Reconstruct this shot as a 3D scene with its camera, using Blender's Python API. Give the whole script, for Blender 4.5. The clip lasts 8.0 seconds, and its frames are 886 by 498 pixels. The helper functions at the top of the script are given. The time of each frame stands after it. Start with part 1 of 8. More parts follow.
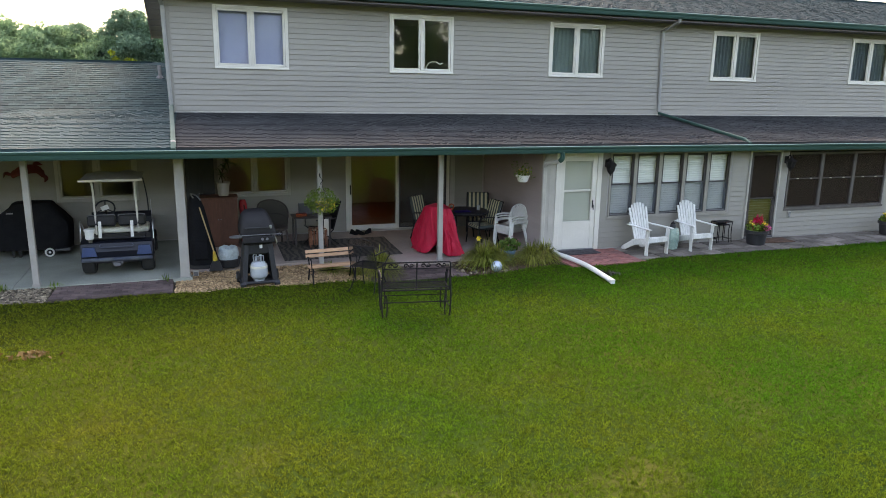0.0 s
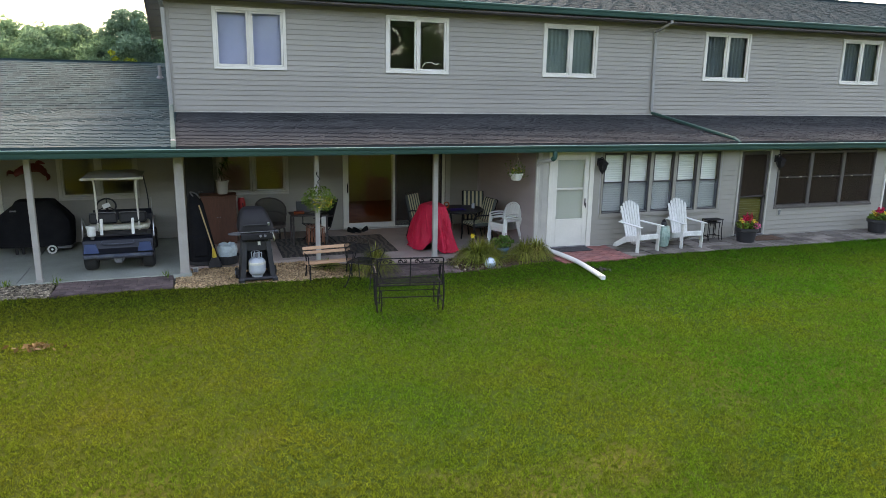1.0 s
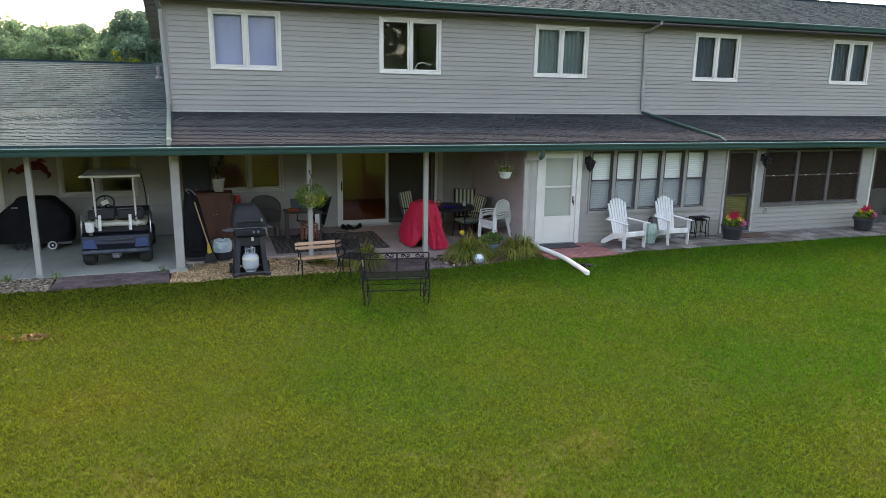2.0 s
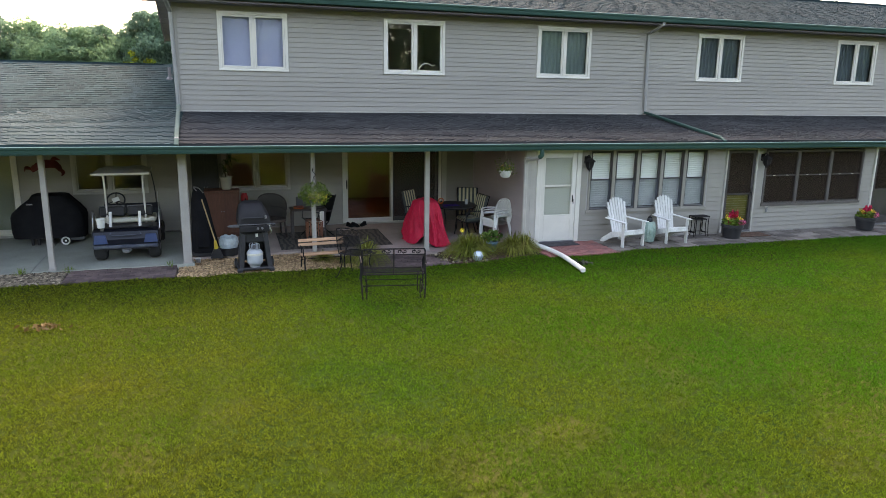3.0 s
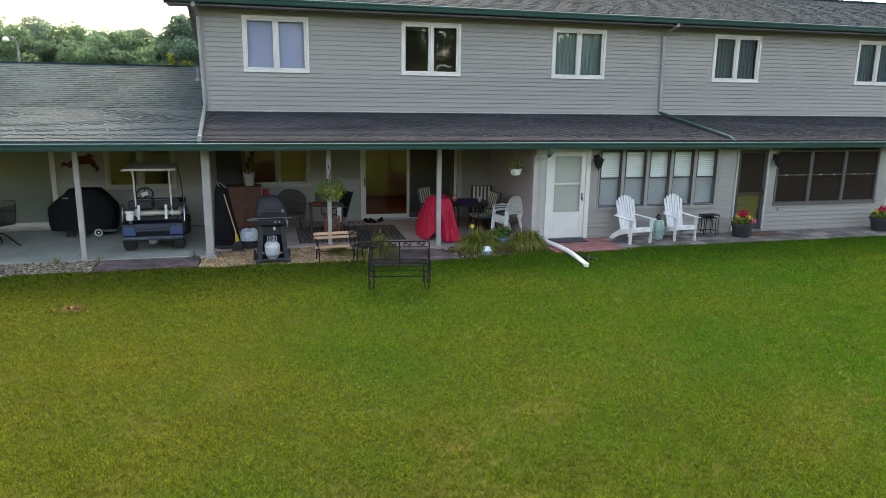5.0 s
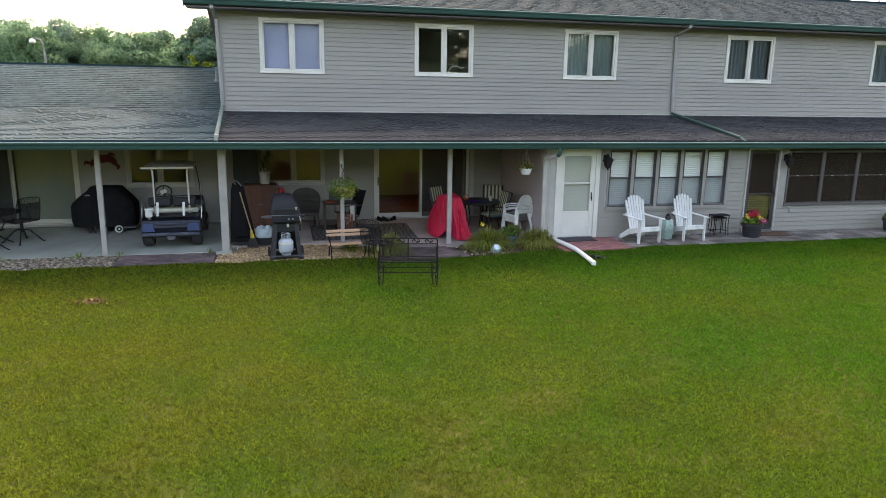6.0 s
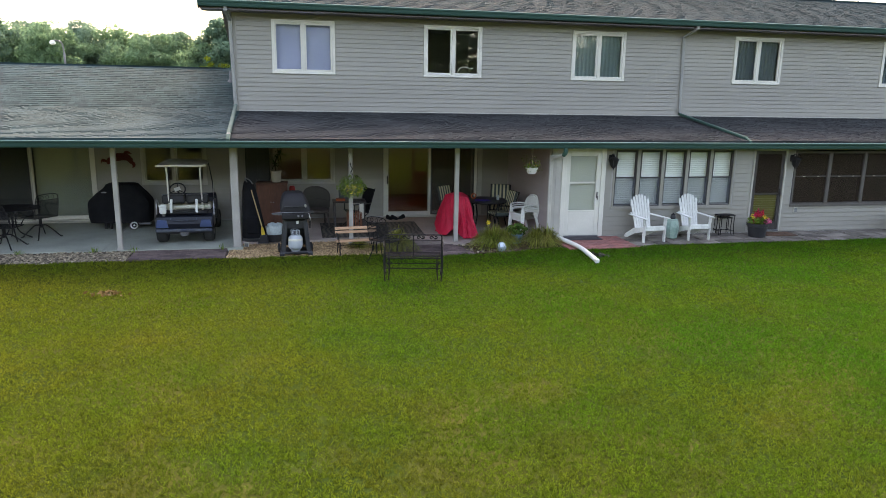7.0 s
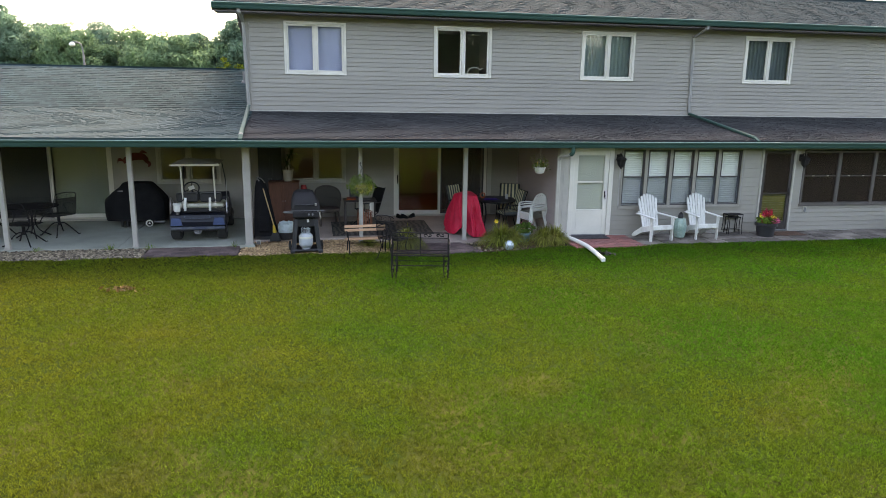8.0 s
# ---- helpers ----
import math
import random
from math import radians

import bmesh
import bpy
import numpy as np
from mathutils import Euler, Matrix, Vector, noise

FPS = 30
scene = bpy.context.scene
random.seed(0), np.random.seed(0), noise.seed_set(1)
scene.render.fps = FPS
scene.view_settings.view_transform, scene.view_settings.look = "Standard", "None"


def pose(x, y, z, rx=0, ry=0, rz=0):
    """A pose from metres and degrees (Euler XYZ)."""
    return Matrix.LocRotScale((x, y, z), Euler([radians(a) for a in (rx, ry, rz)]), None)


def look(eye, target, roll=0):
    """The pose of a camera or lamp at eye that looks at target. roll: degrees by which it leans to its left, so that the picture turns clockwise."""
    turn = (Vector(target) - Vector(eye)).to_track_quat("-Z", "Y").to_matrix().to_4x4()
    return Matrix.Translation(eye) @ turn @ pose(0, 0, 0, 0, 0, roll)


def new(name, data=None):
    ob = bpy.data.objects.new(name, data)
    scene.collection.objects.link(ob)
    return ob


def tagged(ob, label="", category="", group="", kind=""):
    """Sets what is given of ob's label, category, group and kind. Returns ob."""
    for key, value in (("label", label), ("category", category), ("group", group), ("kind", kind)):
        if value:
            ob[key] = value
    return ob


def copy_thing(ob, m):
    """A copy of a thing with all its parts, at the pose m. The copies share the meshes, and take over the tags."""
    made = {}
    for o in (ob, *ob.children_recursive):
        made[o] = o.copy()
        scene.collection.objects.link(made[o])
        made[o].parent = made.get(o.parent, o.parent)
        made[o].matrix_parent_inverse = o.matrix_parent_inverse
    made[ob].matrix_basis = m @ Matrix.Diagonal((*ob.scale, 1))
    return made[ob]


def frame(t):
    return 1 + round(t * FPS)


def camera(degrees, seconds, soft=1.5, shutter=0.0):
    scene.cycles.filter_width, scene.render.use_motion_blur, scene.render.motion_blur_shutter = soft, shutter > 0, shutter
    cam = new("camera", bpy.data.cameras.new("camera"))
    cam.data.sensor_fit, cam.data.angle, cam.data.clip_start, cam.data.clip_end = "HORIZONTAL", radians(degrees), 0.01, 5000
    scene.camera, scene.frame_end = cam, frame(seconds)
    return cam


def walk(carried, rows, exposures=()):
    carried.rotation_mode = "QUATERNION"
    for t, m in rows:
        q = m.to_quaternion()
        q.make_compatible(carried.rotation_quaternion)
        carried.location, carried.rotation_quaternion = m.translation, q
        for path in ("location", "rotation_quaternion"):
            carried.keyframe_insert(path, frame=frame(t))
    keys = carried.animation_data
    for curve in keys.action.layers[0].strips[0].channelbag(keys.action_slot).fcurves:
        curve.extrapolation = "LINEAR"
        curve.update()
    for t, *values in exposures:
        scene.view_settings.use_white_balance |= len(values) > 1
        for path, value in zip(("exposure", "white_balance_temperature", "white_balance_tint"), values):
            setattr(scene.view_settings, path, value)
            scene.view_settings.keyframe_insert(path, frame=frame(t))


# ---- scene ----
cam = camera(65.2, 8.0, soft=0.8)
PATH = [
    (0, (-4.301, -16.516, 3.319), (-3.662, -14.672, 2.883), 0.9),
    (0.5, (-4.327, -16.653, 3.335), (-3.687, -14.81, 2.898), 0.9),
    (1, (-4.298, -16.821, 3.329), (-3.658, -14.977, 2.892), 0.9),
    (1.5, (-4.227, -17.031, 3.331), (-3.588, -15.187, 2.894), 0.9),
    (3, (-3.933, -17.647, 3.354), (-3.345, -15.786, 2.915), 0.9),
    (3.5, (-3.84, -17.816, 3.326), (-3.273, -15.949, 2.89), 0.9),
    (4, (-3.748, -17.969, 3.334), (-3.2, -16.096, 2.898), 0.9),
    (4.5, (-3.672, -18.145, 3.339), (-3.149, -16.265, 2.903), 0.9),
    (6, (-3.474, -18.627, 3.334), (-3.032, -16.726, 2.899), 0.9),
    (6.5, (-3.438, -18.78, 3.311), (-3.015, -16.873, 2.879), 1.0),
    (7, (-3.362, -18.934, 3.302), (-2.96, -17.023, 2.871), 1.0),
    (7.5, (-3.303, -19.077, 3.268), (-2.923, -17.161, 2.84), 1.0),
    (8, (-3.246, -19.168, 3.311), (-2.887, -17.248, 2.879), 0.9),
]
walk(cam, [(t, look(e, g, r)) for t, e, g, r in PATH],
     exposures=[(0.0, 2.70, 8600, 16), (8.0, 2.70, 8600, 16)])

# ---- world, sun ----
SUN_AZ, SUN_EL = 11.0, 43.0          # degrees to the right of +y, and above the horizon
world = bpy.data.worlds.new("world")
scene.world = world
world.use_nodes = True
wn = world.node_tree
sky = wn.nodes.new("ShaderNodeTexSky")
sky.sky_type = 'NISHITA'
sky.sun_disc = False
sky.sun_elevation = radians(SUN_EL)
sky.sun_rotation = radians(SUN_AZ)
sky.air_density, sky.dust_density, sky.ozone_density = 1.0, 3.0, 1.0
wn.nodes["Background"].inputs[1].default_value = 0.15
wn.links.new(sky.outputs[0], wn.nodes["Background"].inputs[0])
sun = new("sun", bpy.data.lights.new("sun", 'SUN'))
sun.data.energy, sun.data.angle, sun.data.color = 0.32, radians(7.0), (1.0, 0.99, 0.97)
_d = Vector((math.sin(radians(SUN_AZ)) * math.cos(radians(SUN_EL)),
             math.cos(radians(SUN_AZ)) * math.cos(radians(SUN_EL)), math.sin(radians(SUN_EL))))
sun.matrix_world = look(_d * 60, (0, 0, 0))


# ---- materials ----
def mat(name, c1, c2=None, rough=0.6, metal=0.0, scale=3.0, fine=60.0, bump=0.15, spec=0.4, rand=0.0,
        stretch=(1, 1, 1), island=0.0, cut=(0.35, 0.65), dist=0.01):
    m = bpy.data.materials.new(name)
    m.use_nodes = True
    nt = m.node_tree
    N, L = nt.nodes.new, nt.links.new
    p = nt.nodes["Principled BSDF"]
    c2 = c2 or tuple(c * 0.8 for c in c1)
    tc, mp = N("ShaderNodeTexCoord"), N("ShaderNodeMapping")
    mp.inputs["Scale"].default_value = stretch
    L(tc.outputs["Object"], mp.inputs[0])
    n1, n2 = N("ShaderNodeTexNoise"), N("ShaderNodeTexNoise")
    n1.inputs["Scale"].default_value, n1.inputs["Detail"].default_value = scale, 5
    n2.inputs["Scale"].default_value, n2.inputs["Detail"].default_value = fine, 4
    L(mp.outputs[0], n1.inputs[0])
    L(mp.outputs[0], n2.inputs[0])
    mr = N("ShaderNodeMapRange")
    mr.inputs[1].default_value, mr.inputs[2].default_value = cut
    L(n1.outputs[0], mr.inputs[0])
    mix = N("ShaderNodeMix")
    mix.data_type = 'RGBA'
    mix.inputs[6].default_value, mix.inputs[7].default_value = (*c1, 1), (*c2, 1)
    L(mr.outputs[0], mix.inputs[0])
    hs = N("ShaderNodeHueSaturation")
    L(mix.outputs[2], hs.inputs["Color"])
    v = N("ShaderNodeMapRange")
    v.inputs[1].default_value, v.inputs[2].default_value = 0.3, 0.7
    v.inputs[3].default_value, v.inputs[4].default_value = (0.965, 1.03) if bump <= 0.06 else (0.86, 1.12)
    L(n2.outputs[0], v.inputs[0])
    last = v.outputs[0]
    for amount, node, out in ((rand, "ShaderNodeObjectInfo", "Random"), (island, "ShaderNodeNewGeometry", "Random Per Island")):
        if amount:
            o, r2, mu = N(node), N("ShaderNodeMapRange"), N("ShaderNodeMath")
            r2.inputs[3].default_value, r2.inputs[4].default_value = 1 - amount, 1 + amount
            L(o.outputs[out], r2.inputs[0])
            mu.operation = 'MULTIPLY'
            L(last, mu.inputs[0])
            L(r2.outputs[0], mu.inputs[1])
            last = mu.outputs[0]
    L(last, hs.inputs["Value"])
    L(hs.outputs[0], p.inputs["Base Color"])
    rr = N("ShaderNodeMapRange")
    rr.inputs[3].default_value, rr.inputs[4].default_value = max(0, rough - 0.08), min(1, rough + 0.1)
    L(n1.outputs[0], rr.inputs[0])
    L(rr.outputs[0], p.inputs["Roughness"])
    p.inputs["Metallic"].default_value = metal
    p.inputs["Specular IOR Level"].default_value = spec
    if bump:
        b = N("ShaderNodeBump")
        b.inputs["Strength"].default_value, b.inputs["Distance"].default_value = bump, dist
        L(n2.outputs[0], b.inputs["Height"])
        L(b.outputs[0], p.inputs["Normal"])
    return m


def glass_mat(name, tint=(1, 1, 1), ior=1.5):
    m = bpy.data.materials.new(name)
    m.use_nodes = True
    nt = m.node_tree
    nt.nodes.remove(nt.nodes["Principled BSDF"])
    N, L = nt.nodes.new, nt.links.new
    t, g, mx = N("ShaderNodeBsdfTransparent"), N("ShaderNodeBsdfGlossy"), N("ShaderNodeMixShader")
    lw, pw, ma = N("ShaderNodeLayerWeight"), N("ShaderNodeMath"), N("ShaderNodeMath")
    lw.inputs[0].default_value = 0.5
    pw.operation, ma.operation = 'POWER', 'MULTIPLY_ADD'
    f0 = ((ior - 1) / (ior + 1)) ** 2
    pw.inputs[1].default_value = 5.0
    ma.inputs[1].default_value, ma.inputs[2].default_value = 1 - f0, f0
    L(lw.outputs["Facing"], pw.inputs[0])
    L(pw.outputs[0], ma.inputs[0])
    t.inputs[0].default_value = (*tint, 1)
    g.inputs["Roughness"].default_value = 0.015
    L(ma.outputs[0], mx.inputs[0])
    L(t.outputs[0], mx.inputs[1])
    L(g.outputs[0], mx.inputs[2])
    L(mx.outputs[0], nt.nodes["Material Output"].inputs[0])
    return m


def mesh_screen_mat(name, color, opacity):
    """A fine woven mesh: part dark threads, part open."""
    m = bpy.data.materials.new(name)
    m.use_nodes = True
    nt = m.node_tree
    p = nt.nodes["Principled BSDF"]
    p.inputs["Base Color"].default_value = (*color, 1)
    p.inputs["Roughness"].default_value = 0.6
    p.inputs["Specular IOR Level"].default_value = 0.0
    t, mx = nt.nodes.new("ShaderNodeBsdfTransparent"), nt.nodes.new("ShaderNodeMixShader")
    mx.inputs[0].default_value = opacity
    nt.links.new(t.outputs[0], mx.inputs[1])
    nt.links.new(p.outputs[0], mx.inputs[2])
    nt.links.new(mx.outputs[0], nt.nodes["Material Output"].inputs[0])
    return m


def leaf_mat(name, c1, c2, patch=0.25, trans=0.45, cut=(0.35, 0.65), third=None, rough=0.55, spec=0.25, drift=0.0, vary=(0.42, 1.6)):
    """Leaves: colour by patches of place and by single leaf, part of the light shining through."""
    m = bpy.data.materials.new(name)
    m.use_nodes = True
    nt = m.node_tree
    N, L = nt.nodes.new, nt.links.new
    p = nt.nodes["Principled BSDF"]
    geo, n1, mr, mix = N("ShaderNodeNewGeometry"), N("ShaderNodeTexNoise"), N("ShaderNodeMapRange"), N("ShaderNodeMix")
    n1.inputs["Scale"].default_value, n1.inputs["Detail"].default_value = patch, 6
    n1.inputs["Roughness"].default_value = 0.62
    L(geo.outputs["Position"], n1.inputs[0])
    mr.inputs[1].default_value, mr.inputs[2].default_value = cut
    L(n1.outputs[0], mr.inputs[0])
    if drift:
        # the turf is drier towards the wing
        sx, gx, ad = N("ShaderNodeSeparateXYZ"), N("ShaderNodeMapRange"), N("ShaderNodeMath")
        L(geo.outputs["Position"], sx.inputs[0])
        L(sx.outputs[0], gx.inputs[0])
        gx.inputs[1].default_value, gx.inputs[2].default_value = -9.0, 5.0
        gx.inputs[3].default_value, gx.inputs[4].default_value = drift, -drift
        L(n1.outputs[0], ad.inputs[0])
        L(gx.outputs[0], ad.inputs[1])
        L(ad.outputs[0], mr.inputs[0])
    mix.data_type = 'RGBA'
    mix.inputs[6].default_value, mix.inputs[7].default_value = (*c1, 1), (*c2, 1)
    L(mr.outputs[0], mix.inputs[0])
    col = mix.outputs[2]
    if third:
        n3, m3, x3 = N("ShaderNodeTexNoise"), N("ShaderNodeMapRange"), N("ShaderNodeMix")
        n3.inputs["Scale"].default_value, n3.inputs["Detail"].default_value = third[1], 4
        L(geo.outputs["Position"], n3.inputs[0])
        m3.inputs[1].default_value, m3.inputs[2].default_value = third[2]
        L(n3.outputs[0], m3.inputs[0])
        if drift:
            # more brown thatch away from the house, also painting the lawn's dimming that way
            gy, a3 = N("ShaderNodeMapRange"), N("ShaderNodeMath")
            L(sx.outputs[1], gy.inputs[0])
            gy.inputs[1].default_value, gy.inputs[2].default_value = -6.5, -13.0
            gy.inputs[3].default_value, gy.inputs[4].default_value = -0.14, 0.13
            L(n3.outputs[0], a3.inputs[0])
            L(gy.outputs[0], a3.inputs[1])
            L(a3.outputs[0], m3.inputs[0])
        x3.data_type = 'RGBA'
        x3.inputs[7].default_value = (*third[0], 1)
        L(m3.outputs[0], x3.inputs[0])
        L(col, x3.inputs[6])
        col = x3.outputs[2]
    if drift:
        # tufts a few centimetres wide
        nt2, mt2, vt2 = N("ShaderNodeTexNoise"), N("ShaderNodeMapRange"), N("ShaderNodeMix")
        nt2.inputs["Scale"].default_value, nt2.inputs["Detail"].default_value = 65.0, 4
        nt2.inputs["Roughness"].default_value = 0.7
        L(geo.outputs["Position"], nt2.inputs[0])
        mt2.inputs[1].default_value, mt2.inputs[2].default_value = 0.36, 0.64
        mt2.inputs[3].default_value, mt2.inputs[4].default_value = 0.54, 1.44
        L(nt2.outputs[0], mt2.inputs[0])
        vt2.data_type, vt2.blend_type = 'RGBA', 'MULTIPLY'
        vt2.inputs[0].default_value = 1.0
        L(col, vt2.inputs[6])
        L(mt2.outputs[0], vt2.inputs[7])
        col = vt2.outputs[2]
    hs, v = N("ShaderNodeHueSaturation"), N("ShaderNodeMapRange")
    v.inputs[3].default_value, v.inputs[4].default_value = vary
    L(geo.outputs["Random Per Island"], v.inputs[0])
    L(v.outputs[0], hs.inputs["Value"])
    L(col, hs.inputs["Color"])
    L(hs.outputs[0], p.inputs["Base Color"])
    p.inputs["Roughness"].default_value = rough
    p.inputs["Specular IOR Level"].default_value = spec
    tr, mx = N("ShaderNodeBsdfTranslucent"), N("ShaderNodeMixShader")
    mx.inputs[0].default_value = trans
    L(hs.outputs[0], tr.inputs[0])
    L(p.outputs[0], mx.inputs[1])
    L(tr.outputs[0], mx.inputs[2])
    L(mx.outputs[0], nt.nodes["Material Output"].inputs[0])
    return m


def glow_mat(name, color, strength):
    m = bpy.data.materials.new(name)
    m.use_nodes = True
    p = m.node_tree.nodes["Principled BSDF"]
    p.inputs["Base Color"].default_value = (*color, 1)
    p.inputs["Emission Color"].default_value = (*color, 1)
    p.inputs["Emission Strength"].default_value = strength
    return m


SIDING = mat("siding_vinyl", (0.302, 0.280, 0.246), (0.273, 0.254, 0.225), 0.5, scale=0.7, fine=90, bump=0.05, rand=0.03, stretch=(0.3, 1, 1))
SHEATH = mat("wall_core", (0.40, 0.375, 0.36), (0.34, 0.32, 0.31), 0.7)
SIDEWALL = mat("siding_vinyl_porch", (0.37, 0.31, 0.305), (0.34, 0.285, 0.28), 0.5, scale=0.7, fine=90, bump=0.05, rand=0.03)
WHITE = mat("white_paint", (0.69, 0.655, 0.59), (0.62, 0.59, 0.53), 0.45, scale=2, fine=40, bump=0.04)
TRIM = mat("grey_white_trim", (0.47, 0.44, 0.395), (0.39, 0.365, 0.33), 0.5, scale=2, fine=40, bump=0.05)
POSTPAINT = mat("post_paint", (0.40, 0.375, 0.345), (0.32, 0.30, 0.275), 0.5, scale=2, fine=40, bump=0.05)
GREEN = mat("green_gutter_metal", (0.020, 0.060, 0.050), (0.030, 0.078, 0.064), 0.62, scale=1.5, fine=30, bump=0.03, stretch=(0.3, 1, 1), spec=0.25)
GREENPALE = mat("faded_green_gutter_lip", (0.20, 0.31, 0.27), (0.28, 0.38, 0.34), 0.45, scale=2, fine=30, bump=0.03, stretch=(0.3, 1, 1))
SHINGLE = mat("asphalt_shingle", (0.034, 0.065, 0.071), (0.026, 0.050, 0.055), 0.92, scale=0.8, fine=120, bump=0.45, island=0.20, spec=0.15, dist=0.003)
# the wing's shingle again, darkened: its lack of sun and flare is in the colour
SHINGLE_MAIN = mat("asphalt_shingle_main_dimmed", (0.016, 0.034, 0.042), (0.012, 0.027, 0.034), 0.95, scale=0.8, fine=120, bump=0.5, island=0.22, spec=0.05, dist=0.003)
SHINGLE_RED = mat("asphalt_shingle_brownish", (0.043, 0.045, 0.047), (0.029, 0.031, 0.033), 0.95, scale=0.8, fine=180, bump=0.6, island=0.26, spec=0.15, dist=0.003)
CONCRETE = mat("concrete_slab", (0.38, 0.395, 0.345), (0.27, 0.285, 0.25), 0.8, scale=0.9, fine=50, bump=0.25)
# tan concrete, made paler so its colour carries the flare over the patio
CONCRETE_TAN_FLARE = mat("concrete_tan", (0.43, 0.345, 0.305), (0.33, 0.26, 0.235), 0.85, scale=1.2, fine=50, bump=0.3)
BRICK_DARK = mat("paver_dark", (0.17, 0.118, 0.112), (0.10, 0.070, 0.068), 0.9, scale=3, fine=60, bump=0.5, rand=0.28)
BRICK_RED = mat("brick_red", (0.31, 0.115, 0.10), (0.22, 0.098, 0.092), 0.85, scale=3, fine=60, bump=0.4, rand=0.22)
SLATE = mat("slate_paver", (0.19, 0.165, 0.145), (0.10, 0.085, 0.073), 0.85, scale=2.6, fine=45, bump=0.5, rand=0.45)
BEDDING = mat("bedding_soil", (0.10, 0.075, 0.055), (0.06, 0.045, 0.035), 0.95, scale=5, fine=60, bump=0.6)
MULCH = mat("bark_mulch", (0.13, 0.075, 0.05), (0.07, 0.04, 0.03), 0.95, scale=8, fine=70, bump=0.8, island=0.5)
GRAVEL = mat("pea_gravel", (0.46, 0.31, 0.17), (0.32, 0.20, 0.11), 0.8, scale=4, fine=80, bump=0.2, island=0.55)
COBBLE = mat("river_stone", (0.29, 0.235, 0.17), (0.10, 0.077, 0.054), 0.8, scale=14, fine=60, bump=0.2, island=0.8)
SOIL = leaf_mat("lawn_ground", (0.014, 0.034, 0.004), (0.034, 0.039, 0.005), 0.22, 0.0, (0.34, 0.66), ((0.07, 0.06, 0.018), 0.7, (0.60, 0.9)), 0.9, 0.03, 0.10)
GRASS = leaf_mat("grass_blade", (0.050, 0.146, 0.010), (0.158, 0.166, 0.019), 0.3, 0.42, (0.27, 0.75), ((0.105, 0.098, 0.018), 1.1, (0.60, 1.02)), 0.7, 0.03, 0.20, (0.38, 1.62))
# distance haze put into the leaf colours: paler, bluer, little contrast between leaves
HAZED_LEAF = leaf_mat("tree_leaf_hazed", (0.15, 0.25, 0.16), (0.18, 0.28, 0.145), 0.3, 0.6, rough=0.8, spec=0.05, vary=(0.85, 1.15))
HAZED_LEAF_B = leaf_mat("tree_leaf_hazed_dark", (0.14, 0.23, 0.175), (0.155, 0.25, 0.165), 0.3, 0.6, rough=0.8, spec=0.05, vary=(0.85, 1.15))
YELLOWLEAF = leaf_mat("yellow_leaf", (0.28, 0.30, 0.03), (0.20, 0.26, 0.03), 0.8, 0.45)
BARK = mat("bark", (0.12, 0.09, 0.065), (0.07, 0.055, 0.04), 0.9, scale=4, fine=30, bump=0.8, stretch=(1, 1, 0.2))
LILYLEAF = leaf_mat("daylily_leaf", (0.15, 0.19, 0.03), (0.23, 0.23, 0.05), 1.5, 0.4, (0.35, 0.65), ((0.30, 0.24, 0.08), 3.0, (0.62, 0.75)))
POTLEAF = leaf_mat("pot_leaf", (0.10, 0.18, 0.025), (0.17, 0.25, 0.04), 5, 0.4)
BEGONIALEAF = leaf_mat("begonia_leaf", (0.07, 0.15, 0.03), (0.12, 0.20, 0.04), 5, 0.35)
DARKLEAF = leaf_mat("indoor_leaf", (0.03, 0.07, 0.02), (0.05, 0.09, 0.025), 5, 0.3)
REDPETAL = leaf_mat("red_petal", (0.62, 0.02, 0.05), (0.50, 0.02, 0.12), 9, 0.3)
YELLOWPETAL = leaf_mat("yellow_petal", (0.80, 0.62, 0.05), (0.84, 0.54, 0.08), 9, 0.3)
PINKPETAL = leaf_mat("pink_petal", (0.50, 0.08, 0.22), (0.70, 0.20, 0.30), 9, 0.3)
GLASS = glass_mat("window_glass")
DOORGLASS = glass_mat("door_glass", (0.84, 0.86, 0.84), 1.58)
SCREEN_GREY = mesh_screen_mat("sliding_door_screen", (0.075, 0.078, 0.076), 0.45)
SCREEN = mesh_screen_mat("insect_screen", (0.046, 0.032, 0.024), 0.48)
CHAIRMESH = mesh_screen_mat("chair_wire_mesh", (0.018, 0.017, 0.018), 0.66)
BENCHMESH = mesh_screen_mat("bench_wire_mesh", (0.022, 0.019, 0.022), 0.46)
BLACKIRON = mat("black_iron", (0.014, 0.013, 0.014), (0.022, 0.020, 0.021), 0.65, scale=5, fine=80, bump=0.1, spec=0.12)
BLACKPLASTIC = mat("black_plastic", (0.022, 0.022, 0.025), (0.03, 0.03, 0.034), 0.5, scale=4, fine=60, bump=0.08)
GRILLGREY = mat("grill_dark_grey", (0.017, 0.016, 0.018), (0.013, 0.012, 0.014), 0.6, scale=4, fine=60, bump=0.06, spec=0.32)
BLACKCLOTH = mat("black_cover_cloth", (0.010, 0.010, 0.012), (0.015, 0.015, 0.017), 0.85, scale=4, fine=50, bump=0.3, spec=0.12)
DOWNGREY = mat("weathered_grey_metal", (0.30, 0.295, 0.28), (0.25, 0.245, 0.235), 0.5, scale=2, fine=40, bump=0.05)
SPOUTGREEN = mat("faded_green_downspout", (0.06, 0.10, 0.085), (0.09, 0.13, 0.115), 0.75, scale=2, fine=40, bump=0.05, spec=0.2)
STEEL = mat("steel", (0.55, 0.55, 0.55), (0.45, 0.45, 0.45), 0.3, metal=1.0, scale=4, fine=60, bump=0.03)
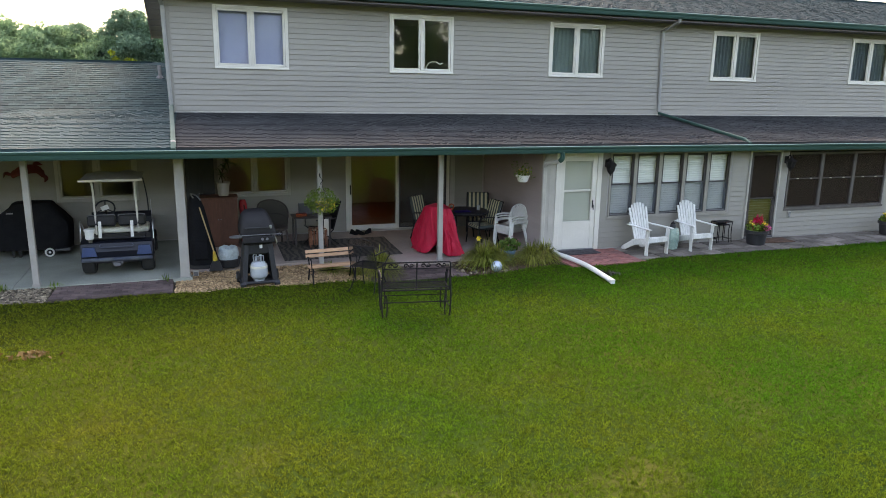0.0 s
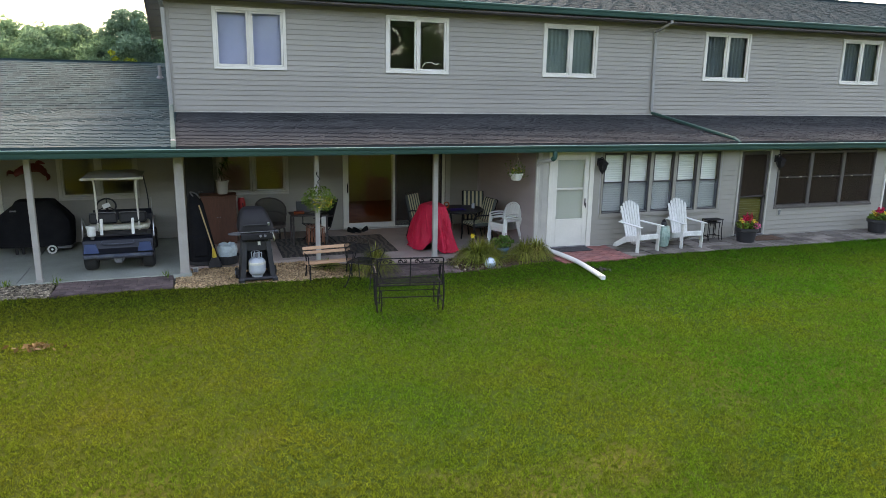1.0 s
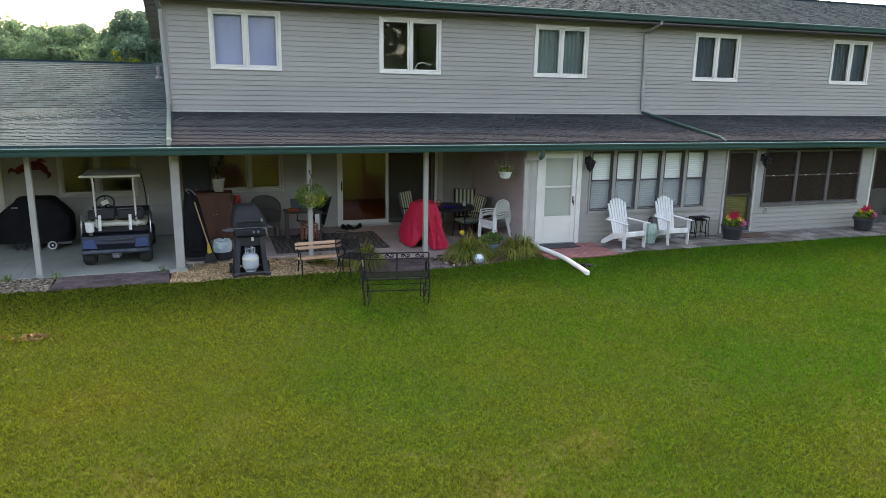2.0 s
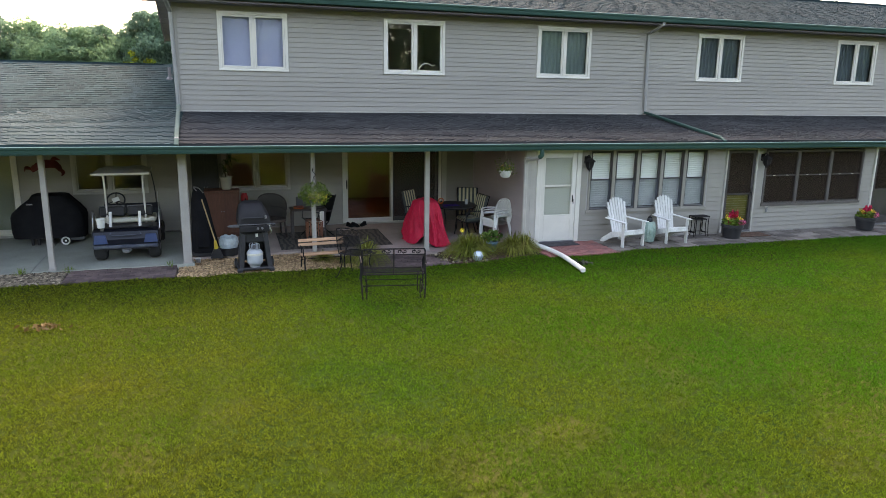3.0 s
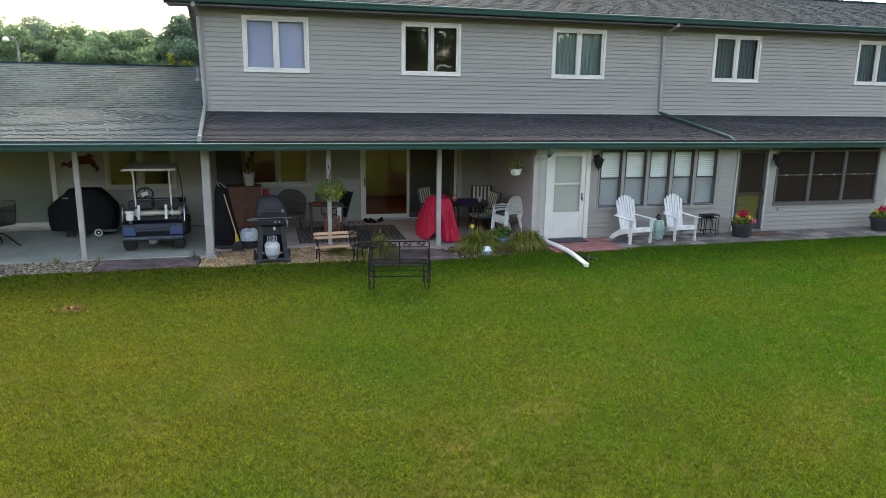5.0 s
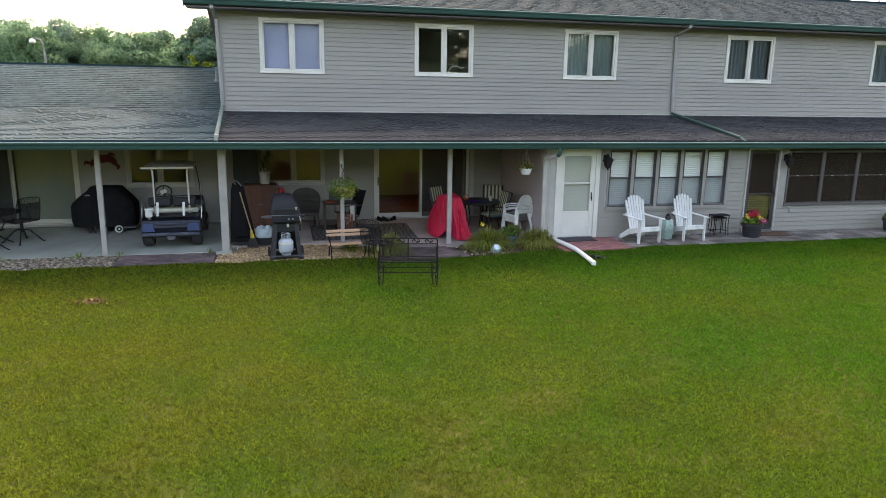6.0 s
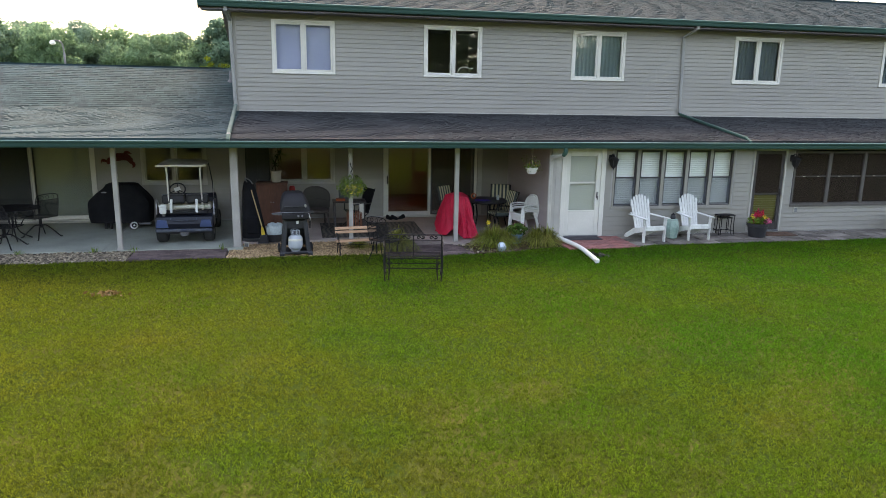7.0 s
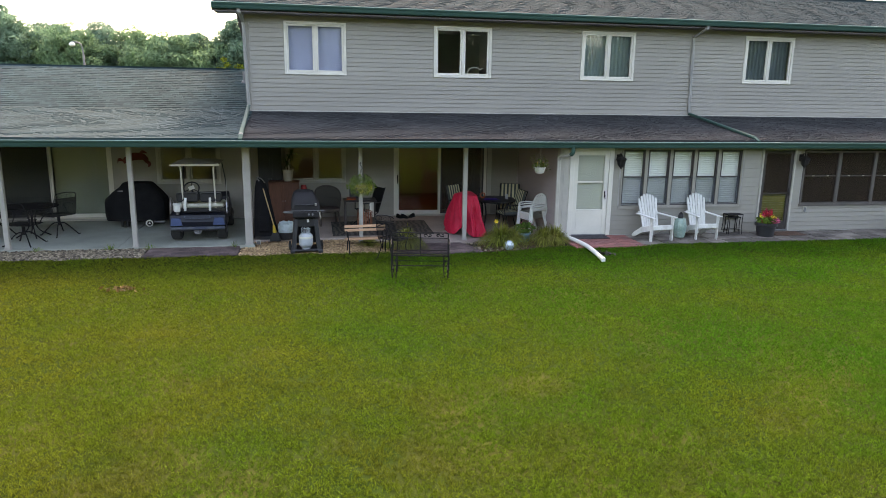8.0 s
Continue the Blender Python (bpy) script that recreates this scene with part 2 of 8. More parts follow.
TANKWHITE = mat("tank_enamel", (0.42, 0.45, 0.48), (0.33, 0.36, 0.39), 0.4, scale=5, fine=50, bump=0.05)
BENCHWOOD = mat("bench_wood", (0.44, 0.26, 0.155), (0.34, 0.19, 0.11), 0.6, scale=3, fine=40, bump=0.2, stretch=(0.15, 1, 1), rand=0.12)
BROWNWOOD = mat("brown_wood", (0.15, 0.060, 0.036), (0.10, 0.040, 0.026), 0.55, scale=3, fine=30, bump=0.15, stretch=(1, 1, 0.2))
TABLEWOOD = mat("red_brown_wood", (0.24, 0.09, 0.05), (0.16, 0.06, 0.035), 0.5, scale=3, fine=30, bump=0.15, rand=0.15)
WICKER = mat("dark_wicker", (0.085, 0.065, 0.058), (0.05, 0.038, 0.034), 0.7, scale=30, fine=90, bump=0.6)
REDCLOTH = mat("red_cover_cloth", (0.60, 0.012, 0.050), (0.50, 0.009, 0.040), 0.65, scale=3, fine=40, bump=0.25)
REDWOOD = mat("red_painted_wood", (0.16, 0.018, 0.016), (0.11, 0.014, 0.012), 0.55, scale=5, fine=40, bump=0.15)
WHITEPLASTIC = mat("white_plastic", (0.74, 0.735, 0.70), (0.66, 0.655, 0.62), 0.4, scale=3, fine=50, bump=0.03)
WHITEWOOD = mat("white_painted_wood", (0.73, 0.725, 0.70), (0.58, 0.575, 0.55), 0.5, scale=4, fine=50, bump=0.12, stretch=(1, 1, 0.3))
CREAM = mat("cream_vinyl", (0.62, 0.60, 0.50), (0.52, 0.50, 0.42), 0.5, scale=4, fine=50, bump=0.1)
NAVY = mat("navy_body", (0.010, 0.012, 0.020), (0.008, 0.009, 0.015), 0.35, scale=2, fine=40, bump=0.02, spec=0.5)
BLUE = mat("blue_paint", (0.045, 0.075, 0.17), (0.035, 0.06, 0.14), 0.4, scale=2, fine=40, bump=0.03)
RUBBER = mat("tyre_rubber", (0.018, 0.018, 0.018), (0.028, 0.027, 0.026), 0.85, scale=5, fine=60, bump=0.3)
GREYMETAL = mat("grey_metal", (0.22, 0.22, 0.23), (0.15, 0.15, 0.16), 0.5, metal=0.4, scale=4, fine=60, bump=0.08)
CELADON = mat("celadon_glaze", (0.36, 0.47, 0.41), (0.22, 0.34, 0.30), 0.25, scale=9, fine=40, bump=0.15, spec=0.6)
BLUEPOT = mat("blue_glaze", (0.16, 0.28, 0.36), (0.11, 0.20, 0.28), 0.3, scale=5, fine=40, bump=0.1)
MAT_BROWN = mat("coir_mat", (0.135, 0.072, 0.045), (0.085, 0.048, 0.034), 0.95, scale=8, fine=120, bump=0.8)
MAT_DARK = mat("dark_doormat", (0.055, 0.05, 0.055), (0.035, 0.03, 0.035), 0.95, scale=8, fine=120, bump=0.8)
DARKBROWN = mat("dark_bronze_frame", (0.055, 0.045, 0.045), (0.04, 0.034, 0.034), 0.5, scale=3, fine=50, bump=0.05)
BRONZE = mat("grey_brown_frame", (0.115, 0.10, 0.095), (0.085, 0.075, 0.07), 0.5, scale=3, fine=50, bump=0.05)
BLIND = mat("pleated_blind", (0.79, 0.81, 0.77), (0.74, 0.76, 0.72), 0.7, scale=2, fine=30, bump=0.05)
BLINDBLUE = mat("lavender_blind", (0.34, 0.37, 0.50), (0.29, 0.32, 0.44), 0.8, scale=1, fine=30, bump=0.05)
CURTAIN_GREEN = mat("sage_curtain", (0.125, 0.175, 0.165), (0.095, 0.135, 0.127), 0.85, scale=1.5, fine=30, bump=0.1)
CURTAIN_DARK = mat("slate_curtain", (0.062, 0.088, 0.098), (0.048, 0.068, 0.077), 0.85, scale=1.5, fine=30, bump=0.1)
OLIVEBLIND = mat("olive_gold_blind", (0.12, 0.095, 0.018), (0.085, 0.07, 0.014), 0.75, scale=2, fine=40, bump=0.1)
DOORBLIND = mat("grey_green_shade", (0.42, 0.43, 0.37), (0.37, 0.38, 0.33), 0.8, scale=2, fine=30, bump=0.05)
ROOMWALL = mat("room_paint", (0.34, 0.32, 0.285), (0.29, 0.275, 0.245), 0.9, scale=0.6)
GLOBE = mat("mirrored_glass_ball", (0.50, 0.58, 0.66), (0.36, 0.46, 0.56), 0.12, metal=0.3, scale=4, fine=30, bump=0.02, spec=0.8)
YELLOW = mat("yellow_plastic", (0.62, 0.43, 0.05), (0.5, 0.34, 0.04), 0.5)
TANWOOD = mat("tan_handle", (0.50, 0.36, 0.18), (0.42, 0.29, 0.14), 0.55)
PALEBLUE = mat("pale_plastic_bag", (0.50, 0.58, 0.60), (0.40, 0.47, 0.50), 0.35, scale=6, fine=30, bump=0.5)
ORANGE = mat("orange_plastic", (0.60, 0.14, 0.04), (0.5, 0.10, 0.03), 0.5)
PURPLE = mat("violet_cloth", (0.10, 0.06, 0.42), (0.07, 0.045, 0.33), 0.6)
RED = mat("red_plastic", (0.42, 0.02, 0.02), (0.34, 0.015, 0.02), 0.45)
SOFFIT = mat("soffit_panel", (0.62, 0.60, 0.565), (0.55, 0.53, 0.50), 0.6, scale=1, fine=40, bump=0.05)
SOFFIT_DARK = mat("soffit_brown", (0.15, 0.135, 0.145), (0.12, 0.11, 0.118), 0.6, scale=1, fine=40, bump=0.05)
LAMPGLOW = glow_mat("lamp_glow", (1.0, 0.66, 0.28), 2.4)


def stripe_mat(name, c1, c2, freq, axis=0, wave=0.0):
    m = mat(name, c1, None, 0.8, scale=4, fine=60, bump=0.2)
    nt = m.node_tree
    N, L = nt.nodes.new, nt.links.new
    tc, w, mx, cr = N("ShaderNodeTexCoord"), N("ShaderNodeTexWave"), N("ShaderNodeMix"), N("ShaderNodeMapRange")
    w.bands_direction = ('X', 'Y', 'Z')[axis]
    w.inputs["Scale"].default_value = freq
    w.inputs["Distortion"].default_value = wave
    L(tc.outputs["Object"], w.inputs[0])
    cr.inputs[1].default_value, cr.inputs[2].default_value = 0.45, 0.55
    L(w.outputs["Fac"], cr.inputs[0])
    mx.data_type = 'RGBA'
    mx.inputs[6].default_value, mx.inputs[7].default_value = (*c1, 1), (*c2, 1)
    L(cr.outputs[0], mx.inputs[0])
    L(mx.outputs[2], nt.nodes["Principled BSDF"].inputs["Base Color"])
    return m


CUSHION = stripe_mat("striped_cushion", (0.50, 0.46, 0.30), (0.06, 0.075, 0.07), 3.2, 0)
RUG = stripe_mat("fern_striped_rug", (0.115, 0.10, 0.088), (0.05, 0.044, 0.041), 2.4, 0, 8.0)


# ---- mesh helpers ----
def link_mesh(name, verts, faces, material, parent=None, smooth=False):
    me = bpy.data.meshes.new(name)
    me.from_pydata([tuple(v) for v in verts], [], [tuple(f) for f in faces])
    me.materials.append(material)
    if smooth:
        me.polygons.foreach_set("use_smooth", [True] * len(me.polygons))
    ob = new(name, me)
    if parent is not None:
        ob.parent = parent
    return ob


def part(name, bm, material, parent=None, label="", smooth=False, auto=False):
    """Links a bmesh as one mesh object under a thing or a part."""
    bmesh.ops.recalc_face_normals(bm, faces=bm.faces)
    me = bpy.data.meshes.new(name)
    if smooth:
        for f in bm.faces:
            f.smooth = True
        for e in bm.edges:
            if len(e.link_faces) == 2 and e.calc_face_angle() > 0.7:
                e.smooth = False
    bm.to_mesh(me)
    bm.free()
    me.materials.append(material)
    ob = new(name, me)
    if parent is not None:
        ob.parent = parent
    if label:
        ob["label"] = label
    return ob


def thing(name, m, label, category, group="", kind=""):
    ob = new(name)
    ob.empty_display_size = 0.1
    ob.matrix_basis = m
    return tagged(ob, label, category, group, kind)


def box(bm, x0, x1, y0, y1, z0, z1, bev=0.0):
    vs = [bm.verts.new(c) for c in ((x0, y0, z0), (x1, y0, z0), (x1, y1, z0), (x0, y1, z0), (x0, y0, z1), (x1, y0, z1), (x1, y1, z1), (x0, y1, z1))]
    fs = [bm.faces.new([vs[i] for i in q]) for q in ((3, 2, 1, 0), (4, 5, 6, 7), (0, 1, 5, 4), (1, 2, 6, 5), (2, 3, 7, 6), (3, 0, 4, 7))]
    if bev:
        es = list({e for f in fs for e in f.edges})
        bmesh.ops.bevel(bm, geom=es, offset=bev, segments=1, affect='EDGES', profile=0.5)
    return bm


def B(*args):
    return box(bmesh.new(), *args)


def board(bm, a, b, w, t, side=(1, 0, 0), bev=0.004):
    """A plank from a to b, w wide along side and t thick."""
    a, b = Vector(a), Vector(b)
    d = (b - a).normalized()
    s = Vector(side)
    s = (s - d * s.dot(d)).normalized()
    n = d.cross(s)
    vs = []
    for p in (a, b):
        for i, j in ((-1, -1), (1, -1), (1, 1), (-1, 1)):
            vs.append(bm.verts.new(p + s * (i * w / 2) + n * (j * t / 2)))
    fs = [bm.faces.new([vs[i] for i in q]) for q in ((0, 1, 2, 3), (7, 6, 5, 4), (0, 4, 5, 1), (1, 5, 6, 2), (2, 6, 7, 3), (3, 7, 4, 0))]
    if bev:
        bmesh.ops.bevel(bm, geom=list({e for f in fs for e in f.edges}), offset=bev, segments=1, affect='EDGES', profile=0.5)
    return bm


def tube(bm, pts, r, seg=8, cap=True, flat=1.0):
    """A round bar along a path; r is one radius or one for each point."""
    pts = [Vector(p) for p in pts]
    rs = r if isinstance(r, (list, tuple)) else [r] * len(pts)
    rings, ref = [], None
    for i, p in enumerate(pts):
        d = (pts[min(i + 1, len(pts) - 1)] - pts[max(i - 1, 0)]).normalized()
        if ref is None:
            ref = d.orthogonal().normalized()
        ref = (ref - d * ref.dot(d)).normalized()
        o = d.cross(ref)
        rings.append([bm.verts.new(p + ref * (rs[i] * math.cos(2 * math.pi * k / seg)) + o * (rs[i] * flat * math.sin(2 * math.pi * k / seg))) for k in range(seg)])
    for a, b in zip(rings, rings[1:]):
        for k in range(seg):
            bm.faces.new((a[k], a[(k + 1) % seg], b[(k + 1) % seg], b[k]))
    if cap:
        bm.faces.new(rings[0][::-1])
        bm.faces.new(rings[-1])
    return bm


def lathe(bm, prof, seg=20, c=(0, 0, 0), sx=1.0, sy=1.0):
    rings = []
    for r, z in prof:
        rings.append([bm.verts.new((c[0] + sx * r * math.cos(2 * math.pi * k / seg), c[1] + sy * r * math.sin(2 * math.pi * k / seg), c[2] + z)) for k in range(seg)])
    for a, b in zip(rings, rings[1:]):
        for k in range(seg):
            bm.faces.new((a[k], a[(k + 1) % seg], b[(k + 1) % seg], b[k]))
    bm.faces.new(rings[0][::-1])
    bm.faces.new(rings[-1])
    return bm


def arc(c, r, a0, a1, n, plane="xz", y=0.0):
    out = []
    for i in range(n + 1):
        a = radians(a0 + (a1 - a0) * i / n)
        u, v = c[0] + r * math.cos(a), c[1] + r * math.sin(a)
        out.append((u, y, v) if plane == "xz" else ((y, u, v) if plane == "yz" else (u, v, y)))
    return out


def smooth_path(pts, n=5):
    """Catmull-Rom points through the given ones."""
    P = [Vector(p) for p in pts]
    P = [P[0] * 2 - P[1]] + P + [P[-1] * 2 - P[-2]]
    out = []
    for i in range(1, len(P) - 2):
        for k in range(n):
            t = k / n
            out.append(0.5 * (2 * P[i] + (P[i + 1] - P[i - 1]) * t + (2 * P[i - 1] - 5 * P[i] + 4 * P[i + 1] - P[i + 2]) * t * t
                              + (3 * P[i] - P[i - 1] - 3 * P[i + 1] + P[i + 2]) * t ** 3))
    return out + [P[-2]]


def np_mesh(name, verts, loops, per, material, parent=None):
    """A mesh of many alike faces out of arrays: verts (n, 3), loops (m, per)."""
    me = bpy.data.meshes.new(name)
    me.vertices.add(len(verts))
    me.vertices.foreach_set("co", np.ascontiguousarray(verts, dtype=np.float32).ravel())
    me.loops.add(loops.size)
    me.loops.foreach_set("vertex_index", np.ascontiguousarray(loops, dtype=np.int32).ravel())
    me.polygons.add(len(loops))
    me.polygons.foreach_set("loop_start", np.arange(len(loops), dtype=np.int32) * per)
    me.update(calc_edges=True)
    me.materials.append(material)
    ob = new(name, me)
    if parent is not None:
        ob.parent = parent
    return ob


# ---- large structure: plan ----
HOUSE_L, WING_L, HOUSE_R = -4.9, -17.0, 27.0      # gable end of the tall part, end of the low wing, far end
FRONT = -3.395                                    # face of the enclosed porches
SIDE_X = 2.5                                      # side wall of the enclosed porch
BACK = 7.35                                       # back of the house and its wing
RIDGE_Y, RIDGE_Z = 3.4, 6.78


def slab_z(y):
    """Top of the open patio, which falls away from the house."""
    return 0.025 * min(0.0, y)


def sstep(a, b, v):
    t = max(0.0, min(1.0, (v - a) / (b - a)))
    return t * t * (3 - 2 * t)


def lawn_edge(x):
    e = -4.12 - 0.32 * sstep(-1.9, -1.2, x) + 0.10 * sstep(0.2, 0.9, x) - 0.38 * sstep(2.2, 2.7, x) + 0.22 * sstep(4.0, 4.8, x)
    return e + 0.03 * math.sin(3.1 * x) + 0.02 * math.sin(7.7 * x + 1)


def lawn_z(x, y):
    return -0.11 * (1 - sstep(0.5, 3.0, x)) * sstep(-7.5, -4.6, y)


def ground_sheet():
    xs = sorted(set([-700, -400, -200, -100, -60, -40, -30, -24] + [round(-20 + 0.4 * i, 3) for i in range(126)] + [34, 40, 50, 70, 100, 200, 400, 700]))
    ys = sorted(set([-700, -400, -200, -100, -60, -40, -30, -24] + [round(-20 + 0.5 * i, 3) for i in range(30)]
                    + [round(-5.2 + 0.06 * i, 3) for i in range(25)] + [-3.6, -3.2, -2, 0, 4, 8, 11, 12, 14, 20, 30, 45, 60, 80, 120, 200, 400, 700]))
    verts, faces = [], []
    for y in ys:
        for x in xs:
            z = lawn_z(x, y)
            if WING_L - 0.5 < x < HOUSE_R + 0.5 and lawn_edge(x) + 0.03 < y < 7.6:
                z = -0.24
            z += 0.02 * sstep(-7.0, -10.0, y) * math.sin(0.5 * x) * math.sin(0.7 * y)
            verts.append((x, y, z))
    n = len(xs)
    for j in range(len(ys) - 1):
        for i in range(n - 1):
            faces.append((j * n + i, j * n + i + 1, (j + 1) * n + i + 1, (j + 1) * n + i))
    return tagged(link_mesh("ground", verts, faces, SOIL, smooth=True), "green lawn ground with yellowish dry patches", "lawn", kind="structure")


ground_sheet()


def wall(name, along, a0, a1, z0, z1, f0, f1, openings, material, label):
    """A wall with thickness and holes. along: 'x' or 'y'; f0..f1 its thickness in the other way; openings (a0, a1, z0, z1)."""
    A = sorted({a0, a1, *[v for o in openings for v in o[:2] if a0 < v < a1]})
    Z = sorted({z0, z1, *[v for o in openings for v in o[2:] if z0 < v < z1]})
    solid = [[not any(o[0] <= (p + q) / 2 <= o[1] and o[2] <= (r + s) / 2 <= o[3] for o in openings) for r, s in zip(Z, Z[1:])] for p, q in zip(A, A[1:])]
    verts, faces, index = [], [], {}

    def v(a, f, z):
        k = (a, f, z) if along == 'x' else (f, a, z)
        if k not in index:
            index[k] = len(verts)
            verts.append(k)
        return index[k]

    def empty(i, j):
        return i < 0 or j < 0 or i >= len(A) - 1 or j >= len(Z) - 1 or not solid[i][j]

    for i in range(len(A) - 1):
        for j in range(len(Z) - 1):
            if not solid[i][j]:
                continue
            p, q, r, s = A[i], A[i + 1], Z[j], Z[j + 1]
            faces.append((v(p, f0, r), v(q, f0, r), v(q, f0, s), v(p, f0, s)))
            faces.append((v(q, f1, r), v(p, f1, r), v(p, f1, s), v(q, f1, s)))
            if empty(i - 1, j):
                faces.append((v(p, f1, r), v(p, f0, r), v(p, f0, s), v(p, f1, s)))
            if empty(i + 1, j):
                faces.append((v(q, f0, r), v(q, f1, r), v(q, f1, s), v(q, f0, s)))
            if empty(i, j - 1):
                faces.append((v(p, f1, r), v(q, f1, r), v(q, f0, r), v(p, f0, r)))
            if empty(i, j + 1):
                faces.append((v(p, f0, s), v(q, f0, s), v(q, f1, s), v(p, f1, s)))
    me = bpy.data.meshes.new(name)
    me.from_pydata(verts, [], faces)
    bm = bmesh.new()
    bm.from_mesh(me)
    bpy.data.meshes.remove(me)
    ob = part(name, bm, material)
    return tagged(ob, label, "wall", kind="structure")


def siding(parent, along, a0, a1, z0, z1, face, out, openings, material, course=0.115, lap=0.019, top=None):
    """Lapped boards, each course one board mesh; out: the sign of the outward way. top(a): a sloping upper limit."""
    n = int(math.ceil((z1 - z0) / course))
    for k in range(n):
        r0, r1 = z0 + k * course, min(z1, z0 + (k + 1) * course)
        levels = sorted({r0, r1, *[v for o in openings for v in o[2:] if r0 < v < r1]})
        verts, faces = [], []

        def quad(p, q, fa, za, fb, zb):
            i = len(verts)
            for a, f, z in ((p, fa, za), (q, fa, za), (q, fb, zb), (p, fb, zb)):
                verts.append((a, f, z) if along == 'x' else (f, a, z))
            faces.append((i, i + 1, i + 2, i + 3))

        for lo, hi in zip(levels, levels[1:]):
            holes = sorted((o[0], o[1]) for o in openings if o[2] < (lo + hi) / 2 < o[3])
            spans, at = [], a0
            for p, q in holes:
                if p > at:
                    spans.append((at, p))
                at = max(at, q)
            if at < a1:
                spans.append((at, a1))
            depth = lambda z: face + out * (0.002 + lap * (1 - (z - r0) / course))
            for p, q in spans:
                start = lo
                if lo == r0:
                    # the drip gap under the butt of the board
                    start = min(lo + 0.011, hi)
                    quad(p, q, face + out * 0.001, lo, face + out * 0.001, start)
                    quad(p, q, face + out * 0.001, start, depth(start), start)
                quad(p, q, depth(start), start, depth(hi), hi)
        if faces:
            link_mesh("siding_board", verts, faces, material, parent)


UPPER = [(-3.95, -2.35), (0.0, 1.6), (4.2, 5.8), (9.25, 10.85), (14.34, 15.94)]
UZ0, UZ1 = 3.80, 5.14
up_open = [(a, b, UZ0, UZ1) for a, b in UPPER]
w_up = wall("wall_upper_front", 'x', HOUSE_L, HOUSE_R, 2.70, 5.42, 0.0, 0.16, up_open, SHEATH, "grey vinyl lap siding wall of the upper storey")

SLIDER_A, SLIDER_B = (-11.3, -8.38, 0.0, 2.06), (-1.09, 1.55, -0.02, 2.06)
WIN_A, WIN_B = (-7.30, -5.69, 0.94, 2.16), (-4.02, -2.40, 0.94, 2.16)
low_open = [SLIDER_A, SLIDER_B, WIN_A, WIN_B]
w_low = wall("wall_patio_back", 'x', WING_L, HOUSE_R, -0.25, 2.70, 0.0, 0.16, low_open, SHEATH, "grey siding wall behind the open patio")

DOOR1, DOOR2, DOOR3 = (2.84, 3.77, 0.03, 2.10), (7.86, 8.76, 0.06, 2.12), (12.62, 13.52, 0.06, 2.12)
PORCH_W, PORCH_W2 = (4.07, 7.31, 0.78, 2.13), (9.03, 12.2, 0.77, 2.12)
fr_open = [DOOR1, DOOR2, DOOR3, PORCH_W, PORCH_W2]
w_fr = wall("wall_porch_front", 'x', SIDE_X, HOUSE_R, -0.25, 2.26, FRONT, FRONT + 0.13, fr_open, SHEATH, "grey lap siding front of the enclosed porches")
w_side = wall("wall_porch_side", 'y', FRONT + 0.13, 0.0, -0.25, 2.26, SIDE_X, SIDE_X + 0.12, [], SHEATH, "mauve-grey siding side wall of the enclosed porch")
w_part = wall("wall_porch_party", 'y', FRONT + 0.13, 0.0, -0.25, 2.26, 7.52, 7.64, [], ROOMWALL, "plain wall between the two enclosed porches")
wall("wall_porch_party_b", 'y', FRONT + 0.13, 0.0, -0.25, 2.26, 12.4, 12.52, [], ROOMWALL, "plain wall between two enclosed porches")
wall("wall_gable_end", 'y', 0.16, BACK, -0.25, 5.10, HOUSE_L, HOUSE_L + 0.16, [], SHEATH, "grey gable end wall of the tall house")
wall("wall_wing_back", 'x', WING_L, HOUSE_L, -0.25, 2.45, BACK, BACK + 0.16, [], SHEATH, "plain back wall of the wing")
wall("wall_house_back", 'x', HOUSE_L, HOUSE_R, -0.25, 5.12, BACK, BACK + 0.16, [], SHEATH, "plain back wall of the house")
wall("wall_house_far_end", 'y', 0.16, BACK, -0.25, 5.10, HOUSE_R - 0.16, HOUSE_R, [], SHEATH, "plain far end wall of the house")
wall("wall_wing_end", 'y', 0.16, BACK, -0.25, 2.448, WING_L, WING_L + 0.16, [], SHEATH, "plain end wall of the low wing")
wall("wall_porch_far_end", 'y', FRONT + 0.13, 0.0, -0.25, 2.26, HOUSE_R - 0.13, HOUSE_R, [], SHEATH, "plain end wall of the last enclosed porch")
# rooms behind the windows
for i, x in enumerate((2.3, 8.0, 13.0)):
    wall("wall_room_%d" % (i + 1), 'y', 0.16, 4.4, 0.0, 5.3, x, x + 0.1, [], ROOMWALL, "plain inner wall between rooms")
wall("wall_room_back", 'x', WING_L + 0.2, HOUSE_R - 0.2, 0.0, 2.6, 4.4, 4.5, [], ROOMWALL, "plain inner wall behind the rooms")
wall("wall_room_back_upper", 'x', HOUSE_L + 0.2, HOUSE_R - 0.2, 2.72, 5.3, 4.4, 4.5, [], ROOMWALL, "plain inner wall behind the bedrooms")


def flat(name, x0, x1, y0, y1, z0, z1, material, label, category):
    return tagged(part(name, B(x0, x1, y0, y1, z0, z1), material), label, category, kind="structure")


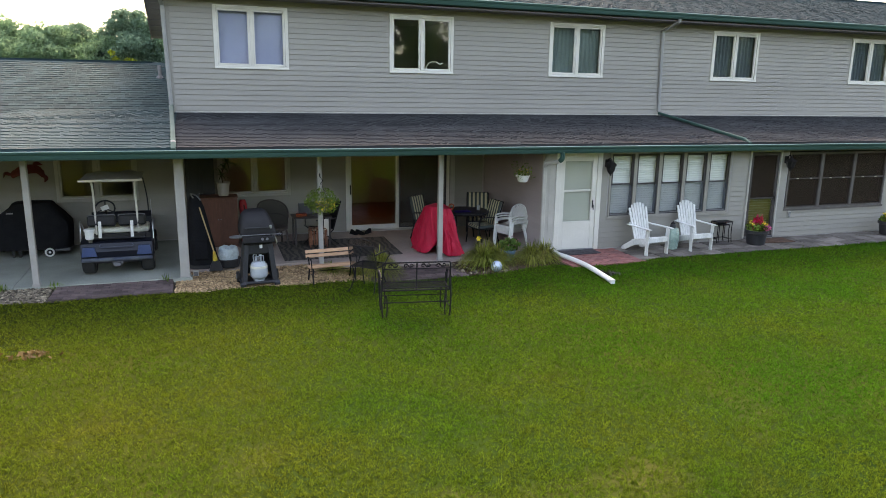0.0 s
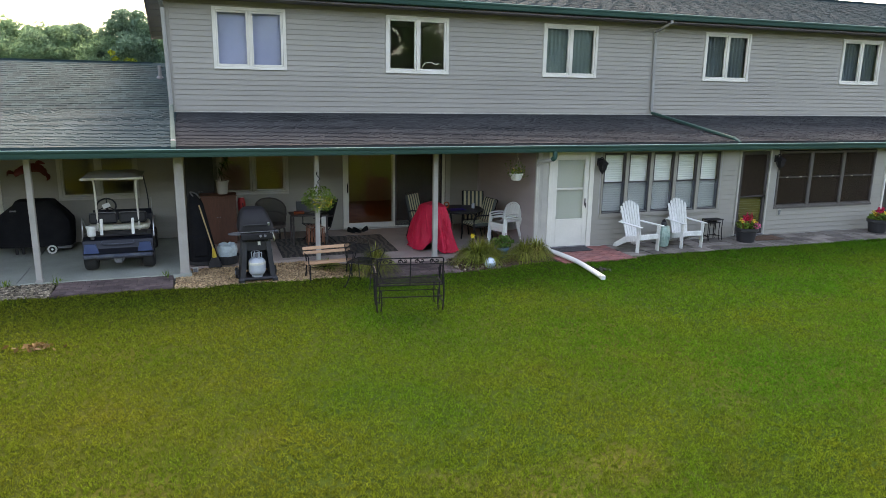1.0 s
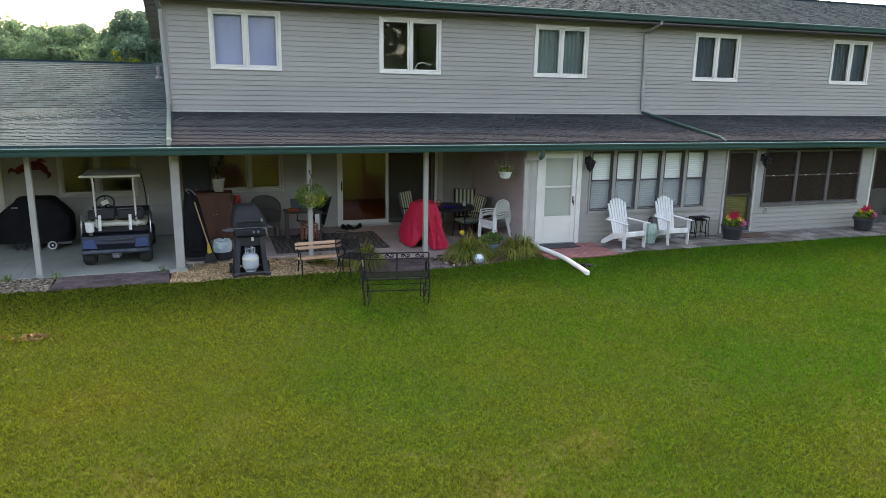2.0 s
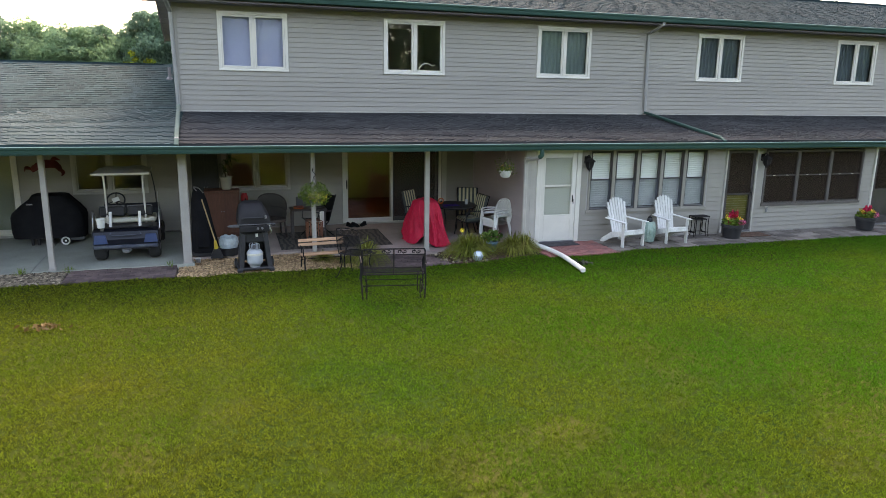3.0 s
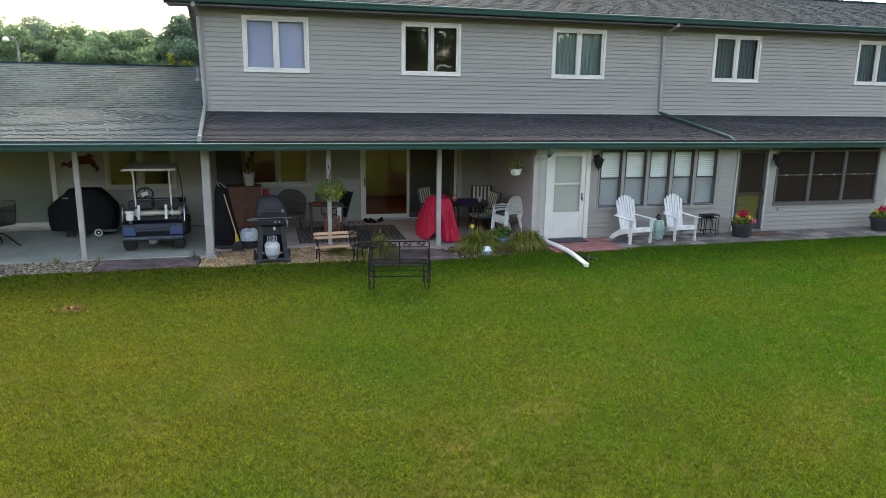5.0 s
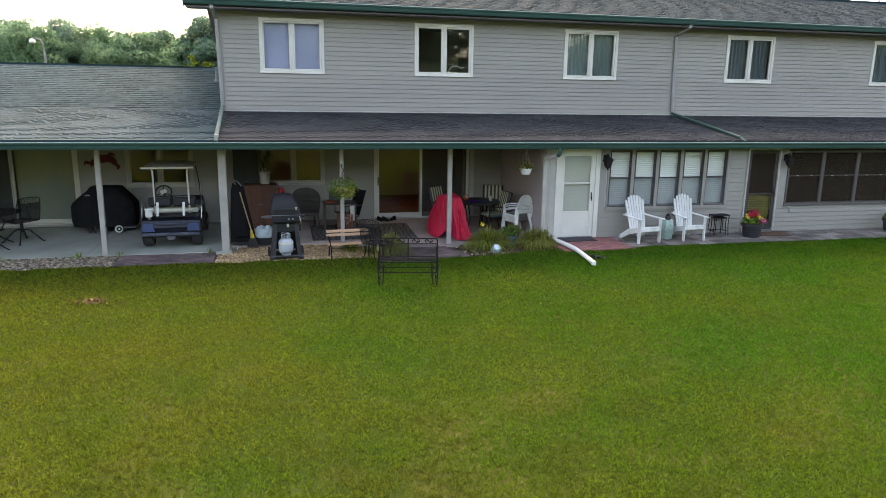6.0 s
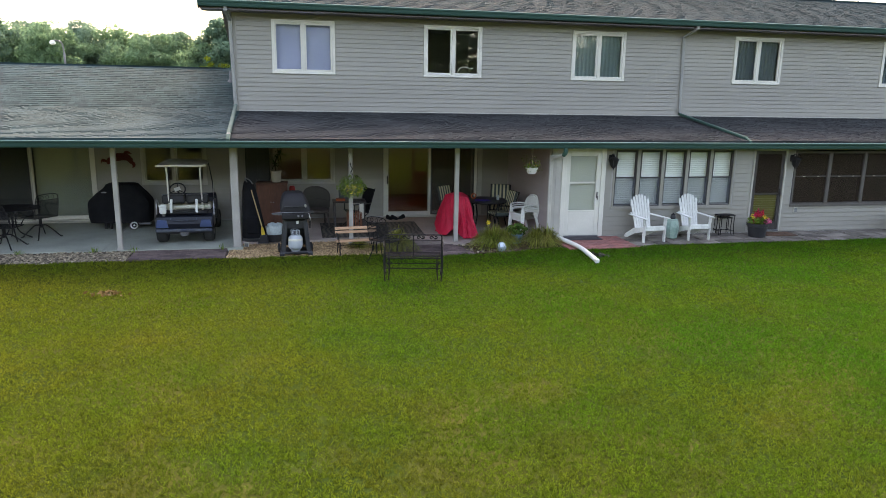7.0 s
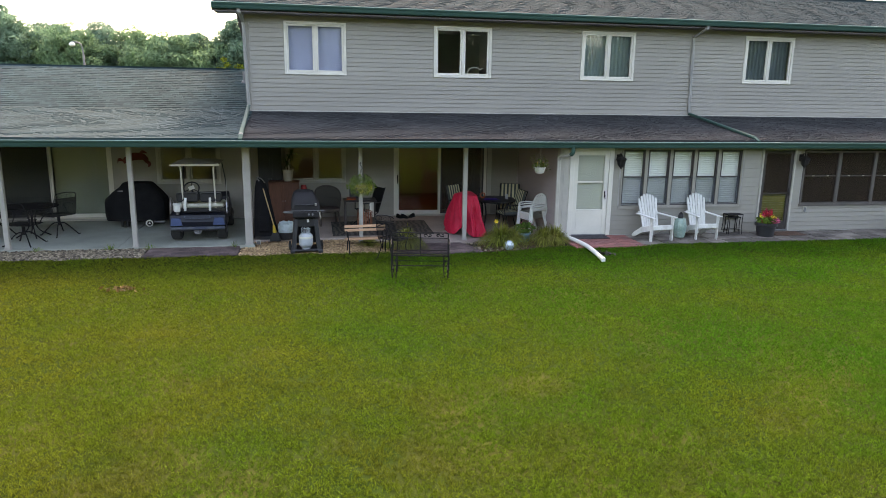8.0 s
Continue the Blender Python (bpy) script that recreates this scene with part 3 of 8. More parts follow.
flat("floor_wing", WING_L + 0.17, HOUSE_L - 0.01, 0.17, BACK - 0.01, -0.2, 0.0, BROWNWOOD, "brown wooden floor inside the wing", "floor")
flat("floor_inside", HOUSE_L, HOUSE_R - 0.17, 0.17, BACK - 0.01, -0.2, 0.0, BROWNWOOD, "brown wooden floor inside the rooms", "floor")
flat("floor_upper", HOUSE_L + 0.17, HOUSE_R - 0.17, 0.17, BACK - 0.01, 2.58, 2.69, BROWNWOOD, "floor of the upper storey", "floor")
flat("ceiling_upper", HOUSE_L + 0.17, HOUSE_R - 0.17, 0.17, BACK - 0.9, 5.31, 5.4, ROOMWALL, "plain ceiling of the upper rooms", "ceiling")
flat("ceiling_wing", WING_L + 0.17, HOUSE_L - 0.01, 0.17, BACK - 0.6, 2.58, 2.66, ROOMWALL, "plain ceiling of the wing", "ceiling")
flat("floor_porch", SIDE_X + 0.13, HOUSE_R - 0.14, FRONT + 0.14, -0.01, -0.2, 0.03, CONCRETE_TAN_FLARE, "concrete floor of the enclosed porches", "floor")
flat("ceiling_patio", WING_L, SIDE_X - 0.01, -3.78, -0.02, 2.265, 2.30, SOFFIT, "pale panel ceiling over the patio", "ceiling")
flat("ceiling_porch", SIDE_X + 0.0, HOUSE_R, -3.78, -0.02, 2.265, 2.30, SOFFIT, "pale panel ceiling of the enclosed porches", "ceiling")
flat("header_beam", WING_L, SIDE_X - 0.02, -3.29, -3.11, 2.16, 2.262, TRIM, "pale boxed beam on the patio posts", "beam")
flat("soffit_upper", HOUSE_L - 0.70, HOUSE_R, -0.54, -0.003, 5.27, 5.30, SOFFIT_DARK, "grey-brown soffit under the main eave", "soffit")


# patio slabs: a sloping top
def sloped_slab(name, outline, material, label):
    verts = [(x, y, slab_z(y)) for x, y in outline] + [(x, y, -0.26) for x, y in outline]
    n = len(outline)
    faces = [tuple(range(n)), tuple(range(2 * n - 1, n - 1, -1))] + [(i, i + n, (i + 1) % n + n, (i + 1) % n) for i in range(n)]
    bm = bmesh.new()
    vs = [bm.verts.new(v) for v in verts]
    for f in faces:
        bm.faces.new([vs[i] for i in f])
    return tagged(part(name, bm, material), label, "patio", kind="structure")


for xa, xb in ((WING_L, -7.566), (-7.554, -4.80)):
    # two pours with a control joint between them
    sloped_slab("patio_slab", [(xa, -0.01), (xa, -3.19), (xb, -3.19), (xb, -0.01)], CONCRETE, "pale grey concrete patio slab of the wing")
sloped_slab("patio_slab_middle", [(-4.79, -0.01), (-4.79, -2.74), (-2.35, -2.62), (-1.75, -3.05), (-1.2, -3.32), (0.45, -3.32), (2.49, -3.32), (2.49, -0.01)],
            CONCRETE_TAN_FLARE, "tan concrete floor of the covered patio")
flat("slab_curb", -4.95, -4.62, -3.32, -3.12, -0.2, -0.055, CONCRETE, "small concrete pad under the wide post", "pad")


# ---- roofs ----
def roof(name, x0, x1, prof, thick, shingle, label, course=0.143, hidden=(), near=None):
    verts = [(x, y, z) for x in (x0, x1) for y, z in prof] + [(x, y, z - thick) for x in (x0, x1) for y, z in prof]
    n = len(prof)
    faces = []
    for i in range(n - 1):
        faces += [(i, n + i, n + i + 1, i + 1), (2 * n + i + 1, 3 * n + i + 1, 3 * n + i, 2 * n + i), (i, i + 1, 2 * n + i + 1, 2 * n + i), (n + i, 3 * n + i, 3 * n + i + 1, n + i + 1)]
    faces += [(0, 2 * n, 3 * n, n), (n - 1, 2 * n - 1, 4 * n - 1, 3 * n - 1)]
    me = bpy.data.meshes.new(name)
    me.from_pydata(verts, [], faces)
    bm = bmesh.new()
    bm.from_mesh(me)
    bpy.data.meshes.remove(me)
    ob = tagged(part(name, bm, shingle), label, "roof", kind="structure")
    rng = np.random.default_rng(len(name) + 7)
    V, F, single = [], [], []

    def tab(at, a, b, s0, s1, h, t):
        """One shingle tab: a sloping top, a butt edge and two cheeks; near ones become objects of their own."""
        ya, za, dy, dz, ny, nz = at
        q = [(xx, ya + dy * d + ny * hh, za + dz * d + nz * hh)
             for xx, d, hh in ((a, s0, h), (b, s0, h), (b, s1, t), (a, s1, t), (a, s0, -0.001), (b, s0, -0.001))]
        f = [(0, 1, 2, 3), (4, 5, 1, 0), (4, 0, 3), (5, 2, 1)]
        if near and near[0] < a and b < near[1] and near[2] < q[0][1] < near[3] and len(single) < 300:
            single.append((q, f))
            return
        i = len(V)
        V.extend(q)
        F.extend(tuple(i + k for k in g) for g in f)

    for (ya, za), (yb, zb) in zip(prof, prof[1:]):
        if (ya, yb) in hidden:
            continue
        ln = math.hypot(yb - ya, zb - za)
        dy, dz = (yb - ya) / ln, (zb - za) / ln
        ny, nz = -dz, dy
        if nz < 0:
            ny, nz = -ny, -nz
        at = (ya, za, dy, dz, ny, nz)
        for k in range(int(ln / course)):
            s0 = k * course
            s1 = min(s0 + course * 1.25, ln)
            # the lower layer runs through in long strips, the upper one in teeth of uneven width with gaps between them
            x = x0 - rng.uniform(0, 0.9)
            while x < x1:
                a, b = max(x, x0), min(x + 0.95, x1)
                x += 0.95
                if b - a > 0.03:
                    tab(at, a, b, s0, s1, 0.007, 0.002)
            x = x0 - rng.uniform(0, 0.3)
            while x < x1:
                w = rng.choice((0.09, 0.13, 0.18, 0.24))
                a, b = max(x, x0), min(x + w, x1)
                x += w + rng.choice((0.0, 0.0, 0.004, 0.05, 0.09))
                if b - a > 0.03:
                    tab(at, a + 0.002, b - 0.002, s0 - 0.004 + rng.normal(0, 0.0015), s1, 0.012 + 0.005 * rng.random(), 0.004)
    sh = link_mesh("shingles", V, F, shingle, ob)
    sh["kind"] = "stuff"
    for q, f in single:
        link_mesh("shingle", q, f, shingle, ob)
    return ob


def porch_roof_z(y):
    return 2.36 + 0.125 * (y + 3.85)


roof("roof_porch", HOUSE_L + 0.105, HOUSE_R, [(-3.85, porch_roof_z(-3.85)), (-0.01, porch_roof_z(-0.01))], 0.05, SHINGLE_RED, "dark brownish asphalt shingle roof over the porch", near=(-4.8, -1.2, -3.9, -2.2))
roof("roof_wing", WING_L - 0.3, HOUSE_L + 0.10, [(-3.85, porch_roof_z(-3.85)), (0.4, porch_roof_z(0.4)), (RIDGE_Y, 4.01), (7.95, 2.37)], 0.06, SHINGLE, "dark grey asphalt shingle roof of the low wing", course=0.14, hidden=((RIDGE_Y, 7.95),), near=(-8.6, -5.0, -3.9, -2.2))
roof("roof_main", HOUSE_L - 0.72, HOUSE_R + 0.4, [(-0.58, 5.47), (RIDGE_Y, RIDGE_Z), (8.05, 5.11)], 0.10, SHINGLE_MAIN, "grey asphalt shingle roof of the tall house", hidden=((RIDGE_Y, 8.05),))
flat("ridge_cap", WING_L - 0.3, HOUSE_L - 0.5, RIDGE_Y - 0.10, RIDGE_Y + 0.10, 3.985, 4.022, SHINGLE, "shingle ridge cap of the wing", "ridge cap")
flat("ridge_cap_main", HOUSE_L - 0.72, HOUSE_R + 0.4, RIDGE_Y - 0.14, RIDGE_Y + 0.14, RIDGE_Z - 0.045, RIDGE_Z + 0.025, SHINGLE_MAIN, "shingle ridge cap of the tall house", "ridge cap")


def gable_triangle(name, x, thick, pts, material, label):
    bm = bmesh.new()
    a = [bm.verts.new((x, y, z)) for y, z in pts]
    b = [bm.verts.new((x + thick, y, z)) for y, z in pts]
    bm.faces.new(a)
    bm.faces.new(b[::-1])
    n = len(pts)
    for i in range(n):
        bm.faces.new((a[i], a[(i + 1) % n], b[(i + 1) % n], b[i]))
    return tagged(part(name, bm, material), label, "wall", kind="structure")


for nm, ya, za, yb, zb in (("rake_soffit_front", -0.5, 5.30, RIDGE_Y, 6.58), ("rake_soffit_back", RIDGE_Y, 6.58, 8.0, 4.90)):
    gable_triangle(nm, HOUSE_L - 0.72, 0.715, [(ya, za), (yb, zb), (yb, zb + 0.03), (ya, za + 0.03)], SOFFIT_DARK, "grey-brown soffit under the gable overhang")
    ob = scene.objects[nm]
    n = 13
    for i in range(n):
        # panel ribs across the soffit
        f = (i + 0.5) / n
        y, z = ya + (yb - ya) * f, za + (zb - za) * f
        part("panel_rib", B(HOUSE_L - 0.715, HOUSE_L - 0.005, y - 0.012, y + 0.012, z - 0.014, z + 0.005), SOFFIT_DARK, ob)
gable_triangle("rake_fascia", HOUSE_L - 0.745, 0.022, [(-0.56, 5.475), (RIDGE_Y, 6.77), (8.05, 5.10), (8.05, 4.84), (RIDGE_Y, 6.53), (-0.56, 5.25)], SOFFIT_DARK, "brown fascia board along the gable edge")
gable_triangle("wall_gable_top", HOUSE_L, 0.14, [(0.17, 5.102), (BACK - 0.05, 5.102), (RIDGE_Y, 6.58), (0.17, 5.5)], SHEATH, "grey siding gable triangle")
gable_triangle("wall_gable_far", HOUSE_R - 0.14, 0.14, [(0.17, 5.10), (BACK - 0.05, 5.10), (RIDGE_Y, 6.58), (0.17, 5.5)], SHEATH, "grey far gable triangle")
gable_triangle("wall_wing_gable", WING_L, 0.14, [(0.17, 2.45), (BACK - 0.05, 2.45), (RIDGE_Y, 3.9), (0.17, 2.8)], SHEATH, "grey gable triangle of the wing")
gable_triangle("wall_patio_end", WING_L, 0.1, [(-3.3, -0.2), (-0.02, -0.2), (-0.02, 2.26), (-3.3, 2.26)], SHEATH, "plain end wall of the wing patio")


def gutter(name, x0, x1, y, ztop, label):
    """A K-shaped gutter along x with fascia, a trough and a pale lip."""
    g = thing(name, pose(0, 0, 0), label, "gutter", kind="structure")
    prof = [(0.0, 0.0), (0.0, -0.135), (-0.085, -0.135), (-0.098, -0.10), (-0.105, -0.055), (-0.122, -0.03), (-0.125, -0.004), (-0.118, -0.004), (-0.10, -0.045), (-0.085, -0.12), (-0.012, -0.12), (-0.012, 0.0)]
    bm = bmesh.new()
    ra = [bm.verts.new((x0, y + p, ztop + q)) for p, q in prof]
    rb = [bm.verts.new((x1, y + p, ztop + q)) for p, q in prof]
    n = len(prof)
    for i in range(n):
        bm.faces.new((ra[i], ra[(i + 1) % n], rb[(i + 1) % n], rb[i]))
    bm.faces.new(ra)
    bm.faces.new(rb[::-1])
    part("trough", bm, GREEN, g)
    part("lip", B(x0, x1, y - 0.131, y - 0.112, ztop - 0.004, ztop + 0.012, 0.003), GREENPALE, g, "faded pale green gutter lip")
    part("fascia", B(x0, x1, y + 0.001, y + 0.022, ztop - 0.142, ztop + 0.02), GREEN, g)
    x = x0 + 0.4
    while x < x1:
        part("hanger_strap", B(x, x + 0.025, y - 0.118, y - 0.005, ztop - 0.006, ztop - 0.001), GREENPALE, g)
        x += 1.83
    return g


gutter("gutter_porch", WING_L - 0.3, HOUSE_R, -3.80, 2.315, "dark green metal gutter along the low eave")
gutter("gutter_main", HOUSE_L - 0.74, HOUSE_R + 0.4, -0.55, 5.465, "dark green metal gutter along the main eave")


def downspout(name, pts, w, material, label, bends=()):
    d = thing(name, pose(*pts[0]), label, "downspout", kind="structure")
    o = Vector(pts[0])
    for i, (a, b) in enumerate(zip(pts, pts[1:])):
        a, b = Vector(a) - o, Vector(b) - o
        side = (1, 0, 0) if abs((b - a).normalized().x) < 0.9 else (0, 1, 0)
        e = (b - a).normalized() * 0.012
        part("pipe_section", board(bmesh.new(), a - e, b + e, w, w * 0.75, side, 0.012), dict(bends).get(i, material), d)
    for p in pts[1:-1]:
        q = Vector(p) - o
        part("elbow", B(q.x - w * 0.56, q.x + w * 0.56, q.y - w * 0.45, q.y + w * 0.45, q.z - w * 0.45, q.z + w * 0.45, 0.02), material, d)
    return d


downspout("downspout_corner", [(-5.0, -0.60, 5.36), (-5.0, -0.58, 5.26), (-4.95, -0.05, 5.08), (-4.90, -0.05, 2.98), (-4.78, -3.66, 2.44), (-4.78, -3.86, 2.34)], 0.085, DOWNGREY,
          "pale grey downspout at the house corner, with a faded green length over the low roof", ((3, SPOUTGREEN), (4, SPOUTGREEN)))
downspout("downspout_middle", [(7.66, -0.60, 5.36), (7.66, -0.58, 5.26), (7.56, -0.05, 5.06), (7.62, -0.05, 2.95)], 0.08, DOWNGREY, "grey downspout on the upper wall")
downspout("downspout_roof", [(7.62, -0.09, 2.90), (7.37, -3.66, 2.43), (7.37, -3.86, 2.34)], 0.085, GREEN, "dark green downspout lying across the porch roof")
dp = downspout("downspout_porch", [(2.45, -3.47, 1.98), (2.45, -3.47, 0.12), (2.52, -3.62, 0.05)], 0.085, TRIM, "pale downspout with a green elbow beside the white porch door")
part("green_elbow", tube(bmesh.new(), smooth_path([(0.19, -0.39, 0.22), (0.19, -0.39, 0.10), (0.17, -0.33, 0.04)], 4), 0.05, 8), GREEN, dp, "green metal elbow")
part("offset_pipe", tube(bmesh.new(), smooth_path([(0.17, -0.33, 0.04), (0.10, -0.20, 0.0), (0.03, -0.06, -0.03), (0.0, 0.0, -0.12)], 4), 0.045, 8), TRIM, dp)

# corner and edge trims
for nm, x0, x1, y0, y1, z0, z1, mt, lb in (
        ("trim_corner_upper", HOUSE_L - 0.02, HOUSE_L + 0.08, -0.02, -0.001, 2.84, 5.27, SIDING, "grey siding corner post"),
        ("trim_corner_porch", SIDE_X - 0.02, SIDE_X + 0.10, FRONT - 0.022, FRONT - 0.001, -0.02, 2.26, TRIM, "pale corner trim of the enclosed porch"),
        ("trim_corner_porch_side", SIDE_X - 0.022, SIDE_X - 0.001, FRONT - 0.022, FRONT + 0.08, -0.06, 2.26, TRIM, "pale corner trim of the enclosed porch"),
        ("trim_flashing", HOUSE_L + 0.08, HOUSE_R, -0.022, -0.001, 2.835, 2.875, TRIM, "pale strip at the foot of the upper wall"),
        ("trim_soffit_upper", HOUSE_L + 0.08, HOUSE_R, -0.022, -0.001, 5.21, 5.268, SIDING, "grey strip below the main soffit"),
        ("trim_patio_corner", SIDE_X - 0.04, SIDE_X - 0.002, -0.035, -0.001, 0.0, 2.26, SIDEWALL, "grey trim in the patio corner"),
        ("trim_patio_jamb", 1.58, 1.70, -0.03, -0.001, 0.0, 2.26, TRIM, "pale board beside the sliding door")):
    flat(nm, x0, x1, y0, y1, z0, z1, mt, lb, "trim")


# ---- windows and doors of the house ----
def ring(bm, x0, x1, z0, z1, w, y0, y1, bev=0.004, bottom=None):
    """A rectangular frame of four boards, butted."""
    wb = bottom or w
    box(bm, x0, x0 + w, y0, y1, z0, z1, bev)
    box(bm, x1 - w, x1, y0, y1, z0, z1, bev)
    box(bm, x0 + w, x1 - w, y0, y1, z1 - w, z1, bev)
    box(bm, x0 + w, x1 - w, y0, y1, z0, z0 + wb, bev)
    return bm


def pane(name, x0, x1, y, z0, z1, parent, material=GLASS):
    p = part(name, B(x0, x1, y, y + 0.006, z0, z1), material, parent)
    p.visible_shadow = False
    return p


def casement(name, x0, x1, z0, z1, y, label, frame_mat=WHITE, curtain=None, drop=0.0, folds=0):
    w, h = x1 - x0, z1 - z0
    t = thing(name, pose(x0, y, z0), label, "window", kind="structure")
    part("casing", ring(bmesh.new(), 0, w, 0, h, 0.072, -0.035, 0.06), frame_mat, t)
    part("window_sill", B(-0.004, w + 0.004, -0.046, -0.036, 0.0, 0.035, 0.004), frame_mat, t)
    part("mullion", B(w / 2 - 0.03, w / 2 + 0.03, -0.03, 0.06, 0.073, h - 0.073, 0.005), frame_mat, t)
    for a, b in ((0.074, w / 2 - 0.032), (w / 2 + 0.032, w - 0.074)):
        s = part("sash", ring(bmesh.new(), a, b, 0.074, h - 0.074, 0.042, -0.012, 0.04), frame_mat, t)
        pane("pane", a + 0.042, b - 0.042, 0.01, 0.116, h - 0.116, s)
    if curtain:
        verts, faces = [], []
        n = 60
        for i in range(n + 1):
            x = 0.08 + (w - 0.16) * i / n
            yy = 0.13 + (0.007 * math.sin(i * 1.3) if folds else 0.0)
            verts += [(x, yy, 0.03 + drop), (x, yy, h - 0.03), (x, yy + 0.006, h - 0.03), (x, yy + 0.006, 0.03 + drop)]
        for i in range(n):
            for k in range(4):
                faces.append((4 * i + k, 4 * i + 4 + k, 4 * i + 4 + (k + 1) % 4, 4 * i + (k + 1) % 4))
        link_mesh("curtain", verts, faces, curtain, t, smooth=False)
    return t


casement("window_1", *UPPER[0], UZ0, UZ1, 0.0, "white twin casement window with lavender blinds drawn", curtain=BLINDBLUE)
casement("window_2", *UPPER[1], UZ0, UZ1, 0.0, "white twin casement window with a dark room behind")
casement("window_3", *UPPER[2], UZ0, UZ1, 0.0, "white twin casement window with sage curtains", curtain=CURTAIN_GREEN, folds=1)
casement("window_4", *UPPER[3], UZ0, UZ1, 0.0, "white twin casement window with dark slate curtains", curtain=CURTAIN_DARK, folds=1)
casement("window_5", *UPPER[4], UZ0, UZ1, 0.0, "white twin casement window with dark slate curtains", curtain=CURTAIN_DARK, folds=1)
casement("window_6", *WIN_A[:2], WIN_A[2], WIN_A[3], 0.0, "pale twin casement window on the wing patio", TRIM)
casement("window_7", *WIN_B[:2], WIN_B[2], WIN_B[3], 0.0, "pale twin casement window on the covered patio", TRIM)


def sliding_door(name, o, label, screen_left, blind=None):
    x0, x1, z0, z1 = o
    w, h = x1 - x0, z1 - z0
    t = thing(name, pose(x0, 0, z0), label, "sliding door", kind="structure")
    part("door_frame", ring(bmesh.new(), 0, w, 0, h, 0.075, -0.035, 0.15, bottom=0.06), WHITE, t)
    part("threshold", B(0.0, w, -0.10, -0.036, 0.0, 0.045, 0.006), TRIM, t, "worn pale door threshold")
    m = w * 0.49
    for a, b, yy in ((0.077, m + 0.04, 0.0), (m - 0.04, w - 0.077, 0.06)):
        s = part("door_panel", ring(bmesh.new(), a, b, 0.062, h - 0.077, 0.065, yy, yy + 0.045, bottom=0.10), WHITE, t)
        pane("pane", a + 0.065, b - 0.065, yy + 0.02, 0.162, h - 0.142, s, DOORGLASS)
        if yy == 0.0:
            part("door_handle", B(a + 0.02, a + 0.045, yy - 0.04, yy - 0.001, 0.92, 1.16, 0.008), BLACKIRON, s, "black pull handle")
    a, b = (0.077, m) if screen_left else (m + 0.03, w - 0.077)
    s = part("screen_frame", ring(bmesh.new(), a, b, 0.062, h - 0.077, 0.035, -0.03, -0.008), TRIM if screen_left else DARKBROWN, t)
    part("screen_mesh", B(a + 0.035, b - 0.035, -0.02, -0.017, 0.097, h - 0.112), SCREEN_GREY, s, "dark grey insect screen")
    if blind:
        n = 14
        for i in range(n):
            c = m + 0.05 + (w - m - 0.2) * (i + 0.5) / n
            part("blind_slat", board(bmesh.new(), (c, 0.2, 0.08), (c, 0.2, h - 0.1), 0.125, 0.003, (0.995, 0.1, 0), 0), blind, t)
    return t


sliding_door("door_1", SLIDER_A, "white sliding patio door with an insect screen, onto the wing patio", True, DOORBLIND)
sliding_door("door_2", SLIDER_B, "white sliding patio door with a dark screen panel", False)


def double_hung_row(names, xs, z0, z1, y, frame_mat, mull_mat, blind, label, screen_half=True, frame_w=0.018):
    for nm, a, b in zip(names, xs, xs[1:]):
        w, h = b - a, z1 - z0
        t = thing(nm, pose(a, y, z0), label, "window", kind="structure")
        part("mullion", ring(bmesh.new(), 0.0, w, 0.0, h, 0.04, -0.03, 0.07), mull_mat, t)
        part("window_frame", ring(bmesh.new(), 0.041, w - 0.041, 0.041, h - 0.041, frame_w, -0.02, 0.06), frame_mat, t)
        e = 0.042 + frame_w
        mid = h * (0.50 if screen_half else 0.525)
        u = part("upper_sash", ring(bmesh.new(), e, w - e, mid, h - e, 0.03, 0.0, 0.025), frame_mat, t)
        pane("pane", e + 0.03, w - e - 0.03, 0.01, mid + 0.03, h - e - 0.03, u)
        lo = part("lower_sash", ring(bmesh.new(), e, w - e, e, mid + 0.03, 0.03, 0.027, 0.05), frame_mat, t)
        pane("pane", e + 0.03, w - e - 0.03, 0.035, e + 0.03, mid, lo)
        if screen_half:
            part("screen_mesh", B(e, w - e, -0.01, -0.008, e, mid), SCREEN_LIGHT if blind else SCREEN, t, "half insect screen")
        else:
            part("screen_mesh", B(e, w - e, -0.004, -0.003, e, h - e), SCREEN, t, "full insect screen")
            part("meeting_rail", B(e, w - e, -0.014, -0.005, mid - 0.004, mid + 0.03, 0.002), frame_mat, t)
            for lx in (0.3, 0.7):
                part("sash_lock", B(w * lx - 0.035, w * lx + 0.035, -0.022, -0.0145, mid + 0.006, mid + 0.022, 0.003), CREAM, t, "small pale sash lock")
        if blind:
            n = int((h - 0.1) / 0.05)
            zz = [0.05 + (h - 0.1) * i / (2 * n) for i in range(2 * n + 1)]
            verts, faces = [], []
            for i, z in enumerate(zz):
                yy = 0.10 + 0.008 * (i % 2)
                verts += [(0.045, yy, z), (w - 0.045, yy, z), (w - 0.045, yy + 0.004, z), (0.045, yy + 0.004, z)]
            for i in range(len(zz) - 1):
                k = 4 * i
                faces += [(k, k + 1, k + 5, k + 4), (k + 3, k + 7, k + 6, k + 2), (k, k + 4, k + 7, k + 3), (k + 1, k + 2, k + 6, k + 5)]
            link_mesh("blind", verts, faces, blind, t)


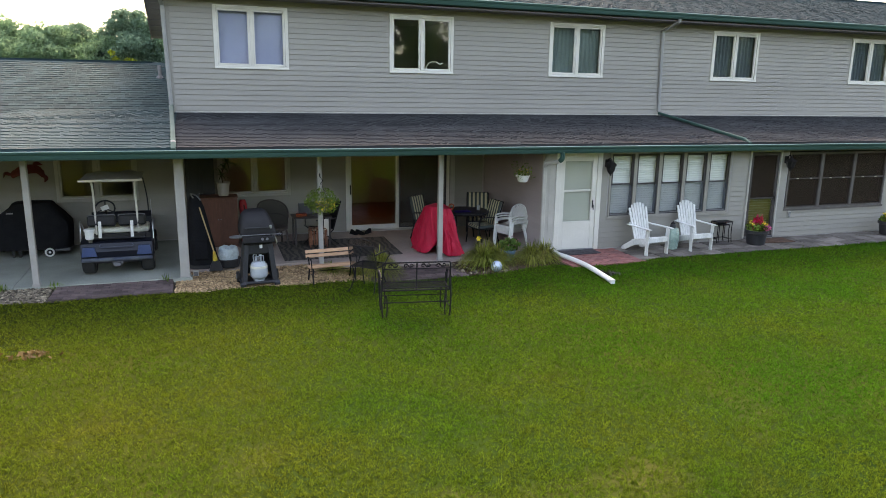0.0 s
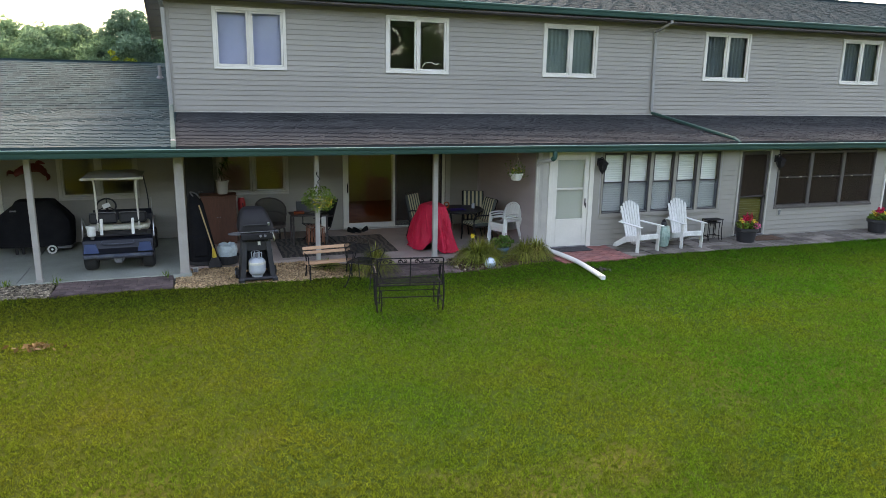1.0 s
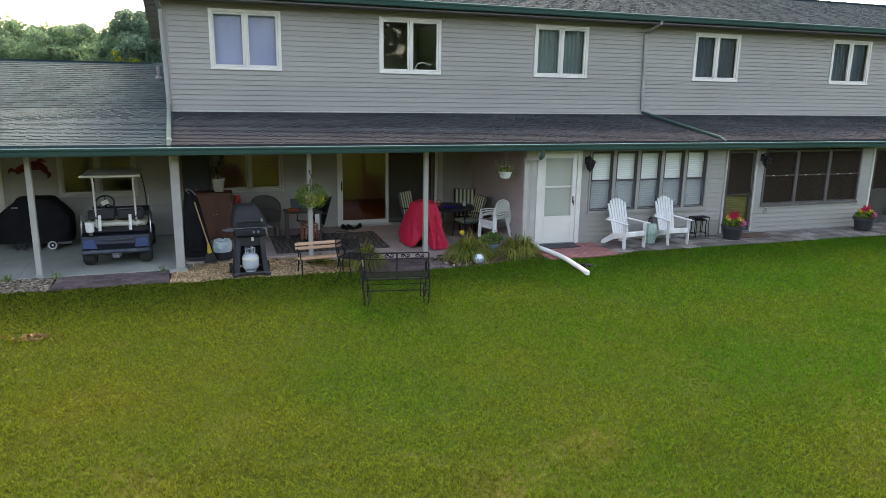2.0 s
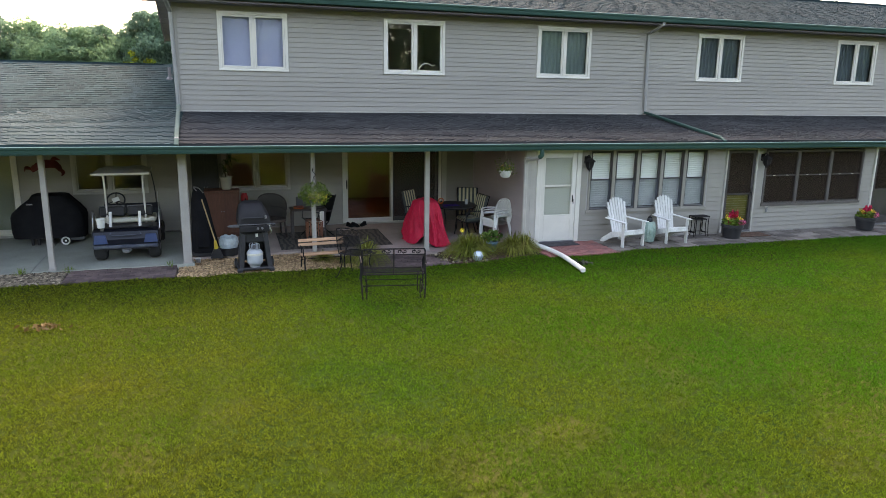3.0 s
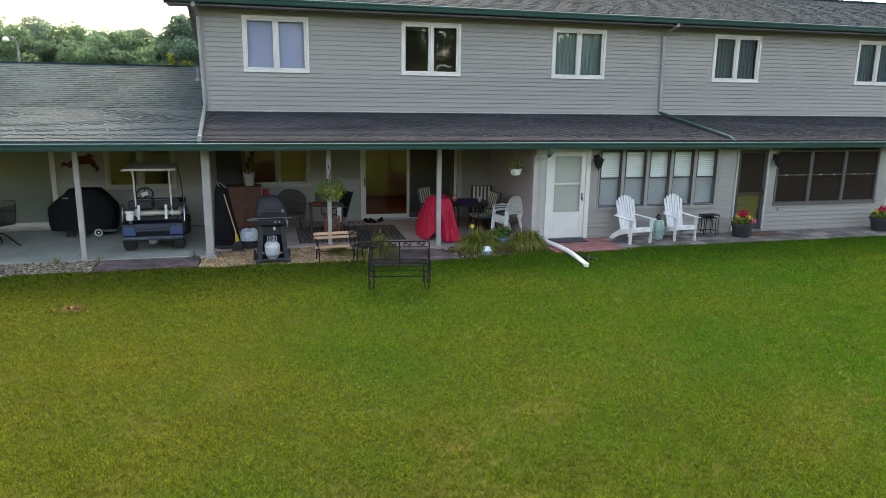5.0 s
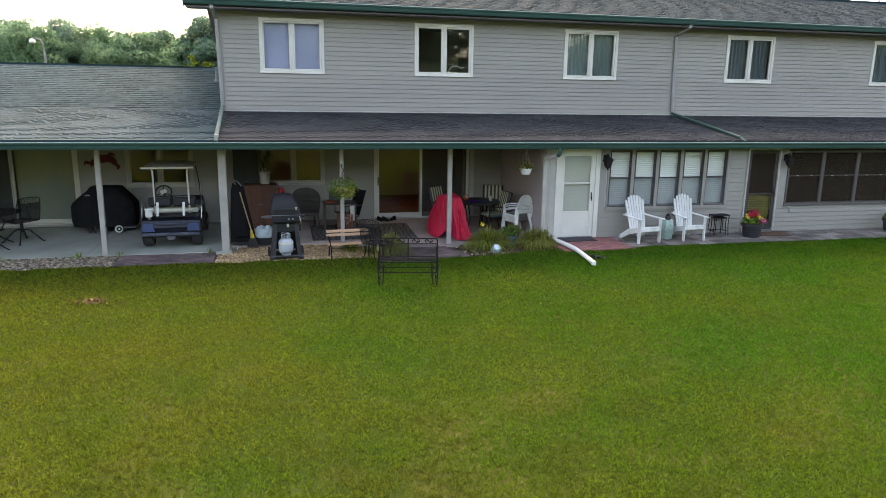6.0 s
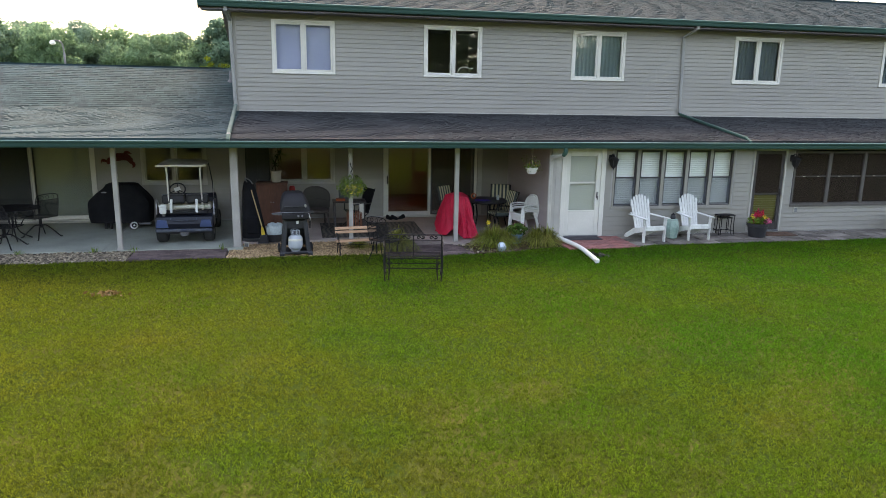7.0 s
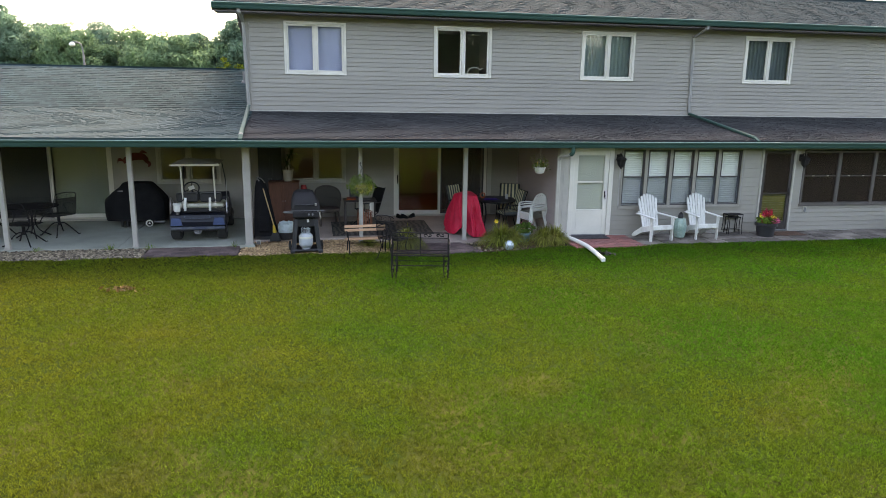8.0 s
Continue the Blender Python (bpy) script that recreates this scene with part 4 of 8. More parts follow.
SCREEN_LIGHT = mesh_screen_mat("grey_insect_screen", (0.14, 0.16, 0.18), 0.22)
px = [4.07 + (7.31 - 4.07) * i / 5 for i in range(6)]
double_hung_row(["window_8", "window_9", "window_10", "window_11", "window_12"], px, 0.705, 2.15, FRONT, DARKBROWN, SIDING, BLIND, "dark-framed double-hung porch window with white pleated blind")
px2 = [9.03, 10.07, 11.12, 12.2]
double_hung_row(["window_13", "window_14", "window_15"], px2, 0.71, 2.09, FRONT, DARKBROWN, BRONZE, None, "grey-brown framed porch window with dark insect screen", False)
flat("trim_window_sill", 4.03, 7.35, FRONT - 0.045, FRONT - 0.032, 0.665, 0.72, SIDING, "grey sill strip below the porch windows", "trim")
flat("trim_window_sill_b", 9.0, 12.23, FRONT - 0.045, FRONT - 0.032, 0.67, 0.725, BRONZE, "brown sill strip below the porch windows", "trim")


def storm_door(name, o, frame_mat, slab_mat, glass_z, mid, label, lower_blind=None, upper_blind=None):
    x0, x1, z0, z1 = o
    w, h = x1 - x0, z1 - z0
    t = thing(name, pose(x0, FRONT, z0), label, "door", kind="structure")
    c = 0.09 if frame_mat is WHITE and slab_mat is WHITE else 0.028
    part("casing", box(box(box(bmesh.new(), -c, 0.02, -0.04, 0.1, -0.02, h + c, 0.004), w - 0.02, w + c, -0.04, 0.1, -0.02, h + c, 0.004),
                       0.021, w - 0.021, -0.04, 0.1, h - 0.02, h + c, 0.004), frame_mat, t)
    part("threshold", B(0.021, w - 0.021, -0.06, 0.1, -0.02, 0.015, 0.004), GREYMETAL, t, "grey metal threshold")
    g0, g1 = glass_z
    m = 0.13 if slab_mat is WHITE else 0.11
    slab = bmesh.new()
    box(slab, 0.024, m, -0.012, 0.03, 0.018, h - 0.024, 0.005)
    box(slab, w - m, w - 0.024, -0.012, 0.03, 0.018, h - 0.024, 0.005)
    box(slab, m, w - m, -0.012, 0.03, g1, h - 0.024, 0.005)
    box(slab, m, w - m, -0.012, 0.03, 0.018, g0, 0.005)
    box(slab, m, w - m, -0.008, 0.026, mid - 0.02, mid + 0.02, 0.003)
    s = part("door_leaf", slab, slab_mat, t)
    pane("pane", m, w - m, 0.008, g0, mid - 0.021, s)
    pane("pane", m, w - m, 0.008, mid + 0.021, g1, s)
    if slab_mat is not WHITE:
        part("screen_mesh", B(m, w - m, -0.006, -0.004, mid + 0.021, g1), SCREEN, s, "dark insect screen")
    if upper_blind:
        part("shade", B(m - 0.03, w - m + 0.03, 0.05, 0.056, mid + 0.01, g1 + 0.02), upper_blind, t)
    if lower_blind:
        n = int((mid - g0) / 0.06)
        for i in range(n):
            z = g0 + (mid - g0) * (i + 0.5) / n
            part("blind_slat", board(bmesh.new(), (m - 0.01, 0.055, z), (w - m + 0.01, 0.055, z), 0.055, 0.003, (0, 0.35, 0.94), 0), lower_blind, t)
    else:
        part("shade", B(m - 0.03, w - m + 0.03, 0.05, 0.056, g0 - 0.02, mid), upper_blind or DARKBROWN, t)
    hd = bmesh.new()
    box(hd, w - 0.105, w - 0.075, -0.02, -0.0125, 0.92, 1.08, 0.003)
    box(hd, w - 0.10, w - 0.08, -0.06, -0.0205, 0.96, 0.985, 0.003)
    tube(hd, [(w - 0.09, -0.05, 0.97), (w - 0.09, -0.055, 0.88)], 0.01)
    part("door_handle", hd, BLACKIRON, s, "black lever handle")
    return t


storm_door("door_3", DOOR1, WHITE, WHITE, (0.63, 1.94), 1.30, "white storm door with a tall glass panel and grey-green shade", None, DOORBLIND)
storm_door("door_4", DOOR2, TRIM, DARKBROWN, (0.22, 1.96), 0.94, "dark brown screen door with an olive blind in its lower half", OLIVEBLIND, None)
storm_door("door_5", DOOR3, WHITE, DARKBROWN, (0.22, 1.96), 0.94, "dark brown screen door of the next porch", None, None)


# ---- posts ----
def post(name, x, w, y, top, label, mt=POSTPAINT):
    z = slab_z(y) if y > -3.2 else -0.08
    t = thing(name, pose(x, y, z), label, "post", "patio posts", "structure")
    part("shaft", B(-w / 2, w / 2, -w / 2, w / 2, 0.0, top - z, 0.008), mt, t)
    part("base_collar", B(-w / 2 - 0.012, w / 2 + 0.012, -w / 2 - 0.012, w / 2 + 0.012, 0.0, 0.05, 0.006), mt, t)
    return t


for x, w in ((-9.78, 0.10), (-7.19, 0.10), (-4.74, 0.165), (-2.21, 0.09), (0.26, 0.10), (-12.3, 0.10), (-14.8, 0.10)):
    post("post", x, w, -3.14 if w < 0.15 else -3.18, 2.16, "pale painted square porch post" if w < 0.15 else "wide pale boxed porch post")


# ---- lawn furniture ----
def glider_bench(m):
    t = thing("glider_bench", m, "black wrought-iron glider bench with wire mesh seat, standing on the lawn", "bench")
    w = 0.51
    fr = bmesh.new()
    for s in (-1, 1):
        tube(fr, smooth_path([(s * w, 0.02, 0.40), (s * w, -0.01, 0.60), (s * w, -0.05, 0.80), (s * (w - 0.03), -0.055, 0.83)], 4), 0.012, 6)
    tube(fr, [(-w + 0.03, -0.055, 0.83), (w - 0.03, -0.055, 0.83)], 0.012, 6)
    tube(fr, [(-w, -0.035, 0.735), (w, -0.035, 0.735)], 0.008, 6)
    tube(fr, [(-w, 0.015, 0.44), (w, 0.015, 0.44)], 0.010, 6)
    tube(fr, [(0, 0.02, 0.40), (0, -0.012, 0.60), (0, -0.053, 0.83)], 0.011, 6)
    part("back_frame", fr, BLACKIRON, t)
    for s in (-1, 1):
        for k in range(2):
            cx = s * (0.13 + 0.23 * k)
            sc = tube(bmesh.new(), [(cx + 0.11 * u - 0.055, -0.046, 0.783 + 0.026 * math.sin(u * 6.28)) for u in [i / 10 for i in range(11)]], 0.008, 5)
            tube(sc, arc((cx - 0.04, 0.783), 0.022, 0, 330, 9, "xz", -0.046), 0.007, 5)
            tube(sc, arc((cx + 0.05, 0.783), 0.022, 180, 510, 9, "xz", -0.046), 0.007, 5)
            part("scroll", sc, BLACKIRON, t)
    bm = bmesh.new()
    n = 6
    for s in range(2):
        x0, x1 = (-w, -0.005) if s == 0 else (0.005, w)
        col = [[bm.verts.new((x, 0.012 - 0.05 * (k / n) ** 1.5, 0.44 + 0.295 * k / n)) for k in range(n + 1)] for x in (x0, x1)]
        for k in range(n):
            bm.faces.new((col[0][k], col[1][k], col[1][k + 1], col[0][k + 1]))
    part("back_mesh", bm, BENCHMESH, t, "fine black wire mesh back")
    bm = bmesh.new()
    rows = [[bm.verts.new((x, 0.02 + 0.46 * k / 6, 0.405 + 0.02 * math.cos(k * 1.05) - 0.02)) for k in range(7)] for x in (-w, w)]
    for k in range(6):
        bm.faces.new((rows[0][k], rows[1][k], rows[1][k + 1], rows[0][k + 1]))
    part("seat_mesh", bm, BENCHMESH, t, "fine black wire mesh seat")
    sf = bmesh.new()
    for y in (0.02, 0.48):
        tube(sf, [(-w, y, 0.40), (w, y, 0.40)], 0.011, 6)
    for s in (-1, 1):
        tube(sf, [(s * w, 0.02, 0.40), (s * w, 0.48, 0.40)], 0.011, 6)
    part("seat_frame", sf, BLACKIRON, t)
    for s in (-1, 1):
        part("armrest", tube(bmesh.new(), smooth_path([(s * (w + 0.02), -0.02, 0.60), (s * (w + 0.03), 0.2, 0.64), (s * (w + 0.03), 0.42, 0.61), (s * (w + 0.03), 0.47, 0.54), (s * (w + 0.02), 0.43, 0.50)], 4), 0.013, 6), BLACKIRON, t)
        part("arm_post", tube(bmesh.new(), [(s * (w + 0.02), 0.40, 0.40), (s * (w + 0.03), 0.40, 0.61)], 0.010, 6), BLACKIRON, t)
        for y in (0.0, 0.42):
            part("leg", tube(bmesh.new(), smooth_path([(s * (w + 0.015), y + 0.03, 0.56), (s * (w + 0.02), y, 0.30), (s * (w + 0.01), y - 0.02, 0.10), (s * w, y, 0.0)], 3), 0.013, 6), BLACKIRON, t)
            part("hanger", tube(bmesh.new(), smooth_path([(s * (w - 0.06), y + 0.03, 0.0), (s * (w - 0.07), y + 0.02, 0.15), (s * (w - 0.06), y + 0.05, 0.32), (s * (w - 0.04), y + 0.06, 0.28)], 3), 0.010, 6), BLACKIRON, t)
        part("foot_rail", tube(bmesh.new(), [(s * w, 0.0, 0.15), (s * w, 0.42, 0.15)], 0.010, 6), BLACKIRON, t)
    part("cross_rail", tube(bmesh.new(), [(-w, 0.0, 0.225), (w, 0.0, 0.225)], 0.010, 6), BLACKIRON, t)
    part("cross_rail", tube(bmesh.new(), [(-w, 0.42, 0.215), (w, 0.42, 0.215)], 0.008, 6), BLACKIRON, t)
    return t


glider_bench(pose(-1.37, -6.86, 0.0, 0, 0, -9.5) @ Matrix.Diagonal((1, 1, 1.045, 1)))


def iron_chair(m, label, group="", swivel=False):
    """Front of the chair is local -y."""
    t = thing("iron_chair", m, label, "chair", group)
    bm = bmesh.new()
    pts = [(-0.27, 0.20, 0.42), (-0.27, 0.26, 0.62), (-0.25, 0.31, 0.82), (-0.20, 0.325, 0.88), (0, 0.33, 0.90), (0.20, 0.325, 0.88), (0.25, 0.31, 0.82), (0.27, 0.26, 0.62), (0.27, 0.20, 0.42)]
    tube(bm, smooth_path(pts, 4), 0.009, 6)
    tube(bm, [(-0.25, 0.302, 0.78), (0, 0.31, 0.78), (0.25, 0.302, 0.78)], 0.007, 6)
    for c in (-0.12, 0.0, 0.12):
        tube(bm, [(x, 0.318, z) for x, _, z in arc((c, 0.835), 0.036, 0, 350, 10)], 0.005, 5)
    part("back_frame", bm, BLACKIRON, t)
    bm = bmesh.new()
    g = [[bm.verts.new((x, 0.20 + 0.10 * (k / 5) ** 0.8 + 0.02 * (1 - (x / 0.26) ** 2), 0.42 + 0.36 * k / 5)) for k in range(6)] for x in (-0.26, -0.13, 0, 0.13, 0.26)]
    for i in range(4):
        for k in range(5):
            bm.faces.new((g[i][k], g[i + 1][k], g[i + 1][k + 1], g[i][k + 1]))
    part("back_mesh", bm, CHAIRMESH, t)
    bm = bmesh.new()
    rim = [(-0.26, -0.24), (0, -0.27), (0.26, -0.24), (0.28, 0.0), (0.26, 0.21), (0, 0.22), (-0.26, 0.21), (-0.28, 0.0)]
    vs = [bm.verts.new((x, y, 0.425)) for x, y in rim]
    c = bm.verts.new((0, 0, 0.405))
    for i in range(8):
        bm.faces.new((vs[i], vs[(i + 1) % 8], c))
    part("seat", bm, CHAIRMESH, t)
    bm = bmesh.new()
    tube(bm, [(*p, 0.42) for p in rim + rim[:1]], 0.009, 6)
    part("seat_rim", bm, BLACKIRON, t)
    for s in (-1, 1):
        part("armrest", tube(bmesh.new(), smooth_path([(s * 0.27, 0.26, 0.64), (s * 0.30, 0.05, 0.66), (s * 0.31, -0.18, 0.64), (s * 0.30, -0.24, 0.57), (s * 0.29, -0.18, 0.52), (s * 0.28, -0.10, 0.43)], 4), 0.0105, 6), BLACKIRON, t)
        if swivel:
            continue
        part("leg", tube(bmesh.new(), smooth_path([(s * 0.25, -0.20, 0.42), (s * 0.22, -0.16, 0.25), (s * 0.25, -0.25, 0.06), (s * 0.27, -0.32, 0.012)], 4), 0.0105, 6), BLACKIRON, t)
        part("leg", tube(bmesh.new(), smooth_path([(s * 0.25, 0.18, 0.42), (s * 0.22, 0.16, 0.25), (s * 0.25, 0.25, 0.06), (s * 0.27, 0.34, 0.012)], 4), 0.0105, 6), BLACKIRON, t)
    if swivel:
        part("spring_post", tube(bmesh.new(), [(0, 0, 0.41), (0, 0, 0.20)], [0.035, 0.028], 8), BLACKIRON, t)
        for k in range(4):
            c, s = math.cos(k * math.pi / 2 + 0.8), math.sin(k * math.pi / 2 + 0.8)
            part("leg", tube(bmesh.new(), smooth_path([(0.02 * c, 0.02 * s, 0.25), (0.12 * c, 0.12 * s, 0.24), (0.26 * c, 0.26 * s, 0.12), (0.37 * c, 0.37 * s, 0.016), (0.41 * c, 0.41 * s, 0.014)], 4), 0.013, 6), BLACKIRON, t)
    return t


ic = iron_chair(pose(-1.64, -4.85, lawn_z(-1.64, -4.85), 0, 0, 138) @ Matrix.Diagonal((0.95, 0.95, 1.1, 1)), "black wrought-iron mesh armchair at the edge of the gravel")


def blade_clump(name, m, n, length, spread, label, material, seed, category="plant", stiff=0.34, wide=0.0085, group=""):
    """Arching strap leaves out of one crown."""
    rng = np.random.default_rng(seed)
    V, F = [], []
    for i in range(n):
        a = rng.uniform(0, 2 * math.pi)
        L = length * rng.uniform(0.6, 1.1)
        lean = rng.uniform(0.06, 1.0) ** 0.7 * spread
        r0 = rng.uniform(0, 0.10)
        d = np.array([math.cos(a), math.sin(a), 0])
        s = np.array([-d[1], d[0], 0])
        w = wide * rng.uniform(0.7, 1.2)
        for k in range(6):
            u = k / 5
            droop = lean * (u ** 1.3)
            q = lean / spread
            h = L * (u * (1 - 0.2 * q) - (0.22 + 0.5 * q) * (1.55 - stiff) * u ** 2.5)
            p = d * (r0 + droop) + np.array([0, 0, h])
            ww = w * (1 - u ** 2) + 0.0008
            V += [p - s * ww, p + s * ww]
        b = len(V) - 12
        F += [(b + 2 * k, b + 2 * k + 1, b + 2 * k + 3, b + 2 * k + 2) for k in range(5)]
    t = thing(name, m, label, category, group)
    link_mesh("leaves", V, F, material, t, smooth=True)["kind"] = "stuff"
    return t


blade_clump("daylily", pose(0.98, -3.86, -0.10), 900, 0.98, 0.66, "clump of arching green daylily leaves in the mulch bed", LILYLEAF, 1, group="daylilies")
blade_clump("daylily", pose(1.30, -3.78, -0.10), 420, 0.80, 0.44, "clump of arching green daylily leaves in the mulch bed", LILYLEAF, 5, group="daylilies")
blade_clump("daylily", pose(2.02, -3.90, -0.10), 700, 0.86, 0.52, "yellow-green daylily clump beside the porch corner", LILYLEAF, 2, group="daylilies")
blade_clump("daylily", pose(2.28, -3.92, -0.10), 560, 0.86, 0.48, "yellow-green daylily clump beside the porch corner", LILYLEAF, 6, group="daylilies")
blade_clump("ornamental_grass", pose(-1.26, -4.05, -0.11), 700, 1.0, 0.54, "clump of yellow-green ornamental grass by the apron", LILYLEAF, 3, "grass")
blade_clump("ornamental_grass", pose(-2.05, -3.36, -0.12), 220, 0.36, 0.34, "low clump of ornamental grass behind the small bench", LILYLEAF, 4, "grass")
blade_clump("ornamental_grass", pose(-1.62, -3.72, -0.12), 160, 0.38, 0.3, "low clump of ornamental grass beside the small bench", LILYLEAF, 8, "grass")


for x, y, n in ((-6.9, -3.23, 26), (-7.72, -3.24, 34), (-5.08, -3.22, 18), (-9.2, -3.24, 22)):
    blade_clump("weed", pose(x, y, -0.11), n, 0.22, 0.12, "small green weed at the edge of the patio slab", POTLEAF, int(-x * 10), "weed", 0.5, 0.006, "weeds")


def petals(name, cs, size, mt, parent, rng):
    v, f = leaf_quads(np.array(cs), size, rng, 0.3)
    ob = np_mesh(name, v, f, 4, mt, parent)
    ob["kind"] = "stuff"
    return ob


def leaf_quads(centres, size, rng, spread=0.5):
    n = len(centres)
    nrm = rng.normal(size=(n, 3))
    nrm /= np.linalg.norm(nrm, axis=1)[:, None]
    t = np.cross(nrm, rng.normal(size=(n, 3)))
    t /= np.linalg.norm(t, axis=1)[:, None]
    b = np.cross(nrm, t)
    s = rng.uniform(1 - spread, 1 + spread, n)[:, None] * size
    v = np.stack([centres - t * s, centres + b * s * 0.55, centres + t * s, centres - b * s * 0.55], 1)
    return v.reshape(-1, 3), np.arange(4 * n).reshape(-1, 4)


def cloud(rng, n, c, r, squash=(1, 1, 1)):
    d = rng.normal(size=(n, 3))
    d /= np.linalg.norm(d, axis=1)[:, None]
    return np.array(c) + d * (rng.uniform(0.2, 1.0, (n, 1)) ** 0.45) * r * np.array(squash)


def lily_flower():
    t = thing("daylily_flower", pose(0.93, -3.62, -0.02), "single yellow daylily flower on a stalk", "flower")
    part("stalk", tube(bmesh.new(), [(0, 0, 0), (0.01, -0.02, 0.25), (-0.02, -0.05, 0.46)], 0.005, 5), LILYLEAF, t)
    bm = bmesh.new()
    for k in range(6):
        a = k * math.pi / 3
        d = Vector((math.cos(a), -0.35, math.sin(a)))
        s = d.cross(Vector((0, 1, 0))).normalized() * 0.02
        c = Vector((-0.02, -0.05, 0.48))
        q = [c, c + d * 0.035 + s, c + d * 0.065, c + d * 0.035 - s]
        bm.faces.new([bm.verts.new(p) for p in q])
    part("petals", bm, YELLOWPETAL, t)


lily_flower()


def glass_ball():
    t = thing("gazing_ball", pose(1.06, -4.30, -0.10), "pale blue glass gazing ball on the bed's edge", "garden ball")
    part("globe", lathe(bmesh.new(), [(0.003, 0.0)] + [(0.115 * math.sin(math.pi * k / 14), 0.115 - 0.115 * math.cos(math.pi * k / 14)) for k in range(1, 14)] + [(0.003, 0.23)], 24), GLOBE, t, smooth=True)


glass_ball()


def drain_pipe():
    t = thing("drain_pipe", pose(2.55, -3.72, 0.0), "white corrugated drain pipe lying out over the lawn", "pipe")
    path = smooth_path([(0.0, 0.10, 0.14), (0.02, -0.10, 0.10), (0.10, -0.55, 0.09), (0.15, -1.15, 0.08), (0.10, -1.8, 0.065), (0.03, -2.30, 0.06)], 12)
    part("hose", tube(bmesh.new(), path, [0.046 + 0.004 * (i % 2) for i in range(len(path))], 14), WHITEPLASTIC, t, smooth=True)
    part("pipe_end", tube(bmesh.new(), [(0.035, -2.28, 0.060), (0.02, -2.38, 0.058)], 0.055, 4), WHITEPLASTIC, t)
    part("coupling", tube(bmesh.new(), [(0.01, -0.02, 0.115), (0.03, -0.18, 0.105)], 0.062, 14), WHITEPLASTIC, t)


drain_pipe()


def litter(name, x, y, n, r, mt, label, seed):
    rng = np.random.default_rng(seed)
    t = thing(name, pose(x, y, lawn_z(x, y) + 0.02), label, "leaf litter")
    c = np.stack([rng.normal(0, r, n), rng.normal(0, r * 0.5, n), rng.uniform(0.0, 0.05, n)], 1)
    v, f = leaf_quads(c, 0.045, rng)
    np_mesh("dead_leaves", v, f, 4, mt, t)


DEADLEAF = leaf_mat("dead_leaf", (0.13, 0.075, 0.028), (0.18, 0.11, 0.04), 5, 0.2)
DARKLITTER = leaf_mat("dark_leaf", (0.03, 0.035, 0.025), (0.05, 0.05, 0.03), 5, 0.1)
litter("fallen_leaves", -6.46, -7.05, 46, 0.15, DEADLEAF, "small heap of brown fallen leaves on the lawn", 1)
litter("fallen_leaves", 2.85, -5.45, 40, 0.11, DARKLITTER, "dark bit of leaf litter beside the drain pipe", 2)


# ---- small wooden bench on the gravel ----
def park_bench(m):
    t = thing("garden_bench", m, "small garden bench with tan wooden slats and black iron ends", "bench")
    for k, (y, z) in enumerate(((-0.20, 0.305), (-0.11, 0.30), (-0.02, 0.30))):
        part("seat_slat", B(-0.46, 0.46, y - 0.038, y + 0.038, z - 0.01, z + 0.01, 0.004), BENCHWOOD, t)
    for y, z in ((0.06, 0.465), (0.085, 0.545)):
        part("back_slat", board(bmesh.new(), (-0.46, y, z), (0.46, y, z), 0.062, 0.018, (0, 0.3, 0.95), 0.004), BENCHWOOD, t)
    for s in (-1, 1):
        bm = bmesh.new()
        tube(bm, smooth_path([(s * 0.40, -0.26, 0.0), (s * 0.40, -0.22, 0.15), (s * 0.40, -0.24, 0.28), (s * 0.40, -0.05, 0.285), (s * 0.40, 0.04, 0.32), (s * 0.40, 0.075, 0.45), (s * 0.40, 0.11, 0.59)], 4), 0.014, 6)
        tube(bm, smooth_path([(s * 0.40, 0.02, 0.29), (s * 0.40, 0.06, 0.15), (s * 0.40, 0.12, 0.0)], 4), 0.014, 6)
        part("iron_end", bm, BLACKIRON, t, "black cast-iron bench end")
        part("armrest", tube(bmesh.new(), smooth_path([(s * 0.43, 0.08, 0.45), (s * 0.43, -0.12, 0.46), (s * 0.43, -0.24, 0.43), (s * 0.42, -0.235, 0.28)], 4), 0.011, 6), BLACKIRON, t)
    part("stretcher", tube(bmesh.new(), [(-0.4, 0.05, 0.17), (0.4, 0.05, 0.17)], 0.007, 6), BLACKIRON, t)
    return t


park_bench(pose(-2.16, -3.95, -0.105, 0, 0, 6))


